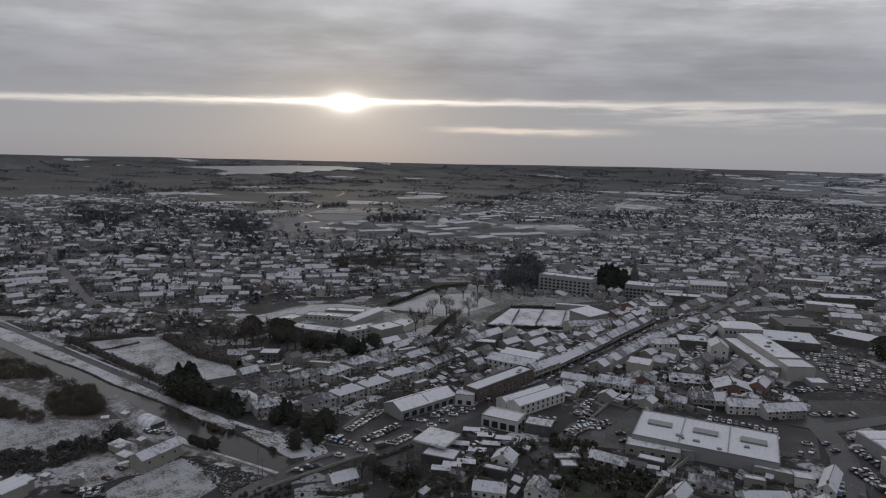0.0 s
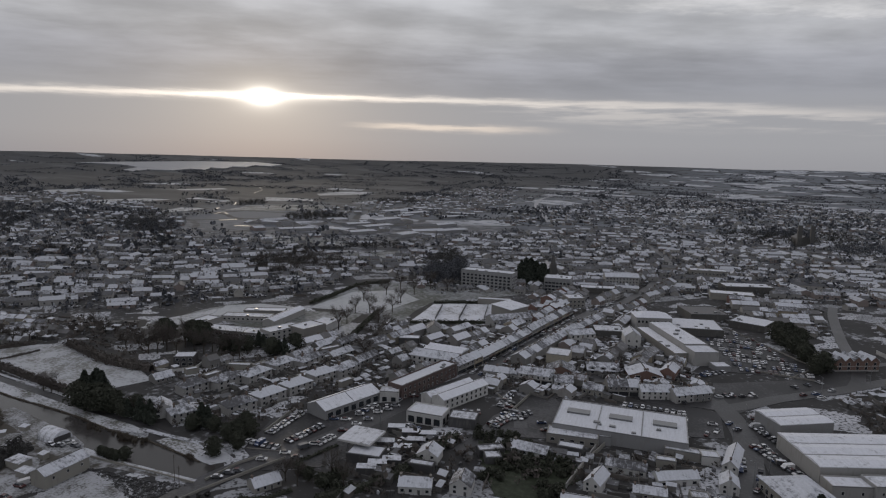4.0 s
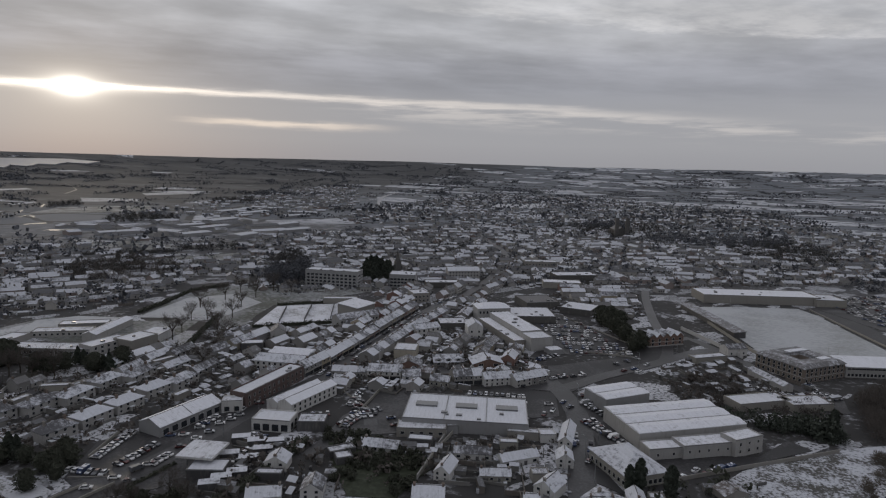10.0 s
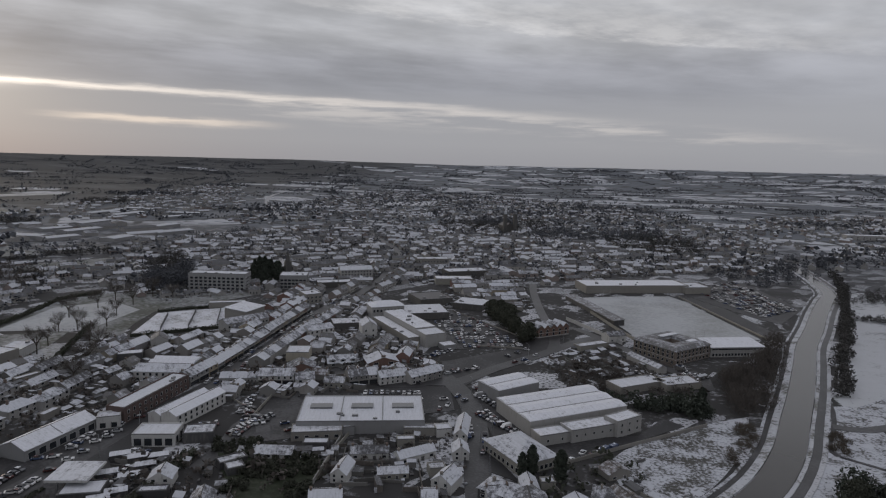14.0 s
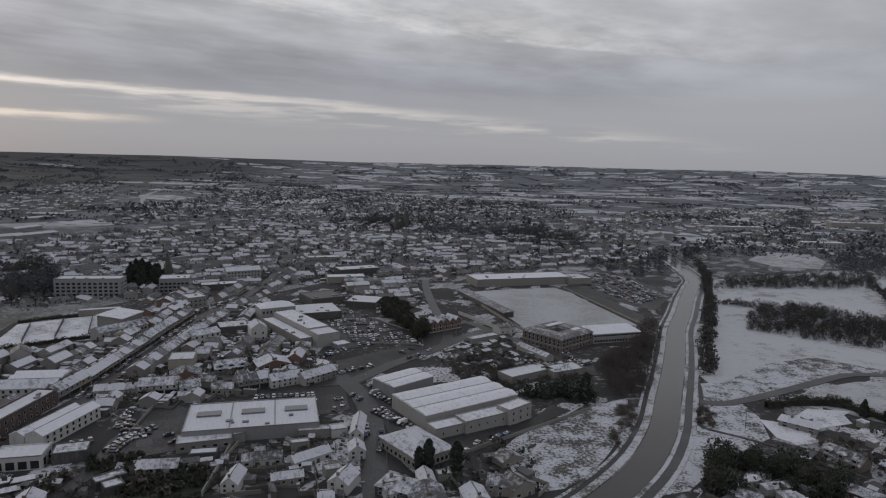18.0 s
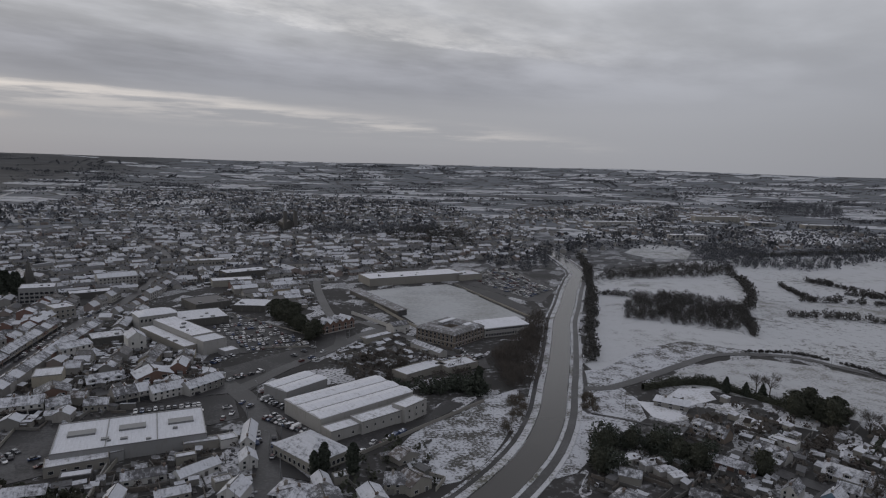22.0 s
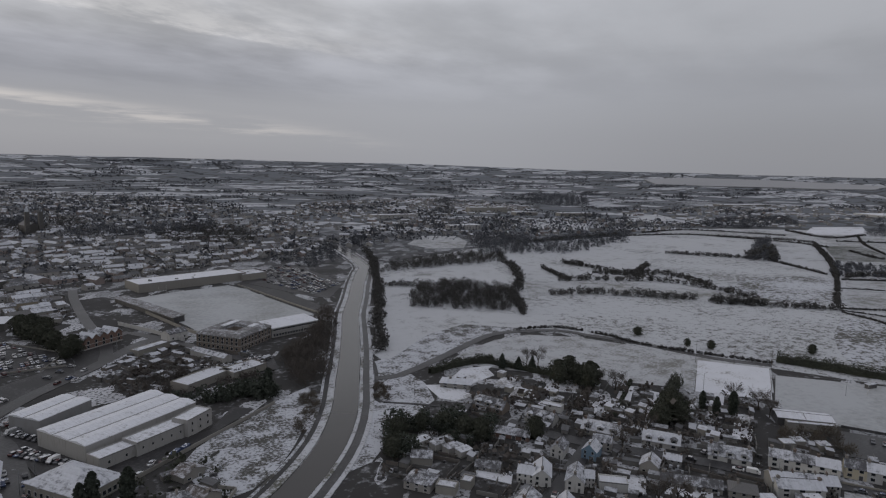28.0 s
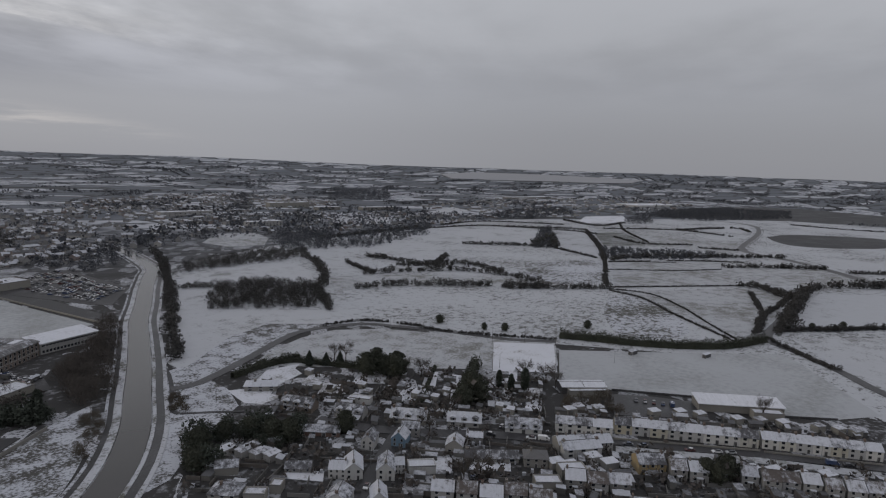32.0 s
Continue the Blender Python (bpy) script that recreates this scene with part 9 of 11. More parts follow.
house('pair', -234.4, 226.8, 84.1, 0.96, 1.00, 0.86, label='pair of semi-detached rendered houses under one snowy hipped roof', group='pairs of houses')
house('pair', -231.1, 241.1, 93.5, 1.15, 1.00, 0.86, label='pair of semi-detached rendered houses under one snowy hipped roof', group='pairs of houses')
house('pair', -244.5, 152.6, 73.7, 0.74, 1.00, 0.86, label='pair of semi-detached rendered houses under one snowy hipped roof', group='pairs of houses')
house('gable', -256.0, 150.4, 64.4, 1.04, 0.83, 0.84)
house('bungalow', -296.3, 174.5, 86.0, 0.76, 0.94, 0.90)
house('bungalow', -237.8, 264.1, 94.0, 1.43, 0.94, 0.90)
house('bungalow', -271.4, 246.1, 96.5, 1.23, 0.94, 0.90)
house('bungalow', -285.6, 253.4, 89.6, 1.22, 0.94, 0.90)
house('bungalow', -255.2, 261.2, 91.7, 1.32, 0.94, 0.90)
house('bungalow', -275.7, 268.6, 93.0, 1.19, 0.94, 0.90)
house('bungalow', -270.0, 282.1, 95.9, 1.43, 0.94, 0.90)
hall('flat_store', -294.5, 190.5, 75.3, 6.7, 4.0, 2.6, 'low garden outbuilding under clean snow', wall='stone')
hall('flat_store', -279.5, 192.4, 93.1, 9.1, 4.0, 2.6, 'low garden outbuilding under clean snow', wall='stone')
hall('flat_store', -265.5, 264.2, 75.7, 12.6, 4.0, 2.6, 'low garden outbuilding under clean snow', wall='stone')
hall('flat_store', -254.4, 254.8, 82.6, 13.2, 4.0, 2.6, 'low garden outbuilding under clean snow', wall='stone')
hall('flat_store', -241.4, 220.8, 89.2, 7.2, 4.0, 2.6, 'low garden outbuilding under clean snow', wall='stone')
hall('flat_store', -219.0, 228.4, 88.7, 9.1, 4.0, 2.6, 'low garden outbuilding under clean snow', wall='stone')
hall('flat_store', -231.8, 239.7, 69.6, 11.7, 4.0, 2.6, 'low garden outbuilding under clean snow', wall='stone')
hall('flat_store', -281.0, 210.7, 33.2, 12.8, 4.0, 2.6, 'low garden outbuilding under clean snow', wall='stone')
hall('flat_store', -273.4, 218.9, 87.6, 9.6, 4.0, 2.6, 'low garden outbuilding under clean snow', wall='stone')
hall('modern_house', -309.9, 197.2, 42.4, 10.8, 9.0, 5.6, 'dark flat-roofed modern house with snow on top', wall='dark', category='house', rows=((3, 2.2, 1.6, 0.7), (3, 1.6, 1.4, 3.4)), parapet=0.3)
wall_line([(-312.1, 181.2), (-303.2, 185.4), (-298.8, 195.8), (-303.3, 202.5)], h=1.6, mat='white', label='white curved garden wall')
house('hip', 18.8, 213.5, -7.1, 0.98, 1.02, 0.72, wall='stone', label='dark stone villa with snowy hipped roof')
house('midgable', 24.1, 212.6, 34.2, 1.40, 1.00, 0.78, wall='stone', label='dark gabled house with steep snowy roof')
house('midgable', 22.5, 235.1, 35.2, 1.36, 0.78, 0.56, wall='stone', label='small stone cottage with snowy roof')
house('gable', -7.4, 203.2, 13.1, 1.54, 0.92, 0.66)
house('gable', 9.2, 204.6, 16.0, 1.04, 0.83, 0.62)
house('cottage', -19.0, 207.0, 22.5, 0.68, 1.23, 0.80)
hall('flat_store', -1.9, 219.7, 15.4, 5.3, 4.0, 2.6, 'low garden shed under clean snow', wall='stone')
wall_line([(30.8, 221.2), (36.4, 217.0), (31.8, 209.4)], h=1.6, label='dark garden wall beside the rough field')
fill([(-248.6, 147), (-271.5, 170.4), (-275.2, 204.6), (-277.9, 266.8), (-269, 309.6), (-230.1, 280.3), (-220.4, 254.4), (-228.1, 215.3), (-220.8, 190.1), (-222.1, 164.9)], 8.6, 94.4, ['midlow'], street=9, garden=11, density=0.12)
fill([(-273.4, 235.4), (-289.8, 278), (-271.6, 306.8), (-265, 334.2), (-216.6, 364.2), (-199.3, 402.8), (-178.2, 333.2), (-177.8, 278.3), (-185.4, 258.5), (-199.8, 244.1), (-227.9, 253.4)], 9, 87.5, ['mid', 'midlong', 'midwing', 'midlow'], street=8, garden=9)
fill([(-168.8, 275.2), (-172.6, 316.6), (-171.8, 364.2), (-171.2, 442.7), (-159.8, 516), (-134, 448.8), (-80.1, 362.3), (-67.1, 341.5), (-82.4, 312.1), (-98.9, 291.5), (-120.9, 284.7), (-144.3, 266.8)], 9, 92.9, ['mid', 'midwing', 'midlong', 'midgable'], street=9, garden=10)
fill([(-177.2, 312), (-183.2, 379.3), (-188.1, 473.2), (-232.2, 566.7), (-234.1, 480.5), (-207.7, 394.1), (-184.5, 311.8)], 9, 92.9, ['shop2', 'midlong', 'shop'], street=8, garden=8)
fill([(-105, 596.4), (-30.9, 605.6), (-25.6, 507.8), (-51.6, 495.1), (-95.9, 544.9)], 10, 26.4, ['midlong', 'mid'], street=10, garden=10)
fill([(-539.1, 131.8), (-513.3, 175), (-427.2, 193), (-408.3, 176.7), (-426.6, 131), (-482.5, 120.6)], 11, 24.4, ['midlow', 'mid', 'midwing'], street=9, garden=14)
fill([(-322.2, 184.1), (-309.2, 213.6), (-283, 210.5), (-271.5, 170.4), (-288.6, 164.6)], 11, 94.4, ['midlow', 'midwing'], street=9, garden=14)

# market cars
car(-179.6, 202.3, 38)
car(-181.6, 211.1, 38)
car(-182.2, 218.7, 38)
car(-180.1, 195.2, 38)
car(-180.2, 186.6, 38)
car(-180, 221.9, 38)
car(-180.4, 236.9, 38)
car_row(-139.5, 261.2, -130.9, 233.8, 6, fill=0.9)
car_row(-125.5, 255, -129.8, 246.8, 3)
car_row(-109.3, 237.7, -119.1, 250.3, 2)
car_row(-55.5, 277.2, -49.9, 289.8, 3, turn=20)
car_row(-39, 262.5, -35.4, 251.7, 2, turn=0)
car_row(-33.6, 283.9, -20.5, 265, 6)
car_row(-167.7, 207.3, -150.9, 207.4, 5, fill=0.8)
car_row(-179.7, 180.6, -179.1, 169.8, 4)
car_row(-199.2, 230.5, -186.7, 226.1, 3)
car_row(173.2, 192.4, 181.3, 197.1, 2, turn=0)
car_row(201.9, 169.8, 207.5, 161.8, 3, turn=0)
car_row(213, 153.9, 219.4, 145.2, 3, turn=0)
car_row(239.2, 122.9, 250.7, 108.1, 5, turn=0, fill=0.7)
car_row(254, 102.1, 272.3, 80.8, 7, turn=0, fill=0.7)
car_row(279.8, 67.4, 296.9, 42.1, 7, turn=0, fill=0.6)
car_row(148.6, 173.5, 160.9, 181.8, 3, turn=0)
car_row(131.9, 163.3, 140.4, 169.2, 2, turn=0)
car_row(243, 194.4, 226.6, 179.4, 2, turn=0)
car_row(291.3, 145.4, 301.5, 126.2, 5, fill=0.6)
car_row(-202.2, 165.4, -207.9, 188.6, 9)
car_row(-190, 164.3, -190.8, 185.3, 9)
car_row(-204, 155.6, -188, 158.9, 8)
car_row(-182, 161.2, -180.2, 170.3, 4, turn=0)
car_row(-187.1, 203, -188.4, 217.9, 4)
car_row(-190.2, 226.2, -181.2, 228.1, 4)
car_row(-131.5, 229.9, -130.5, 250.1, 8)
car_row(-130.5, 247.5, -123.9, 249.6, 4)
car_row(-95.6, 291.4, -69, 298.3, 11)
car_row(-69.9, 302, -64.8, 289, 3, turn=0)
car_row(-39.7, 303.9, -27.2, 289.7, 6)
car_row(-36.1, 281, -14.7, 261.4, 12)
car_row(-133.5, 230.1, -132.7, 241.1, 5)
car_row(-132.7, 241.1, -125.3, 246.9, 5)
car_row(-140.4, 251.3, -145.1, 272.1, 6)
car_row(-151.6, 234.6, -143.6, 240.3, 6)
car_row(-37.2, 266.3, -34.4, 253.1, 3, turn=0)
car_row(8, 248.5, 21.3, 255.5, 5, turn=40)
car_row(4.5, 240.6, 26.5, 260.2, 5, turn=10)
car(-28, 240.8, 80)
car(-54.6, 293.9, 20)
car(-73.1, 298, 60)
car(-48.7, 299.5, 75)
car(-187.7, 130.2, 40)
car(-180.2, 216.5, 30)
car(-180.2, 170.3, 30)
car_crowd([(-102.9, 465.6, -71.7, 472.3, 15), (-96.7, 454.1, -64.7, 461.9, 15), (-90.8, 443.1, -58, 452, 15), (-85.2, 432.6, -51.6, 442.5, 15), (-79.8, 422.6, -45.4, 433.3, 15), (-74.6, 413, -39.5, 424.6, 15), (-69.7, 403.8, -33.8, 416.1, 15), (-64.9, 395, -28.3, 407.9, 15), (-60.4, 386.5, -23, 400.1, 15), (-81.5, 353.2, -66.3, 376.5, 9)], 'rows of cars in the busy town car park', 0.8)
car_crowd([(115.8, 641.9, 176.4, 694.4, 20), (120.2, 630.8, 178.2, 681.5, 20), (124.4, 620.1, 180, 669.1, 20), (128.5, 609.7, 181.7, 657.2, 20), (132.5, 599.6, 183.3, 645.6, 20), (136.3, 589.8, 184.9, 634.4, 20), (140.1, 580.4, 186.4, 623.6, 20), (143.7, 571.2, 187.9, 613.2, 20), (147.2, 562.3, 189.3, 603, 20), (150.6, 553.6, 190.7, 593.2, 20), (153.9, 545.2, 192.1, 583.7, 20), (157.1, 537, 193.4, 574.5, 20)], 'crowded rows of cars in a far car park', 0.75)
car_crowd([(-177.9, 282, -178.2, 300, 4), (-171.6, 300, -172.2, 284, 4), (-178.4, 306, -180.6, 350, 9), (-172.4, 312, -174.6, 352, 8), (-181.4, 366, -185.2, 440, 15), (-176, 368, -179.6, 440, 14), (-176.4, 468, -171.6, 508, 8), (-184.6, 470, -179.8, 510, 8)], 'cars parked along the main street', 0.7, along=True)
car_crowd([(-62, 330, -40, 352, 5), (-30, 356, -12, 382, 5), (-100, 318, -70, 312, 5), (-44, 322, -36, 300, 4), (-30, 262, -27, 236, 4), (-76, 338, -62, 352, 4)], 'cars about the wide junction', 0.6, along=True)
car_row(42, 363.6, 60.9, 356.3, 7)
car_row(65.6, 365, 82.6, 366, 6)
car_row(-59.1, 335.1, -42.6, 349.8, 6, fill=0.6)
car_row(-34.7, 367.4, -19.3, 392.2, 6, fill=0.6)
car_row(43.6, 348.2, 69, 365.2, 8)
car_row(67.1, 354.5, 82.6, 366, 5)
car_row(69.7, 384.7, 74.5, 348.2, 8)
car_row(-58.7, 561.5, -35.4, 590.8, 8, fill=0.8)
car_row(-56.1, 537.6, -28, 552.6, 8, fill=0.8)
car_row(169, 146.6, 172.1, 141, 3)
car(171.1, 137.9, 10)
car(102.5, 198.3, 50)
car(215, 167.9, 20)
car(203.6, 199.2, 80)
car_row(-154.8, 179.9, -154, 196.4, 7, fill=0.9)
car_row(-148.3, 175.7, -144.1, 202.4, 9, fill=0.8)
car_row(-164.3, 197.8, -161, 209.1, 5)
car_row(-150.7, 192.3, -147.2, 210.7, 6, turn=20)
shed(-161.7, 200.3, 35, 7.0, 3.0, 2.8, label='flat container unit with snow on its top', wall='dark')
shed(-154, 200.2, 35, 7.0, 3.0, 2.8, label='flat container unit with snow on its top', wall='dark')
shed(-147.3, 203, 35, 7.0, 3.0, 2.8, label='flat container unit with snow on its top', wall='dark')
shed(-156.4, 186.7, 35, 7.0, 3.0, 2.8, label='flat container unit with snow on its top', wall='dark')
shed(-147.7, 186.9, 35, 7.0, 3.0, 2.8, label='flat container unit with snow on its top', wall='dark')
shed(-147.4, 195.5, 35, 7.0, 3.0, 2.8, label='flat container unit with snow on its top', wall='dark')
shed(-146.9, 170.8, 35, 7.0, 3.0, 2.8, label='flat container unit with snow on its top', wall='dark')
shed(-144.5, 176.2, 35, 7.0, 3.0, 2.8, label='flat container unit with snow on its top', wall='dark')
shed(-147.8, 165.6, 35, 7.0, 3.0, 2.8, label='flat container unit with snow on its top', wall='dark')
shed(-252.2, 91.7, 12, 7.5, 5, 2.6, wall='stone', label='flat-roofed outbuilding under snow beside the stone barn')
shed(-241.9, 89.8, 12, 6, 3.5, 2.4, wall='stone', label='low outbuilding under snow beside the stone barn')
shed(-235.3, 70.9, 70, 4.6, 3.0, 2.6, wall='stone')
shed(-251.9, 99.9, 12, 3, 2.4, 2.0, wall='stone')
shed(-242.2, 51.9, 12, 9, 8, 4.0, wall='stone', label='flat-roofed store with clean snow on top')
shed(-244.8, 56.6, 12, 6, 5, 3.2, wall='stone')
shed(-254.8, 49.0, 14, 8, 5, 3.2, wall='stone')
shed(-246.4, 64.0, 30, 2.6, 1.8, 1.8, wall='stone')
shed(-285.4, 98.3, 60, 3, 2, 1.8, wall='stone')
shed(-284.4, 106.4, 20, 3.2, 2.4, 1.8, wall='stone')
car(-231.4, 66.6, 40, group='cars in the yard')
car(-226.0, 69.8, 60, group='cars in the yard')
car(-222.8, 70.8, 60, group='cars in the yard')
car(-219.9, 72.7, 60, group='cars in the yard')
car(-235.5, 85.3, 15, group='cars in the yard')
car(-230.9, 79.2, 20, group='cars in the yard')
car(-235.9, 87.4, 80, van=True, group='cars in the yard')
car(-260.8, 106.3, 10, group='cars in the yard')
car(-257.3, 108.1, 20, group='cars in the yard')
car(-257.2, 111.4, 80, group='cars in the yard')
car(-252.3, 111.6, 15, group='cars in the yard')
car_row(-228.3, 68.6, -223.9, 75.4, 6)
car(-186.1, 148.8, 35)
car(-183.3, 157.9, 35)
car(-185.5, 137.5, 35)
car(-187.2, 195.8, 35)
car(-191.6, 193.1, 35)
car(-186.2, 203.9, 35)
car(-44.4, 294.5, 60)
car(-32.2, 312.3, 60)
car(-17.9, 365.2, 60)
car(-187, 134.7, 35)
car(-176.8, 158.1, 35)
goal_posts(39.2, 580.4, 20)
goal_posts(93.8, 449, 20)
goal_posts(355.9, 179.8, 20)
goal_posts(398.2, 144.1, 20)

# hedges and garden trees
hedge([(194.2, 224.5), (215.1, 241.2), (243, 263.5)], 4, 4, label='tall dark hedge between long gardens', mat='twigs', leaf=0.35)
hedge([(217.1, 198.1), (241.8, 214.4), (274.4, 235.8)], 6, 6, label='thick dark evergreen belt between gardens')
hedge([(207.3, 212.8), (230.8, 231.3), (252.4, 248.2)], 2, 2, label='dark hedge between long gardens')
wood([(-1271.5, 389.4), (-1666.6, 523.4), (-1682.7, 573.5), (-1288.4, 446)], 12, 10, mat='hedge_wood', label='dark clump of trees among the roofs', leaf=0.45)
wood([(-1049.1, 368.8), (-1172.3, 416.4), (-1168, 439.6), (-1040.9, 392.9)], 10, 9, mat='hedge_wood', label='dark clump of trees among the roofs', leaf=0.45)
wood([(-988, 505.3), (-1197.6, 642.2), (-1183.9, 710.7), (-974.1, 601.9), (-926.9, 515.7)], 11, 10, mat='hedge_wood', label='dark clump of trees among the roofs', leaf=0.45)
wood([(-791.9, 309.6), (-846.9, 341.6), (-818.5, 386.2), (-747.8, 348.2)], 8, 7, mat='hedge_wood', label='dark clump of trees among the roofs', leaf=0.45)
wood([(-542.5, 423.7), (-622.3, 516.5), (-595.4, 565.6), (-515.4, 484.6), (-507.6, 436.7)], 7, 8, mat='hedge_wood', label='dark clump of trees among the roofs', leaf=0.45)
wood([(-719.5, 158.8), (-875.1, 200.5), (-862.7, 230.9), (-719.8, 188.5)], 7, 9, mat='hedge_wood', label='dark clump of trees among the roofs', leaf=0.45)
wood([(-302.8, 733), (-322.5, 815.4), (-297.7, 869.1), (-269.9, 771.2)], 8, 8, mat='hedge_wood', label='dark clump of trees among the roofs', leaf=0.45)
wood([(-230.2, 1059.5), (-232.7, 1225.9), (-155.2, 1263.1), (-146, 1086.3)], 9, 9, mat='hedge_wood', label='dark clump of trees among the roofs', leaf=0.45)
hedge([(-368.2, 344.4), (-378.3, 384.4), (-389.7, 425.5), (-379.9, 456.7)], 3, 3, label='dark hedge round the park')
hedge([(-273.1, 287.4), (-294.5, 329.2), (-310.8, 361.2)], 3, 3, label='dark hedge round the park')
pole(314.9, 257.8, 12, arm=False, label='tall netting pole beside the small pitch')
pole(272.2, 221.9, 12, arm=False, label='tall netting pole beside the small pitch')
pole(346, 229.3, 12, arm=False, label='tall netting pole beside the small pitch')
pole(300.6, 198.1, 12, arm=False, label='tall netting pole beside the small pitch')
pole(334.1, 245.7, 12, arm=False, label='tall netting pole beside the small pitch')
shed(369.1, 185.7, -5, 7.0, 2.2, 2.3, wall='dark', label='dark team dugout beside the playing field')
shed(400.8, 151.3, -5, 7.0, 2.2, 2.3, wall='dark', label='dark team dugout beside the playing field')
wall_line([(297, 159.9), (320.9, 125.8), (328.8, 84), (344.9, 65.5)], h=1.2, t=0.12, mat='dark', label='dark railing round the playing field')
hedge([(-148.1, 140.2), (-139.5, 159.4), (-137.4, 175.8), (-138.1, 212)], 4.5, 3.2)
patch('lawn', [(-130.1, 215.2), (-112.5, 213.6), (-88.6, 221.1), (-82.1, 210.5), (-85.1, 199), (-85.5, 185.7), (-101.7, 180.7), (-118.3, 198.3)], 'lawn', 'dark winter lawn behind the cottages', 'lawn', z=0.01)
wood([(-132.1, 215.1), (-135.5, 223.4), (-119.8, 226.7), (-115.8, 222.5)], 3, 4, mat='evergreen', label='thick dark evergreen hedge', leaf=0.4, count=220)
wood([(-127, 215), (-118, 226), (-92, 222), (-85, 209), (-94, 200), (-110, 199)], 2.7, 3.4, mat='evergreen', label='dark evergreen shrubbery on the lawn', leaf=0.4, count=200)
wood([(-90.7, 187.9), (-94, 197.1), (-85.7, 200.5), (-79.7, 191.3)], 3.4, 5, mat='evergreen', label='dark garden trees', leaf=0.45, count=240)
wood([(-109.9, 184), (-114.1, 195.2), (-105.4, 195.7), (-99.8, 185.1)], 3.4, 4, mat='evergreen', label='dark garden trees', leaf=0.45, count=220)
wall_line([(-88.4, 245.5), (-87.3, 233.1), (-85.6, 215.5), (-84.2, 201)], h=2.0, mat='cream', label='pale rendered garden wall')
hedge([(-138.1, 187.6), (-139.7, 198.5), (-140.9, 210.7)], 2.2, 2.4, label='clipped dark boundary hedge')
hedge([(364.8, 238.9), (378.4, 217), (390.9, 194.3), (408.8, 170.9), (435, 150.8), (473.1, 139.3)], 7, 6.5, label='tall dense evergreen shelter belt')
hedge([(174.3, 312.2), (196.2, 306.5), (210.6, 282.9), (218.5, 272.6)], 4, 4)
hedge([(155.5, 303), (172.9, 308.2), (201.3, 310.5)], 4, 5)
trees('evergreen', 13, (212.6, 261.2), (221.5, 263.8), (220.7, 254.6), (222.5, 248.3))
trees('evergreen', 12, (221.2, 196.1), (232.1, 200.6), (229.6, 194.7))
trees('cypress', 11, (253.5, 201.6), (251.7, 192.2), (260.6, 190))
trees('cypress', 12, (-11.3, 222.8), (-7.8, 224.7), (2.7, 223.3), (67.9, 309.3))
trees('bare', 11, (230.4, 250.3), (233, 239.6), (277.2, 202.6), (280.3, 190.4), (276.8, 181.8), (207.2, 191.7), (186.1, 185.1), (164.3, 145.1), (172.1, 143.8), (215.5, 295), (219.3, 289.2), (316.4, 90.6))
trees('evergreen', 10, (236.1, 85.2), (235.7, 80.7), (241.8, 79.9), (158.7, 208.7))
trees('conifer', 16, (-288.5, 135.4), (-289.5, 138.7), (-282.2, 137.6), (-292.2, 134.9))
trees('evergreen', 12, (-291.9, 133.1), (-278.1, 137.6), (-280.4, 135.3), (-283.6, 134.1))
trees('evergreen', 8, (-273.6, 138.1), (-267.2, 138.6), (-279.6, 142.3), (-267.0, 144.8))
trees('conifer', 9.5, (-264.5, 139.4), (-257.2, 141.0), (-250.8, 141.9))
trees('bare', 8, (-265.5, 142.3), (-259.4, 144.5), (-251.7, 144.7))
hedge([(-418.1, 106.9), (-391.9, 110.9), (-362.6, 115.7), (-330.6, 118.2), (-306.5, 122.2), (-283.7, 125.7), (-259.6, 127.3), (-233.5, 131.6), (-203.2, 133.6)], 0.9, 0.7, label='dark reeds along the canal edge', mat='reed', leaf=0.25)
# These dark clumps also stand in for reflections of the bank.
wood([(-277.5, 126.3), (-268.6, 126.8), (-257.0, 125.0), (-264.5, 122.8)], 1.6, 1.4, mat='reed', label='dark reeds and built-in bank reflections in the canal', leaf=0.3)
wood([(-259.6, 127.6), (-249.6, 129.0), (-233.5, 131.9), (-231.8, 128.9), (-244.1, 126.1)], 1.6, 1.4, mat='reed', label='dark reeds and built-in bank reflections in the canal', leaf=0.3)
wood([(-213.9, 133.1), (-203.2, 133.9), (-197.2, 133.8), (-208.8, 132.5)], 1.6, 1.4, mat='reed', label='dark reeds and built-in bank reflections in the canal', leaf=0.3)
trees('conifer', 10, (-232.0, 154.2), (-228.1, 154.4))
trees('evergreen', 7, (-230.7, 148.9), (-221.9, 153.5), (-213.6, 153.3), (-207.4, 154.3), (-206.6, 159.5))
trees('evergreen', 4.5, (-237.6, 114.1), (-234.8, 114.6), (-231.6, 114.9), (-228.9, 115.4), (-227.2, 117.9))
trees('evergreen', 5, (-161.1, 149.5), (-155.1, 149.6), (-166.4, 150.2))
trees('evergreen', 8, (-212.2, 162), (-210, 155.9), (-210.2, 151.7), (-203.3, 139.8), (-201.2, 149.3))
trees('bare', 9, (-326.1, 131.2), (-319.6, 131.9), (-333.2, 132.7), (-166.9, 143.8), (-160.9, 143.9), (-155.2, 155.3), (-146.6, 152.4))
trees('bare', 13, (-339.6, 198.1), (-341.4, 204.9), (-330.6, 204.2), (-337.5, 214.5), (-327.7, 214.2), (-317.3, 213.3), (-318.7, 220.3), (-307.6, 218.6), (-309.8, 226.3), (-298.9, 224.4), (-362.9, 209.8), (-353.5, 210.3), (-349.4, 224.3))
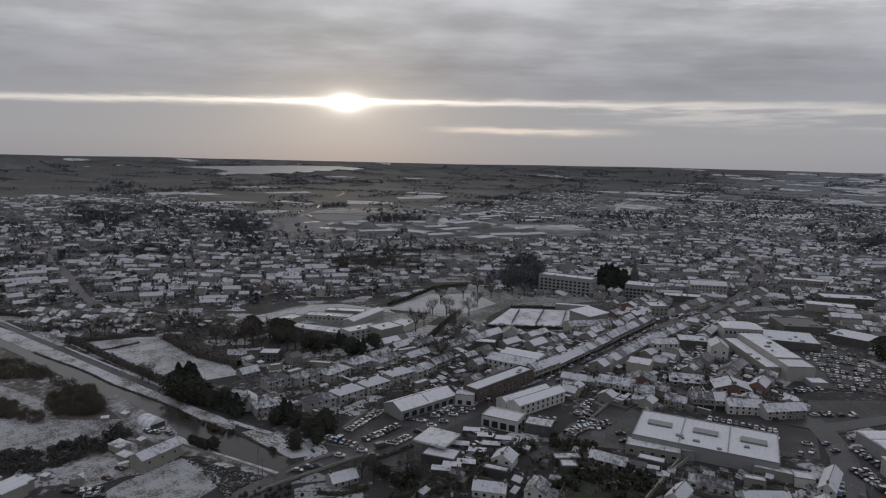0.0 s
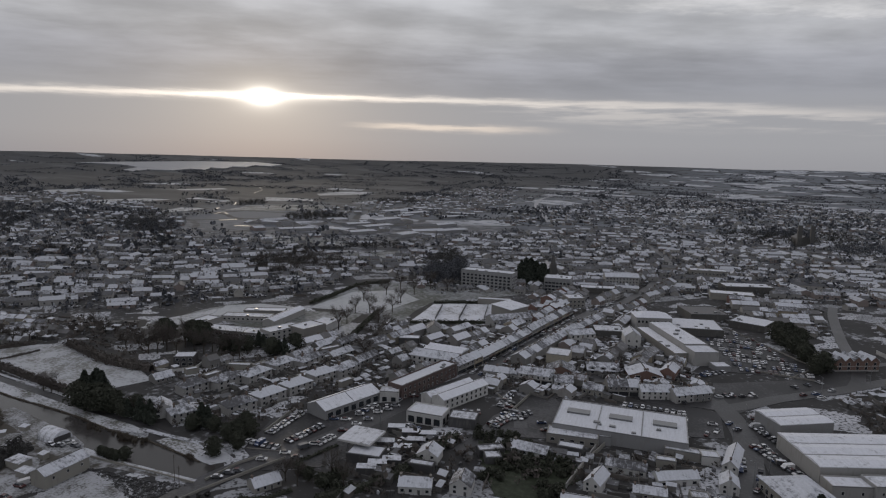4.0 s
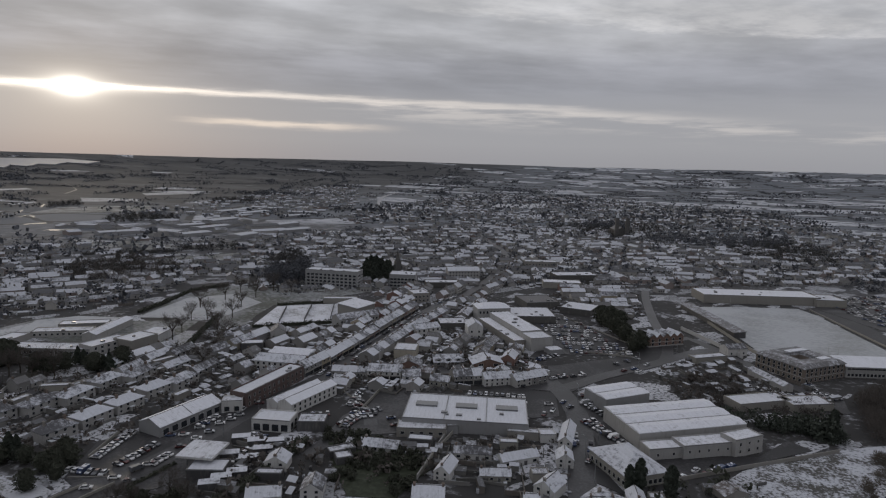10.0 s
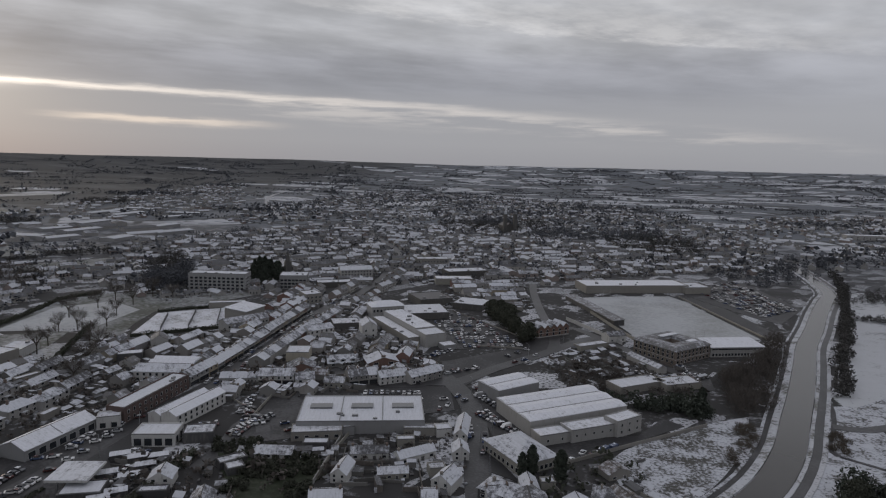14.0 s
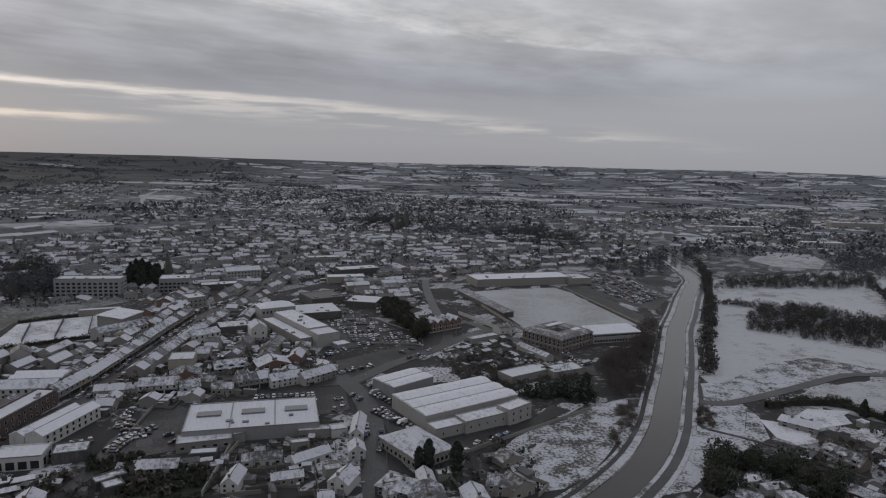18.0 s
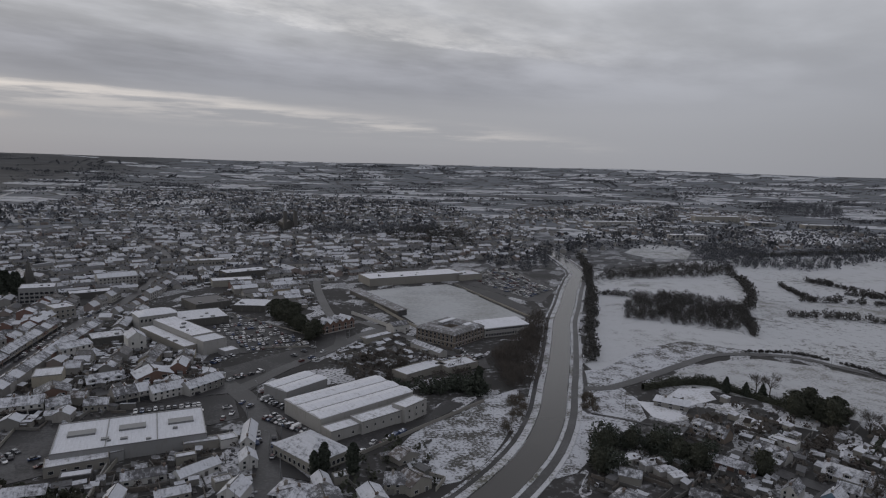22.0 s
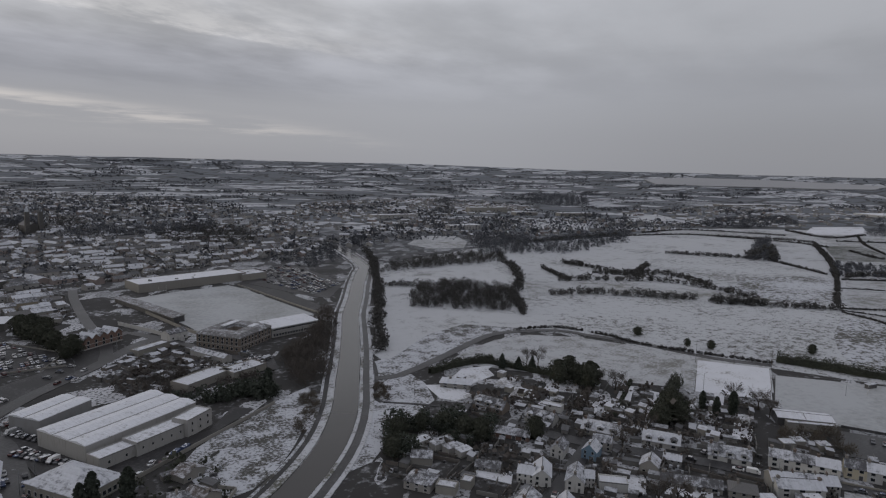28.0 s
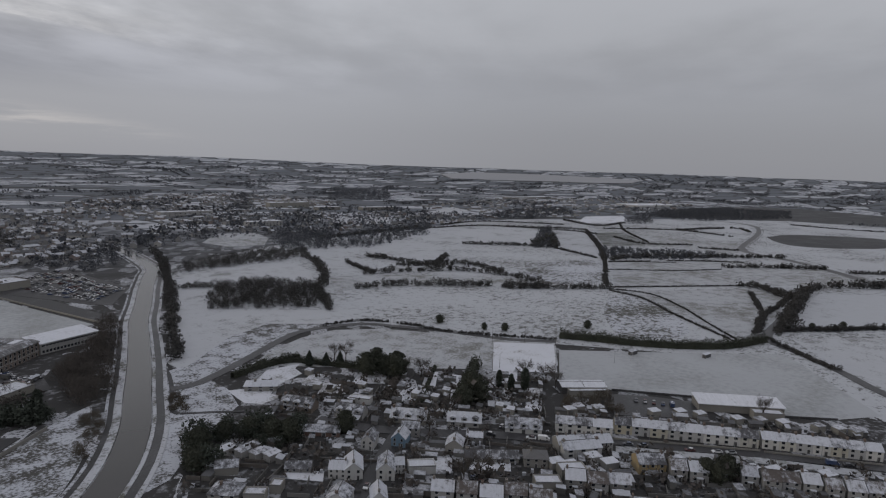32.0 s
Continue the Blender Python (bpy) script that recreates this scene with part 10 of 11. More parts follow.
trees('evergreen', 12, (-364.3, 217.8), (-360.5, 219.5), (-348.9, 226.7), (-345.8, 229.6), (-340.9, 230.5), (-338.1, 222.8))
trees('conifer', 9.5, (-307.0, 244.7), (-303.0, 245.0), (-285.1, 242.4), (-281.4, 242.7), (-335.1, 228.9))
trees('evergreen', 10, (-312.1, 223.8), (-304.7, 226.7), (-302.8, 233.7), (-288.1, 239.1), (-284, 253.5))
trees('bare', 12, (-438, 128), (-429.4, 133.6), (-426.3, 140.9), (-423.1, 148.4), (-419.7, 154.1), (-420.5, 163.3), (-362.1, 191.7), (-355.2, 195.6), (-343, 194.4), (-419.5, 201.5), (-401.6, 198.7))
trees('bare', 14, (-313.4, 353.5), (-287, 332.9), (-265.2, 313.6), (-301.7, 366), (-315.4, 393.1), (-252.1, 290.3), (-241.6, 268.4), (-327.6, 427.1), (-344, 409.2), (-350.8, 436.7), (-332, 457.5), (-314.5, 458.7), (-342.3, 378.9), (-320.6, 345.6), (-302, 317), (-295.5, 302))
trees('evergreen', 13, (-45.7, 458.9), (-38.1, 443), (-31, 428.2), (-45.4, 476.6), (-23.9, 407.5), (-20.6, 414.6), (-51.1, 470.6), (-38.2, 468.3))
trees('conifer', 16, (-296, 579.2), (-284.8, 569.5), (-309.7, 611.6), (-293, 591.6), (-305.6, 591.6))
wood([(-348, 470.4), (-429.8, 584.9), (-446.8, 666.8), (-379.8, 584.4), (-327.8, 500.8)], 6, 13, mat='hedge_wood', leaf=0.45, label='dense bare trees beside the apartments', count=200)
wood([(-486.7, 518.3), (-445.1, 457.6), (-448.8, 429.7), (-513.4, 403.9), (-567.3, 454.4), (-562.2, 528.4)], 7, 11, label='dark trees among the houses')
wood([(13.5, 306.8), (22.4, 315.3), (72.5, 317.7), (71.7, 300.2), (47.1, 304.5)], 5, 7, mat='conifer', label='dark evergreen thicket behind the warehouse', leaf=0.6)
wood([(47.8, 299.2), (54.7, 316.9), (72.9, 319.4), (71.8, 297.9)], 4.5, 9, mat='conifer', label='dark evergreen trees beside the units', leaf=0.6)
wood([(78.5, 317.9), (92.9, 366.6), (120.5, 404.2), (117.1, 367.9), (101.1, 318.9), (87.3, 306.2)], 5, 10, label='dark bare trees along the canal', leaf=0.6)
wood([(115, 391.1), (135, 448.9), (153.1, 466.9), (120.6, 368.1)], 5, 8, label='dark bare trees along the canal', leaf=0.6)
wood([(92, 215), (103.7, 237.5), (114, 248), (114.1, 237.8), (99.6, 210.2)], 4.5, 9, mat='conifer', label='dense dark conifers beside the houses', leaf=0.5, count=220)
wood([(110.3, 232), (118.3, 244.5), (136.5, 244.9), (146.7, 229.1), (136.8, 211.6), (127.4, 215.4), (121.5, 227.3)], 4.5, 8, mat='conifer', label='dense dark conifers beside the houses', leaf=0.5, count=220)
hall('garage', 105.6, 210.4, -31.6, 8.3, 7, 3.0, 'low house among the conifers with clean snow', wall='stone', roof='gable', rise=1.6, mat_roof='slate')
shed(112.3, 223.7, 10, 6.0, 4.0, 2.6, wall='render_wall', label='garden outbuilding with snow on its roof')
shed(116.5, 218.1, 10, 6.0, 4.0, 2.6, wall='render_wall', label='garden outbuilding with snow on its roof')
shed(119.7, 212.8, 10, 6.0, 4.0, 2.6, wall='render_wall', label='garden outbuilding with snow on its roof')
shed(123, 208.1, 10, 6.0, 4.0, 2.6, wall='render_wall', label='garden outbuilding with snow on its roof')
shed(121, 219.6, 10, 6.0, 4.0, 2.6, wall='render_wall', label='garden outbuilding with snow on its roof')
wood([(70.8, 261.7), (81.5, 294.6), (92.4, 298.7), (79.9, 267.9), (67.9, 245.1)], 3.2, 2.6, slim=0.8, count=120, mat='reed', label='brown bramble bank above the canal', leaf=0.35)
wood([(110.3, 277.4), (118.3, 298.2), (128.2, 303.3), (116.6, 272.3)], 3.5, 2.6, slim=0.7, mat='reed', label='bare thicket beside the towpath', leaf=0.4)
wood([(250.3, 158.7), (278.5, 163.9), (288.6, 155.1), (267.9, 143.3)], 5, 6, mat='reed', label='brown thicket behind the terrace', leaf=0.5)
wood([(-325.8, 89.5), (-340.7, 97.9), (-329.4, 104.9), (-308.0, 104.5), (-291.3, 99.5), (-295.9, 91.3), (-303.4, 85.6)], 3.2, 5.5, slim=0.6, count=300, mat='reed', label='brown willow scrub beside the canal', leaf=0.5)
wood([(-424.6, 76.0), (-403.5, 97.7), (-362.1, 102.3), (-343.2, 95.4), (-370.1, 89.1), (-385.8, 78.0), (-399.9, 71.2)], 3.4, 2.6, slim=0.8, count=140, mat='reed', label='brown scrub on boggy ground', leaf=0.4)
wood([(-347.3, 73.9), (-329.6, 79.7), (-308.9, 83.6), (-304.1, 76.2), (-322.6, 68.2), (-338.8, 59.1)], 3.0, 2.4, slim=0.8, count=160, mat='reed', label='low brown scrub on wet ground', leaf=0.4)
wood([(-288.8, 49.3), (-278.8, 58.0), (-272.5, 69.5), (-272.0, 81.4), (-267.7, 91.6), (-254.1, 87.7), (-255.2, 72.1), (-254.7, 62.8), (-261.4, 53.9)], 2.6, 2.6, slim=0.8, count=160, mat='hedge_wood', label='dark scrub behind the yards', leaf=0.35)
wood([(-270.0, 92.5), (-273.8, 100.6), (-263.3, 102.3), (-258.6, 97.7), (-261.6, 91.8)], 2.6, 3.4, mat='hedge_wood', label='dark thicket beside the junk yard', leaf=0.35)
wood([(-189.5, 102.3), (-188.8, 110.4), (-183.7, 120.9), (-173.4, 123.3), (-171.8, 113.0)], 3, 1.6, mat='hedge_wood', label='low dark scrub beside the bridge', leaf=0.35)
wood([(-149.7, 141.2), (-158.8, 153), (-153.9, 161.4), (-139.1, 151.7)], 4, 4, mat='evergreen', label='dark overgrown garden with evergreens', leaf=0.45)
house('bungalow', -170, 136.9, 73.8, 0.76, 0.88, label='low house with clean snow on its roof')
hedge([(-174.2, 150.1), (-172.7, 166.3), (-171.9, 175)], 1.6, 1.4, label='dark clipped hedge beside the road')
hedge([(-170, 125.9), (-163.3, 130.4), (-159.9, 140.4)], 2, 1.6, label='dark garden hedge in winter')
hedge([(-539.9, 117.3), (-505.4, 130.3), (-443.7, 129.7), (-368.5, 133), (-307.4, 137.5)], 4, 4, label='bare hedge beside the canal lane', mat='twigs', leaf=0.5)
hedge([(-426.1, 125.9), (-417.6, 144.6), (-411.3, 163.2)], 3, 3, label='bare dark field hedge in winter', mat='twigs', leaf=0.4)
hedge([(-395.4, 174.6), (-345.3, 172), (-313.1, 178.9)], 6, 5, label='bare dark field hedge in winter', mat='twigs', leaf=0.5)
hedge([(-397, 127.6), (-394.2, 142.7), (-396, 158.7)], 1.5, 1.2, label='low bare hedge across the field', mat='twigs', leaf=0.3)

# hedgerows and copses of the fields
wood([(218, 460.1), (260, 541.4), (290.6, 540.3), (310.3, 533.7), (334.3, 489.6), (296.7, 414.6), (257.1, 433.8)], 5.6, 8.5, leaf=0.42, count=220, mat='hedge_wood', label='copse of bare trees in the field')
hedgerow([(231.2, 548.8), (246.2, 544.6), (256.9, 537.1)], 3, 5.8)
hedgerow([(425.2, 640.7), (407.5, 591.6), (372.4, 528.6), (337.5, 480.7)], 9, 6.9)
hedgerow([(333.4, 483.7), (298.5, 421), (287.1, 399.6)], 5, 5.8)
hedgerow([(270.5, 679.9), (218, 533.9), (174.3, 424.4), (146.5, 350)], 7, 6.9)
hedgerow([(303.6, 788.1), (270.5, 679.9), (259.9, 643.7)], 7, 6.9)
wood([(254.5, 619.4), (276.6, 658.2), (329.3, 690.4), (403.9, 721.8), (463.4, 698.4), (434.8, 645.6), (371.5, 638.8), (279, 623)], 6, 8, mat='hedge_wood', label='broad belt of bare woodland', leaf=0.4)
wood([(452.7, 763.7), (530.1, 877.5), (608.1, 883.7), (616.1, 832.3), (494.7, 705.4), (434.5, 679.6)], 8, 12, mat='hazed_wood', label='tall dark trees beyond the fields')
hedgerow([(410.5, 514.8), (461.6, 501.5), (508.6, 479), (531.2, 433.1), (530.6, 373.1)], 6, 6.9)
hedgerow([(355.8, 458.1), (387.8, 452.1), (407.2, 441.9), (472.9, 391.9)], 5, 6.9)
hedgerow([(477.6, 381.6), (524, 341.5), (562.2, 314)], 5, 5.8)
hedgerow([(493.9, 614.4), (505, 569.1), (515.4, 521.6), (582.4, 559.3)], 5, 5.8)
hedgerow([(536.3, 533.4), (555.1, 495.8), (547.6, 430.6)], 5, 5.8)
hedgerow([(703.5, 641.4), (785.6, 556.1)], 8, 5.8)
hedgerow([(777.6, 560.7), (875, 603.2), (788, 532.5)], 12, 11.5)
hedgerow([(788, 532.5), (748.3, 437.7)], 4, 3.4)
hedgerow([(1046.7, 639.9), (880.4, 516.5), (756.7, 432.4), (579.5, 327.2)], 4, 4.6)
hedgerow([(554.1, 309.3), (543.3, 268.1), (501.3, 216.7), (458.1, 157.4)], 2.5, 1.7)
hedgerow([(257, 365.6), (287.1, 359), (305.5, 330.3), (316.6, 296), (357.7, 237.3)], 2.5, 2.1)
hedgerow([(798.4, 840.4), (963.3, 819.9), (1041.7, 686.9), (1039.6, 611.5)], 3, 3.4)
hedgerow([(728.8, 409.7), (836, 352.1), (892.3, 298)], 2.5, 2.3)
hedgerow([(746.2, 415.5), (810.5, 404.6), (1006.4, 281.2)], 9, 5.8)
hedgerow([(497.6, 151.1), (550, 166), (627.9, 173.6), (671.3, 178.7)], 4, 4.6)
hedgerow([(692.6, 234.7), (697.1, 216.2), (671.1, 189), (665, 176.8)], 5, 6.9)
hedgerow([(673.7, 378), (739.2, 324.2), (800, 293.3)], 1.5, 1.4)
hedgerow([(738, 415), (805.7, 354.3)], 1.2, 1.1)
hedgerow([(477.6, 374.7), (505.3, 354.9)], 6, 8)
hedgerow([(1086.7, 664.7), (882.1, 515.6), (737.3, 421.2)], 4, 4.6)
hedgerow([(1398.9, 461.7), (1462.1, 519.6), (1281, 569)], 3, 4.6)
hedgerow([(1734.9, 479.4), (1725.3, 352.1), (1776, 246.3)], 3, 3.4)
hedgerow([(988.8, 783.3), (1072.1, 707.1), (1086.7, 664.7)], 5, 4.6)
hedgerow([(516, 146.7), (549, 115.5), (597.6, 86.9)], 4, 4.6)
hedgerow([(557.4, 317.5), (571.1, 276.5), (540.4, 231.8), (496.7, 189.1), (461.4, 154.7)], 1.6, 1.4)
hedgerow([(1281.9, 699.2), (1146.3, 612), (998.8, 490.6)], 3, 3.4)
hedgerow([(818.2, 296.7), (863.1, 266.7), (924.6, 209.3)], 4, 5.8)
hedgerow([(717.4, 228.6), (687.7, 193.9), (674.8, 169.4)], 4, 4.6)
hedgerow([(516.8, 139.7), (604.2, 157.3), (704.1, 174.6), (761.5, 173), (827, 125)], 11, 9.2)
hedgerow([(500.8, 138.1), (582, 153.4), (693.8, 171.9)], 6, 8)
hedgerow([(513.9, 142), (556.9, 113.4), (607.9, 76.1)], 3, 3.4)
hedgerow([(485, 141.1), (447.8, 101.8), (438.9, 86.7)], 5, 2.3)
hedgerow([(913, 180.8), (943.9, 149.3), (943.3, 125.1)], 4, 4.6)
hedgerow([(567.7, 317.2), (649.9, 265.5), (707.2, 228.1)], 2, 1.7)
trees('evergreen', 6, (327.9, 319.3), (339.5, 285.7), (348.9, 274.4), (402.6, 239.9), (540.8, 126.6), (567.2, 111.7))
hedgerow([(541.7, 787.1), (648.6, 815.2), (798.4, 840.4)], 8, 6.9)
hedgerow([(894, 877), (1044.3, 889.4), (1150.1, 759.2)], 4, 3.4)
hedgerow([(1025.1, 568.5), (973.4, 487.8), (1033.7, 428.2)], 4, 3.4)
hedgerow([(1154.8, 667.1), (1281, 569), (1256.8, 445.2)], 4, 3.4)
hedgerow([(1254.4, 828.8), (1202.3, 708.5), (1339.2, 716.6)], 4, 4.6)
hedgerow([(1002.7, 405.9), (1026.9, 353.2)], 6, 3.4)
hedgerow([(482.2, 543.2), (509.5, 515.7), (537.9, 507)], 5, 4.6)
hedgerow([(446.2, 591.1), (430.4, 539.9), (424.6, 513.6)], 5, 4.6)
hedgerow([(662.1, 212.9), (561.4, 169.6), (486.8, 149.6)], 5, 3.4)
wood([(478.8, 701.8), (647.7, 844), (781, 882.5), (895.1, 901.8), (741.6, 766.5), (546.9, 674.6)], 9, 9, mat='hazed_wood', label='dark wood beyond the fields')
wood([(1166.8, 994.4), (1390.4, 1104.2), (1670.1, 1106.1), (1486.8, 947.6), (1197.8, 883.7)], 10, 9, mat='hazed_wood', label='dark wood beyond the fields')
wood([(746.9, 438.6), (845.7, 491), (886.1, 452.4), (917.5, 404.8), (946.9, 365.7), (918.3, 330.3), (832.4, 366.3)], 7, 6, mat='hazed_wood', label='dense dark hedge wood between fields', count=110)
wood([(759.4, 549.4), (957.1, 685.5), (1033.6, 714), (790.4, 531.1)], 6, 12, mat='hazed_wood', label='tall bare trees beside a field')
wood([(1171.5, 1664.4), (1651.7, 2236), (1768.3, 2057.7), (1336.2, 1540.1)], 12, 14, mat='hazed_wood', label='dark trees in the far town')
wood([(690.4, 1346.5), (992.9, 1916.8), (1041.9, 1908.3), (707.4, 1288.5)], 11, 13, mat='hazed_wood', label='dark trees in the far town')
wood([(1558.1, 770.5), (1965.5, 915.9), (2430.5, 870.6), (1916.3, 668.1)], 10, 8, mat='hazed_wood', label='dark wood beyond the fields')
wood([(1628.6, 856.1), (2214.9, 888.7), (2443.6, 679.7), (2003.6, 555.3), (1613.5, 644.7)], 10, 8, mat='hazed_wood', label='dark wood beyond the fields')
wood([(-4.2, 345.3), (15.7, 375.4), (47.2, 351.4), (75.4, 346.9), (60.9, 318.8), (28.4, 317.2), (5.1, 324.6)], 7, 5, label='bare scrubby trees behind the terrace', leaf=0.4)
trees('evergreen', 9, (105.1, 233), (97.1, 218.1), (117.5, 236.3), (126.7, 232.2), (131.8, 222.8), (136.2, 216.9))
trees('conifer', 8, (98.8, 219.5), (198.3, 295.4), (213, 286.2), (205.7, 289.5))
wall_line([(241.7, 127.5), (278.6, 79.4)], h=1.0, label='low garden walls along the terrace')
wall_line([(278.7, 77.9), (303.5, 40)], h=1.0, label='low garden walls along the terrace')
wall_line([(219.3, 142.3), (240.1, 127.4)], h=1.0)

# belts of tall trees between the far roofs
wood([(-54, 992), (52, 986), (150, 1080), (170, 1190), (60, 1110), (-60, 1100)], 9, 17, mat='hazed_wood', label='belt of tall dark trees in the far town')
wood([(-175, 1160), (-90, 1170), (-95, 1290), (-190, 1260)], 9, 16, mat='hazed_wood', label='belt of tall dark trees in the far town')

# rest of the town
far_houses('houses', [(-599.1, 311.5), (-555.3, 314.7), (-555.9, 322.7), (-599.7, 319.5)], 30, 4.2, 'row of suburban houses with snowy roofs', density=1.0, tall=1.25, longest=14.0, cross=0.0, spread=1.0)
far_houses('houses', [(-560.7, 314.0), (-523.1, 321.9), (-524.8, 329.7), (-562.4, 321.8)], 30, 11.9, 'row of suburban houses with snowy roofs', density=1.0, tall=1.25, longest=14.0, cross=0.0, spread=1.0)
far_houses('houses', [(-525.2, 320.5), (-508.3, 346.1), (-515.0, 350.5), (-531.9, 324.9)], 30, 56.6, 'row of suburban houses with snowy roofs', density=1.0, tall=1.25, longest=14.0, cross=0.0, spread=1.0)
far_houses('houses', [(-509.3, 342.9), (-509.8, 385.5), (-517.8, 385.3), (-517.3, 342.7)], 30, 90.8, 'row of suburban houses with snowy roofs', density=1.0, tall=1.25, longest=14.0, cross=0.0, spread=1.0)
far_houses('houses', [(-458.5, 316.4), (-464.4, 351.5), (-472.2, 350.2), (-466.3, 315.1)], 30, 99.5, 'row of suburban houses with snowy roofs', density=1.0, tall=1.25, longest=14.0, cross=0.0, spread=1.0)
far_houses('houses', [(-467.3, 348.7), (-463.3, 384.0), (-471.2, 384.9), (-475.2, 349.6)], 30, 83.6, 'row of suburban houses with snowy roofs', density=1.0, tall=1.25, longest=14.0, cross=0.0, spread=1.0)
far_houses('houses', [(-577.3, 332.4), (-561.0, 353.9), (-567.4, 358.7), (-583.7, 337.2)], 30, 52.7, 'row of suburban houses with snowy roofs', density=1.0, tall=1.25, longest=14.0, cross=0.0, spread=1.0)
far_houses('houses', [(-639.4, 238.7), (-645.1, 269.0), (-653.0, 267.5), (-647.3, 237.2)], 30, 100.7, 'row of suburban houses with snowy roofs', density=1.0, tall=1.25, longest=14.0, cross=0.0, spread=1.0)
far_houses('houses', [(-656.7, 267.9), (-654.0, 294.3), (-662.0, 295.1), (-664.7, 268.7)], 30, 84.1, 'row of suburban houses with snowy roofs', density=1.0, tall=1.25, longest=14.0, cross=0.0, spread=1.0)
far_houses('houses', [(-618.7, 283.5), (-628.3, 317.4), (-636.0, 315.2), (-626.4, 281.3)], 30, 105.7, 'row of suburban houses with snowy roofs', density=1.0, tall=1.25, longest=14.0, cross=0.0, spread=1.0)
far_houses('houses', [(-537.3, 276.6), (-519.0, 298.2), (-525.1, 303.4), (-543.4, 281.8)], 30, 49.7, 'row of suburban houses with snowy roofs', density=1.0, tall=1.25, longest=14.0, cross=0.0, spread=1.0)
far_houses('houses', [(-513.0, 288.7), (-500.5, 309.5), (-507.4, 313.6), (-519.9, 292.8)], 30, 59.1, 'row of suburban houses with snowy roofs', density=1.0, tall=1.25, longest=14.0, cross=0.0, spread=1.0)
far_houses('houses', [(-685.8, 296.9), (-683.9, 325.3), (-691.9, 325.9), (-693.8, 297.5)], 30, 86.2, 'row of suburban houses with snowy roofs', density=1.0, tall=1.25, longest=14.0, cross=0.0, spread=1.0)
far_houses('houses', [(-727.3, 257.2), (-741.6, 282.7), (-748.6, 278.8), (-734.3, 253.3)], 30, 119.2, 'row of suburban houses with snowy roofs', density=1.0, tall=1.25, longest=14.0, cross=0.0, spread=1.0)
far_houses('houses', [(-479.9, 386.9), (-468.8, 427.3), (-476.6, 429.4), (-487.7, 389.0)], 30, 74.7, 'row of suburban houses with snowy roofs', density=1.0, tall=1.25, longest=14.0, cross=0.0, spread=1.0)
far_houses('houses', [(-601.0, 380.6), (-599.3, 420.7), (-607.3, 421.1), (-609.0, 381.0)], 30, 87.5, 'row of suburban houses with snowy roofs', density=1.0, tall=1.25, longest=14.0, cross=0.0, spread=1.0)
far_houses('houses', [(-572.8, 274.8), (-564.2, 298.1), (-571.7, 300.9), (-580.3, 277.6)], 30, 69.8, 'row of suburban houses with snowy roofs', density=1.0, tall=1.25, longest=14.0, cross=0.0, spread=1.0)
far_houses('houses', [(-473.3, 299.2), (-473.6, 324.6), (-481.6, 324.4), (-481.3, 299.0)], 30, 90.9, 'row of suburban houses with snowy roofs', density=1.0, tall=1.25, longest=14.0, cross=0.0, spread=1.0)
far_houses('houses', [(-536.4, 403.7), (-529.9, 434.6), (-537.7, 436.3), (-544.2, 405.4)], 30, 78.0, 'row of suburban houses with snowy roofs', density=1.0, tall=1.25, longest=14.0, cross=0.0, spread=1.0)
far_houses('houses', [(-442.5, 398.5), (-444.6, 435.5), (-452.6, 435.1), (-450.5, 398.1)], 30, 93.1, 'row of suburban houses with snowy roofs', density=1.0, tall=1.25, longest=14.0, cross=0.0, spread=1.0)
far_houses('houses', [(-596.3, 241.4), (-588.4, 263.8), (-596.0, 266.5), (-603.9, 244.1)], 30, 70.5, 'row of suburban houses with snowy roofs', density=1.0, tall=1.25, longest=14.0, cross=0.0, spread=1.0)
far_houses('houses', [(-646.8, 208.2), (-607.6, 220.1), (-609.9, 227.8), (-649.1, 215.9)], 30, 16.9, 'row of suburban houses with snowy roofs', density=1.0, tall=1.25, longest=14.0, cross=0.0, spread=1.0)
far_houses('houses', [(-317.6, 439.3), (-273.8, 501.6), (-221.9, 542.2), (-105, 596.4), (-40.3, 668.8), (-20.1, 607), (25.8, 677.8), (164.3, 757.1), (243.3, 791.7), (242.9, 841.7), (127.1, 1013.1), (-60.3, 1149.8), (-205.4, 1166.6), (-430.5, 1060.2), (-516.3, 881.2), (-579.4, 752.3), (-437.7, 502.8)], 14.5, 27.0, 'town houses with snowy roofs', density=0.97, longest=28.0, cross=0.22)
far_houses('houses', [(-430.5, 1060.2), (-205.4, 1166.6), (127.1, 1013.1), (242.9, 841.7), (283.4, 848.4), (334.6, 1249.1), (235.7, 1910.7), (-329.2, 2333.9), (-705.3, 2360.3), (-724.1, 1788.9), (-729.5, 1353.9), (-597.4, 1021.1)], 30, 27.0, 'town houses with snowy roofs', density=0.6)
far_houses('houses', [(-351.2, 514.2), (-310.3, 569.9), (-217.3, 530.8), (-146.6, 457.8), (-152.6, 396.6), (-151, 349.8), (-166.4, 348.5), (-192.3, 421), (-229.9, 476.3), (-258.5, 473), (-300.5, 477.8)], 17, 91.5, 'town houses with snowy roofs', density=0.9)
far_houses('houses', [(-194.8, 647.3), (-199.9, 945.4), (-55.2, 1055.9), (1.4, 754.5), (-34.3, 669.6), (-105, 596.4), (-148, 538.9)], 46, 27.0, 'larger town blocks with flat snowy roofs', size=2.1, density=0.55, longest=18.0)
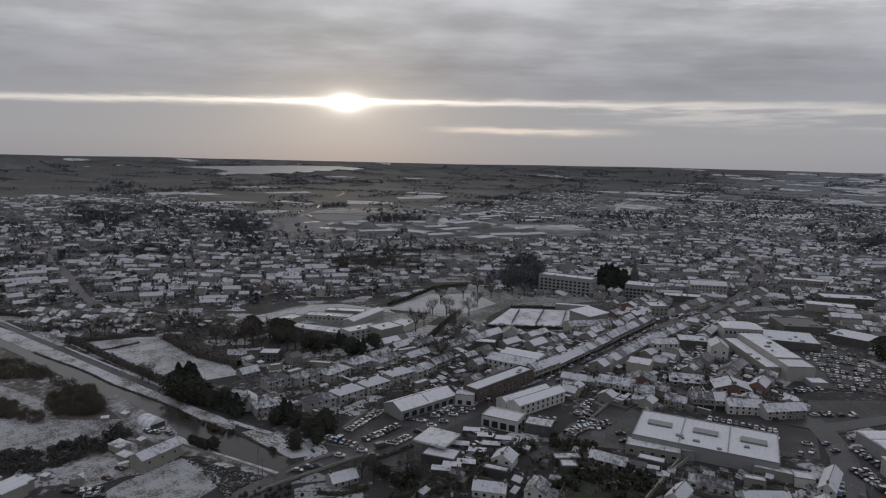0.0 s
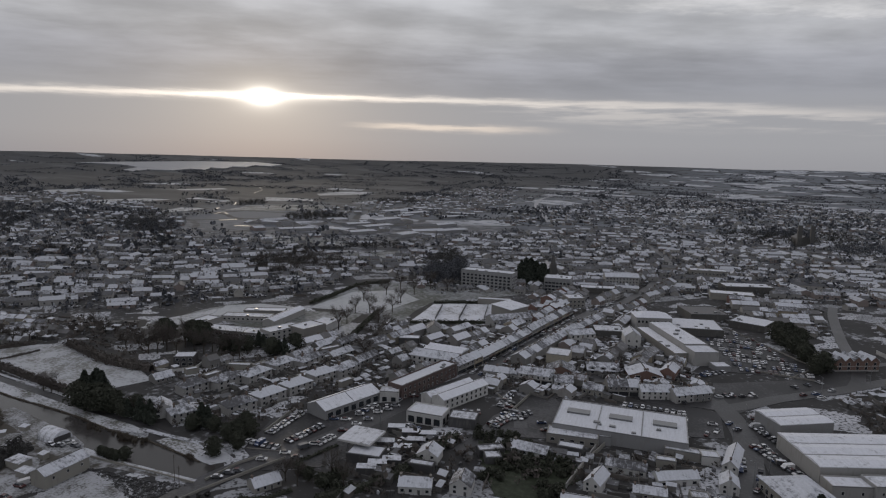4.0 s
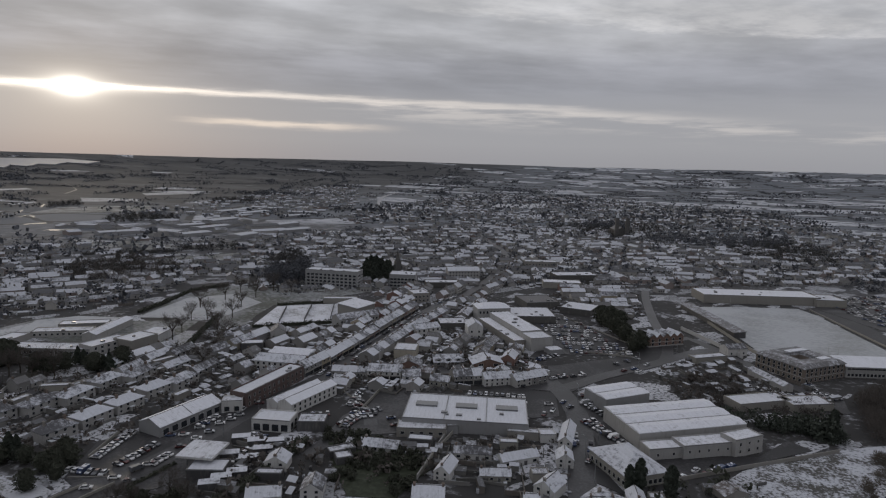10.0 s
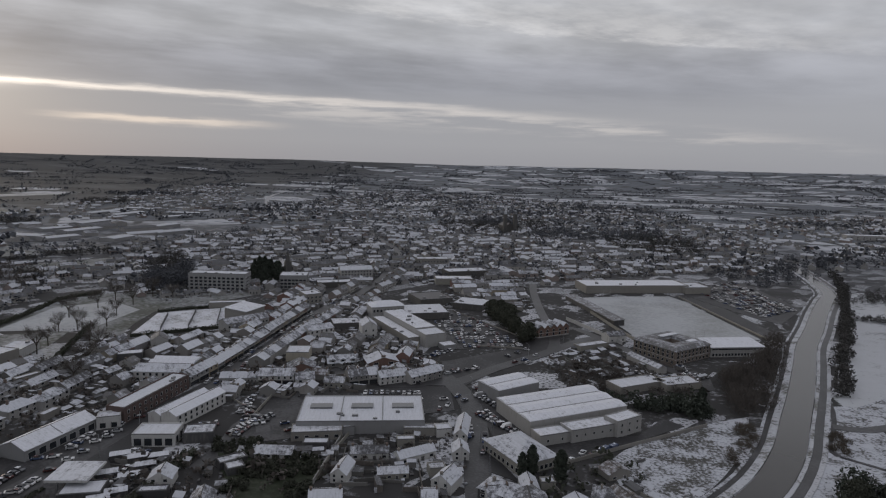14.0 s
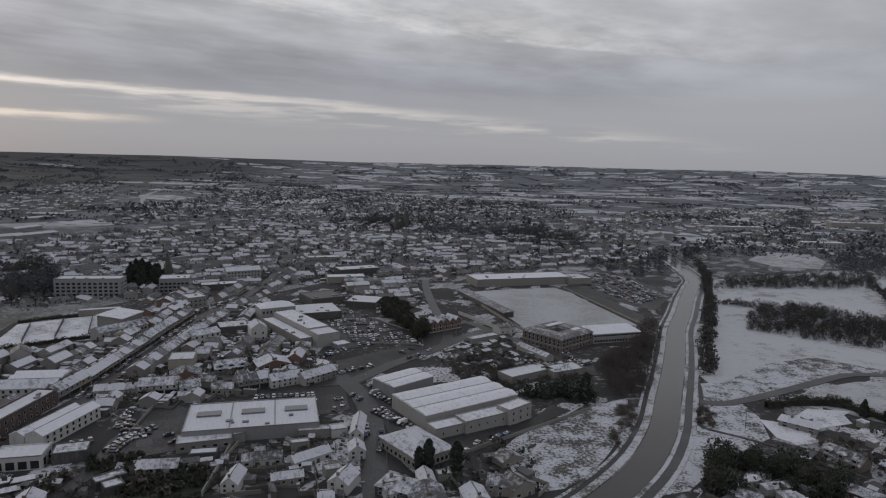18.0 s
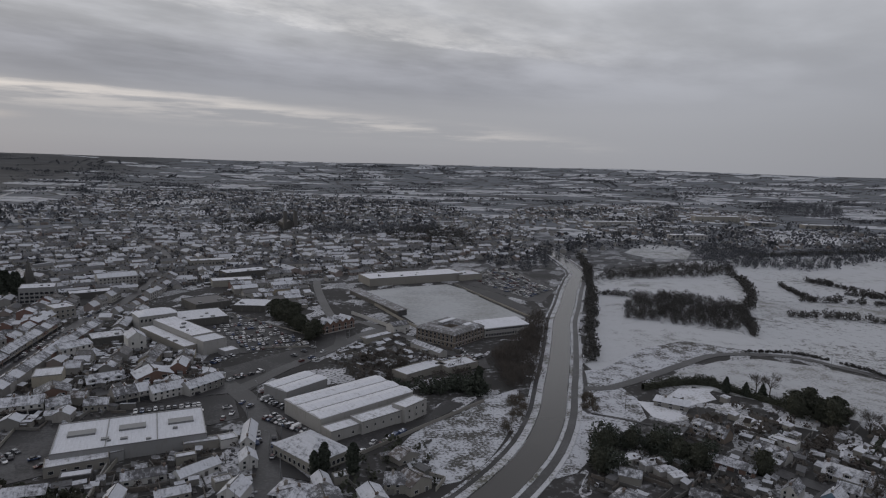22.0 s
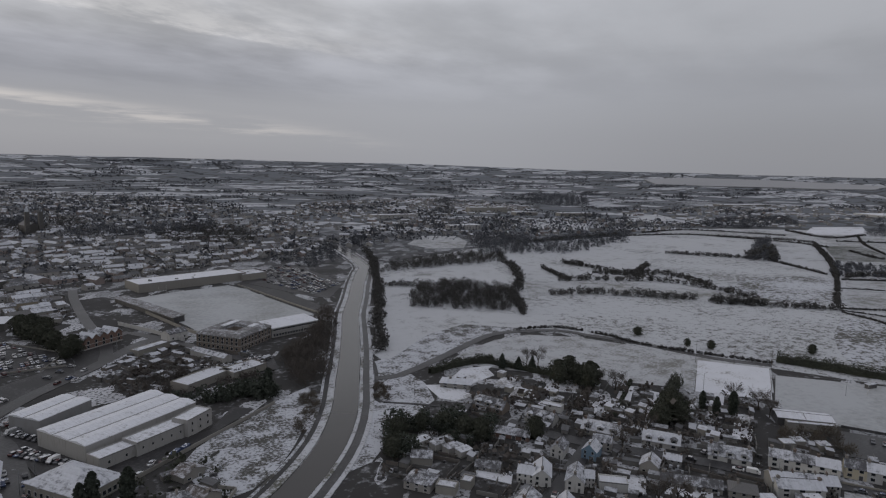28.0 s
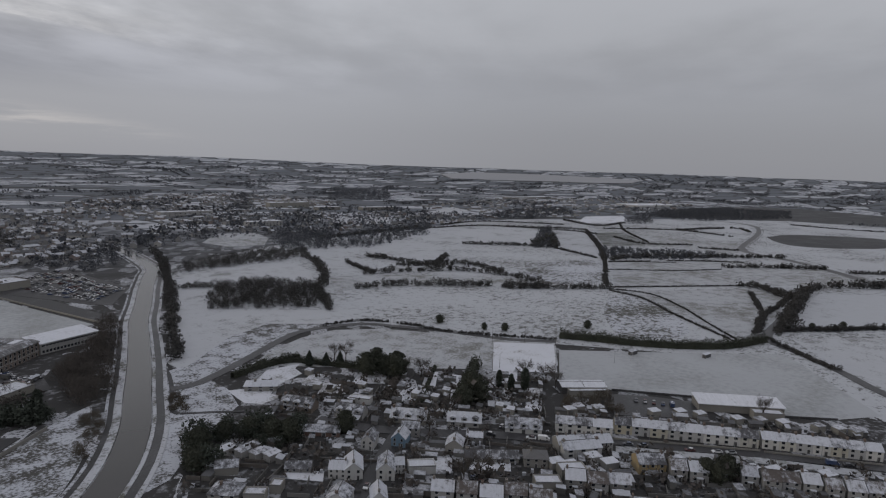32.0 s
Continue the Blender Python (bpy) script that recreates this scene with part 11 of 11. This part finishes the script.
far_houses('houses', [(-779.2, 172.6), (-744.9, 274.7), (-671.7, 433.1), (-575.1, 550.2), (-457.4, 552.6), (-399.5, 382.7), (-426.7, 317.9), (-481.2, 309.7), (-457, 252.6), (-500.5, 204.2), (-516.1, 171.9), (-546.5, 137.6), (-587.6, 105.5)], 14.5, 55.0, 'town houses with snowy roofs', density=0.95, longest=22.0, cross=0.12)
far_houses('houses', [(-963.5, 154.4), (-1218.4, 273.9), (-1060, 485.5), (-791, 510.4), (-550.5, 664), (-575.1, 550.2), (-671.7, 433.1), (-744.9, 274.7), (-799.9, 177.4)], 21, 51.4, 'town houses with snowy roofs', density=0.75, longest=22.0, cross=0.12)
far_houses('houses', [(-1269.8, 206), (-2027.4, 460.2), (-1946.8, 895.1), (-1158.3, 748.3), (-820, 529.2), (-1060, 485.5), (-1218.4, 273.9)], 24, 53.2, 'town houses with snowy roofs', density=0.5, longest=24.0, cross=0.15)
far_houses('houses', [(-914.9, 682.5), (-871.1, 832.5), (-707.9, 967.8), (-553.5, 758.2), (-680.7, 650.9), (-788.3, 631.4)], 34, 61.9, 'far industrial sheds with snowy roofs', size=2.6, density=0.6, tall=1.2, small=False)
far_houses('houses', [(-1011.9, 966.7), (-1309.2, 1784.5), (-1433.8, 2354), (-1350.9, 2493.7), (-751.5, 1365.4), (-742.2, 1014.5)], 26, 61.9, 'town houses with snowy roofs', density=0.5)
far_houses('houses', [(139.3, 763.9), (312.2, 952.6), (628.9, 1239), (1033.1, 1168.8), (1182.6, 938.1), (641.5, 866.7), (397.3, 867.2), (257.5, 787.6), (161.9, 728.2)], 28, 34.8, 'town houses with snowy roofs', density=0.45)
far_houses('houses', [(175.7, 956.6), (422.9, 1665.4), (806.1, 1950.1), (1162, 1888.3), (1086.9, 1470.4), (628.9, 1239), (335.8, 1023.8)], 24, 34.8, 'town houses with snowy roofs', density=0.55)
far_houses('houses', [(1172.8, 1327.5), (1972, 1569), (2685.1, 1335), (2404, 965.5), (1329.7, 879)], 36, 34.8, 'town houses with snowy roofs', density=0.35, size=1.3)

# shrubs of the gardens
shrubs([(-587.6, 105.5), (-779.2, 172.6), (-744.9, 274.7), (-671.7, 433.1), (-499.8, 603.3), (-382.7, 366.6), (-426.7, 317.9), (-448.2, 247.7), (-516.1, 171.9)], 13, h=4.5, mat='hazed_wood', label='bare trees and shrubs among the roofs', count=16)
shrubs([(-963.5, 154.4), (-1324.4, 298.3), (-1156.2, 529.9), (-884.8, 571.2), (-590.3, 711.7), (-515.6, 622.3), (-671.7, 433.1), (-744.9, 274.7), (-787.3, 174.5)], 20, h=7, mat='hazed_wood', label='bare trees and shrubs among the roofs', count=14)
shrubs([(-317.6, 439.3), (-221.9, 542.2), (-105, 596.4), (164.3, 757.1), (243.3, 791.7), (127.1, 1013.1), (-205.4, 1166.6), (-430.5, 1060.2), (-516.3, 881.2), (-579.4, 752.3), (-437.7, 502.8)], 15, h=4.5, mat='hazed_wood', label='bare trees and shrubs among the roofs', count=16)
shrubs([(-430.5, 1060.2), (-205.4, 1166.6), (127.1, 1013.1), (242.9, 841.7), (283.4, 848.4), (334.6, 1249.1), (235.7, 1910.7), (-329.2, 2333.9), (-705.3, 2360.3), (-724.1, 1788.9), (-729.5, 1353.9), (-597.4, 1021.1)], 26, h=7, mat='hazed_wood', label='bare trees and shrubs among the roofs', count=12)
shrubs([(139.3, 763.9), (312.2, 952.6), (628.9, 1239), (1033.1, 1168.8), (1182.6, 938.1), (641.5, 866.7), (397.3, 867.2), (257.5, 787.6), (161.9, 728.2)], 18, h=7, mat='hazed_wood', label='bare trees and shrubs among the roofs', count=14)
wood([(-1017.3, 515.6), (-1099.7, 567.8), (-1001.5, 621.5), (-854.7, 529.8), (-843.3, 500.4)], 9, 9, mat='hedge_wood', label='dark clump of trees among the roofs', leaf=0.5)
wood([(-1185.5, 373.6), (-1375.3, 443.7), (-1404.6, 491.3), (-1247.9, 489.7), (-1165.2, 456.8), (-1136.2, 404.0)], 8, 9, mat='hedge_wood', label='dark clump of trees among the roofs', leaf=0.5)
wood([(-1004.9, 353.0), (-1101.7, 391.5), (-1083.7, 412.3), (-1006.1, 383.0)], 7, 8, mat='hedge_wood', label='dark clump of trees among the roofs', leaf=0.5)
wood([(-1253.4, 937.9), (-1342.2, 1016.7), (-1379.2, 1122.8), (-1256.4, 1033.3)], 10, 9, mat='hedge_wood', label='dark clump of trees among the roofs', leaf=0.5)
wood([(-905.2, 786.2), (-982.9, 861.3), (-983.9, 948.5), (-915.4, 946.5), (-840.7, 881.8)], 9, 9, mat='hedge_wood', label='dark clump of trees among the roofs', leaf=0.5)
wood([(-787.9, 309.7), (-828.1, 329.0), (-836.3, 365.3), (-759.6, 345.1)], 6, 7, mat='hedge_wood', label='dark clump of trees among the roofs', leaf=0.5)
wood([(-528.1, 409.2), (-560.6, 438.3), (-558.7, 468.3), (-517.6, 492.0), (-489.2, 461.7)], 6, 9, mat='hedge_wood', label='dark clump of trees among the roofs', leaf=0.5)
wood([(-474.0, 471.7), (-498.6, 499.7), (-483.4, 503.8), (-463.8, 481.7)], 5, 8, mat='hedge_wood', label='dark clump of trees among the roofs', leaf=0.5)
wood([(-1126.9, 1295.9), (-1219.9, 1415.3), (-1157.9, 1512.0), (-1044.6, 1377.2)], 11, 10, mat='hedge_wood', label='dark clump of trees among the roofs', leaf=0.5)
wood([(-733.6, 427.2), (-812.8, 475.4), (-816.0, 510.1), (-750.4, 472.1)], 7, 7, mat='hedge_wood', label='dark clump of trees among the roofs', leaf=0.5)
wood([(-573.6, 593.4), (-591.5, 622.9), (-551.1, 682.8), (-523.1, 645.9)], 8, 8, mat='hedge_wood', label='dark clump of trees among the roofs', leaf=0.5)
hedge([(-830.3, 254.1), (-777.0, 308.3), (-717.3, 375.3), (-657.2, 463.3), (-606.0, 544.7), (-573.6, 593.4)], 5, 4, label='dark hedge along the railway', mat='hedge_wood', leaf=0.6)
wood([(1314.3, 701.2), (1513.0, 800.2), (1607.7, 802.2), (1455.8, 703.3), (1362.0, 671.8)], 11, 12, mat='hazed_wood', label='dark wood beyond the fields')
wood([(1697.8, 774.1), (1910.6, 856.6), (2187.6, 821.4), (1944.7, 714.8), (1694.5, 710.6)], 14, 12, mat='hazed_wood', label='dark wood beyond the fields')
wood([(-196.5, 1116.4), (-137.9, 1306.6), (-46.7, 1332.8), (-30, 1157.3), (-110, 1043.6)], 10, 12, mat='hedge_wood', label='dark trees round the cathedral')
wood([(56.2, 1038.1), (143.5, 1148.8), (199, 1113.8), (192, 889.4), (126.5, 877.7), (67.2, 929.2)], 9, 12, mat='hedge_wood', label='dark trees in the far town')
wood([(159.7, 735.1), (242.5, 898.4), (301.4, 879.2), (265.2, 750.1), (193.3, 664.7)], 10, 8, mat='hazed_wood', label='dark trees beside the far car park')
wood([(-499.4, 826.5), (-525.3, 977.3), (-472.7, 917), (-459.6, 776.2)], 11, 10, mat='hazed_wood', label='dark trees in the far town')
wood([(-1391.6, 410.3), (-1574.1, 561), (-1295.7, 547.7), (-1113.7, 413.4)], 14, 12, mat='hazed_wood', label='dark trees on the far slope')
wood([(-1038.3, 514.9), (-1015.1, 631.9), (-856.3, 542.7), (-912.3, 470)], 13, 12, mat='hazed_wood', label='dark trees on the far slope')
shrubs([(-249.2, 141.6), (-311.2, 195.7), (-294.6, 282.6), (-199.3, 402.8), (-77.8, 364.5), (-62.2, 331.2), (-120.9, 284.7), (-190.6, 241.9), (-210.5, 181.3), (-214.7, 159.4)], 8)
shrubs([(-146.7, 141.5), (-150.6, 199.7), (-130.5, 219.4), (-89.2, 225.1), (-48.5, 269.5), (-34.5, 247.6)], 7, h=2.2)
shrubs([(82.6, 206.2), (151.8, 256.5), (212, 236.5), (271, 186.7), (212.9, 139.3), (299.2, 38.5), (267.8, 25.9)], 7.5)
shrubs([(151.8, 256.5), (196.4, 284.3), (294.3, 203.4), (239.2, 163.9), (189.7, 211.1)], 9, h=3.0)
shrubs([(-20.7, 203.3), (6.8, 243.2), (34.9, 249.4), (35.9, 208.7)], 6, h=2.4, mat='evergreen', label='dark evergreen garden shrubs')
shrubs([(-4.3, 350.3), (33.7, 386), (78.3, 345.1), (72.5, 317.7), (28.3, 315.6), (2.1, 331.5)], 7)
shrubs([(-504.3, 119.3), (-504.9, 184.4), (-415.8, 229.6), (-322.2, 184.1), (-406.1, 183.2), (-464.4, 119.1)], 9, h=3.5)
clutter([(-248.6, 147), (-271.5, 170.4), (-275.2, 204.6), (-277.9, 266.8), (-269, 309.6), (-265, 334.2), (-199.3, 402.8), (-191.9, 482.4), (-159.8, 516), (-134, 448.8), (-67.1, 341.5), (-98.9, 291.5), (-154.1, 262.2), (-194.6, 237.9), (-228.1, 215.3), (-222.1, 164.9)], 87.5, 4.4)
clutter([(-146.7, 141.5), (-147.4, 195.5), (-127.7, 214.8), (-89.2, 225.1), (-48.5, 269.5), (-34.5, 247.6)], 15.9, 5.6)
clutter([(-144.9, 165.5), (-158.8, 184.3), (-159.2, 206.8), (-143.9, 210.1), (-138.1, 194.3)], 91.1, 3.6)
clutter([(-164.2, 255.3), (-142.6, 297), (-79.3, 317.6), (-54.8, 310.9), (-65.5, 336.5), (-121, 399.4), (-126.1, 351.9), (-156.4, 281.4)], 16.7, 4.0)
clutter([(-121.9, 198.3), (-120.6, 214), (-82.3, 239.1), (-35.2, 252), (-28.3, 203)], 20.2, 5.2)
clutter([(-20.7, 203.3), (-10.1, 219.4), (34.9, 249.4), (35.9, 208.7)], -58.5, 8.5)
clutter([(-5.2, 395.7), (39.5, 412.3), (79.2, 365.8), (78.3, 345.1), (34.4, 352.7), (8.4, 341.2), (-7.8, 360.5)], 38.5, 5.0)
clutter([(-123.4, 497.7), (-100.3, 569.6), (-20.1, 607), (-16.1, 498.6), (-69.1, 493.3)], 50.8, 6.0)
clutter([(82.6, 206.2), (148.2, 250.4), (212, 236.5), (271, 186.7), (212.9, 139.3), (299.2, 38.5), (267.8, 25.9), (178.7, 110.8)], -50.3, 5.6)
clutter([(151.8, 256.5), (191, 276.5), (286.1, 197.6), (239.2, 163.9), (189.7, 211.1)], -50.3, 8.0)
clutter([(247.2, 161.4), (275.5, 146.1), (299, 110.9), (340.7, 45.7), (331.5, 44.1), (262.6, 138.8), (238.6, 155.5)], -52.5, 4.5)
clutter([(-306.5, 105.0), (-311.9, 112.8), (-291.3, 114.4), (-281.2, 109.6), (-288.6, 104.0)], 11.0, 3.4)
clutter([(-267.8, 104.1), (-261.5, 112.1), (-249.9, 112.4), (-254.5, 103.2)], 20.0, 3.2)
rubble([(-230.5, 105.6), (-224.6, 108.8), (-208.7, 112.9), (-191.4, 120.8), (-192.2, 110.3), (-190.2, 102.7), (-204.1, 104.3), (-218.5, 105.7)], 900)
clutter([(-504.3, 119.3), (-504.9, 184.4), (-415.8, 229.6), (-364.1, 208.5), (-406.1, 183.2), (-433.4, 133.2)], 24.4, 6.5)
clutter([(-317.6, 439.3), (-221.9, 542.2), (-105, 596.4), (-21.2, 637.5), (164.3, 757.1), (110.4, 874.9), (-146, 829.3), (-406, 690.5), (-469.6, 607.4)], 27.0, 8.0)
clutter([(-587.6, 105.5), (-740.8, 163.7), (-668.2, 304.5), (-511.4, 489.4), (-382.7, 366.6), (-426.7, 317.9), (-448.2, 247.7), (-516.1, 171.9)], 55.0, 9.0)
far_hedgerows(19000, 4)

# poles
pole(-171.2, 200.8, 9)
pole(-173, 184.3, 9)
pole(-168.9, 221.3, 9)
pole(-29.9, 245.1, 9)
pole(-43.1, 277.5, 9)
pole(-26.5, 258, 9)
pole(-42.4, 303.7, 9)
pole(-18.3, 373.1, 9)
pole(2, 409.5, 9)
pole(147.4, 177.7, 7)
pole(182.3, 202.8, 7)
pole(193.5, 178.7, 7)
pole(222.5, 140.2, 7)
pole(248.4, 114.6, 7)
pole(269.8, 86.9, 7)
pole(288.7, 59, 7)
pole(133.5, 276.3, 9, arm=False, label='tarred wooden utility pole')
pole(95.4, 225.4, 9, arm=False, label='tarred wooden utility pole')
pole(-197.9, 119.9, 10, arm=False, label='tarred wooden utility pole')
pole(-192.3, 118.2, 8, arm=False, label='tarred wooden utility pole')
pole(-23.5, 224.1, 11)
pole(271.2, 340.9, 9)
pole(287.6, 328.2, 9)
pole(342.3, 183.8, 9)
pole(279.4, 222.4, 9)
pole(279.7, 229, 9)
pole(-35.3, 199.2, 10)
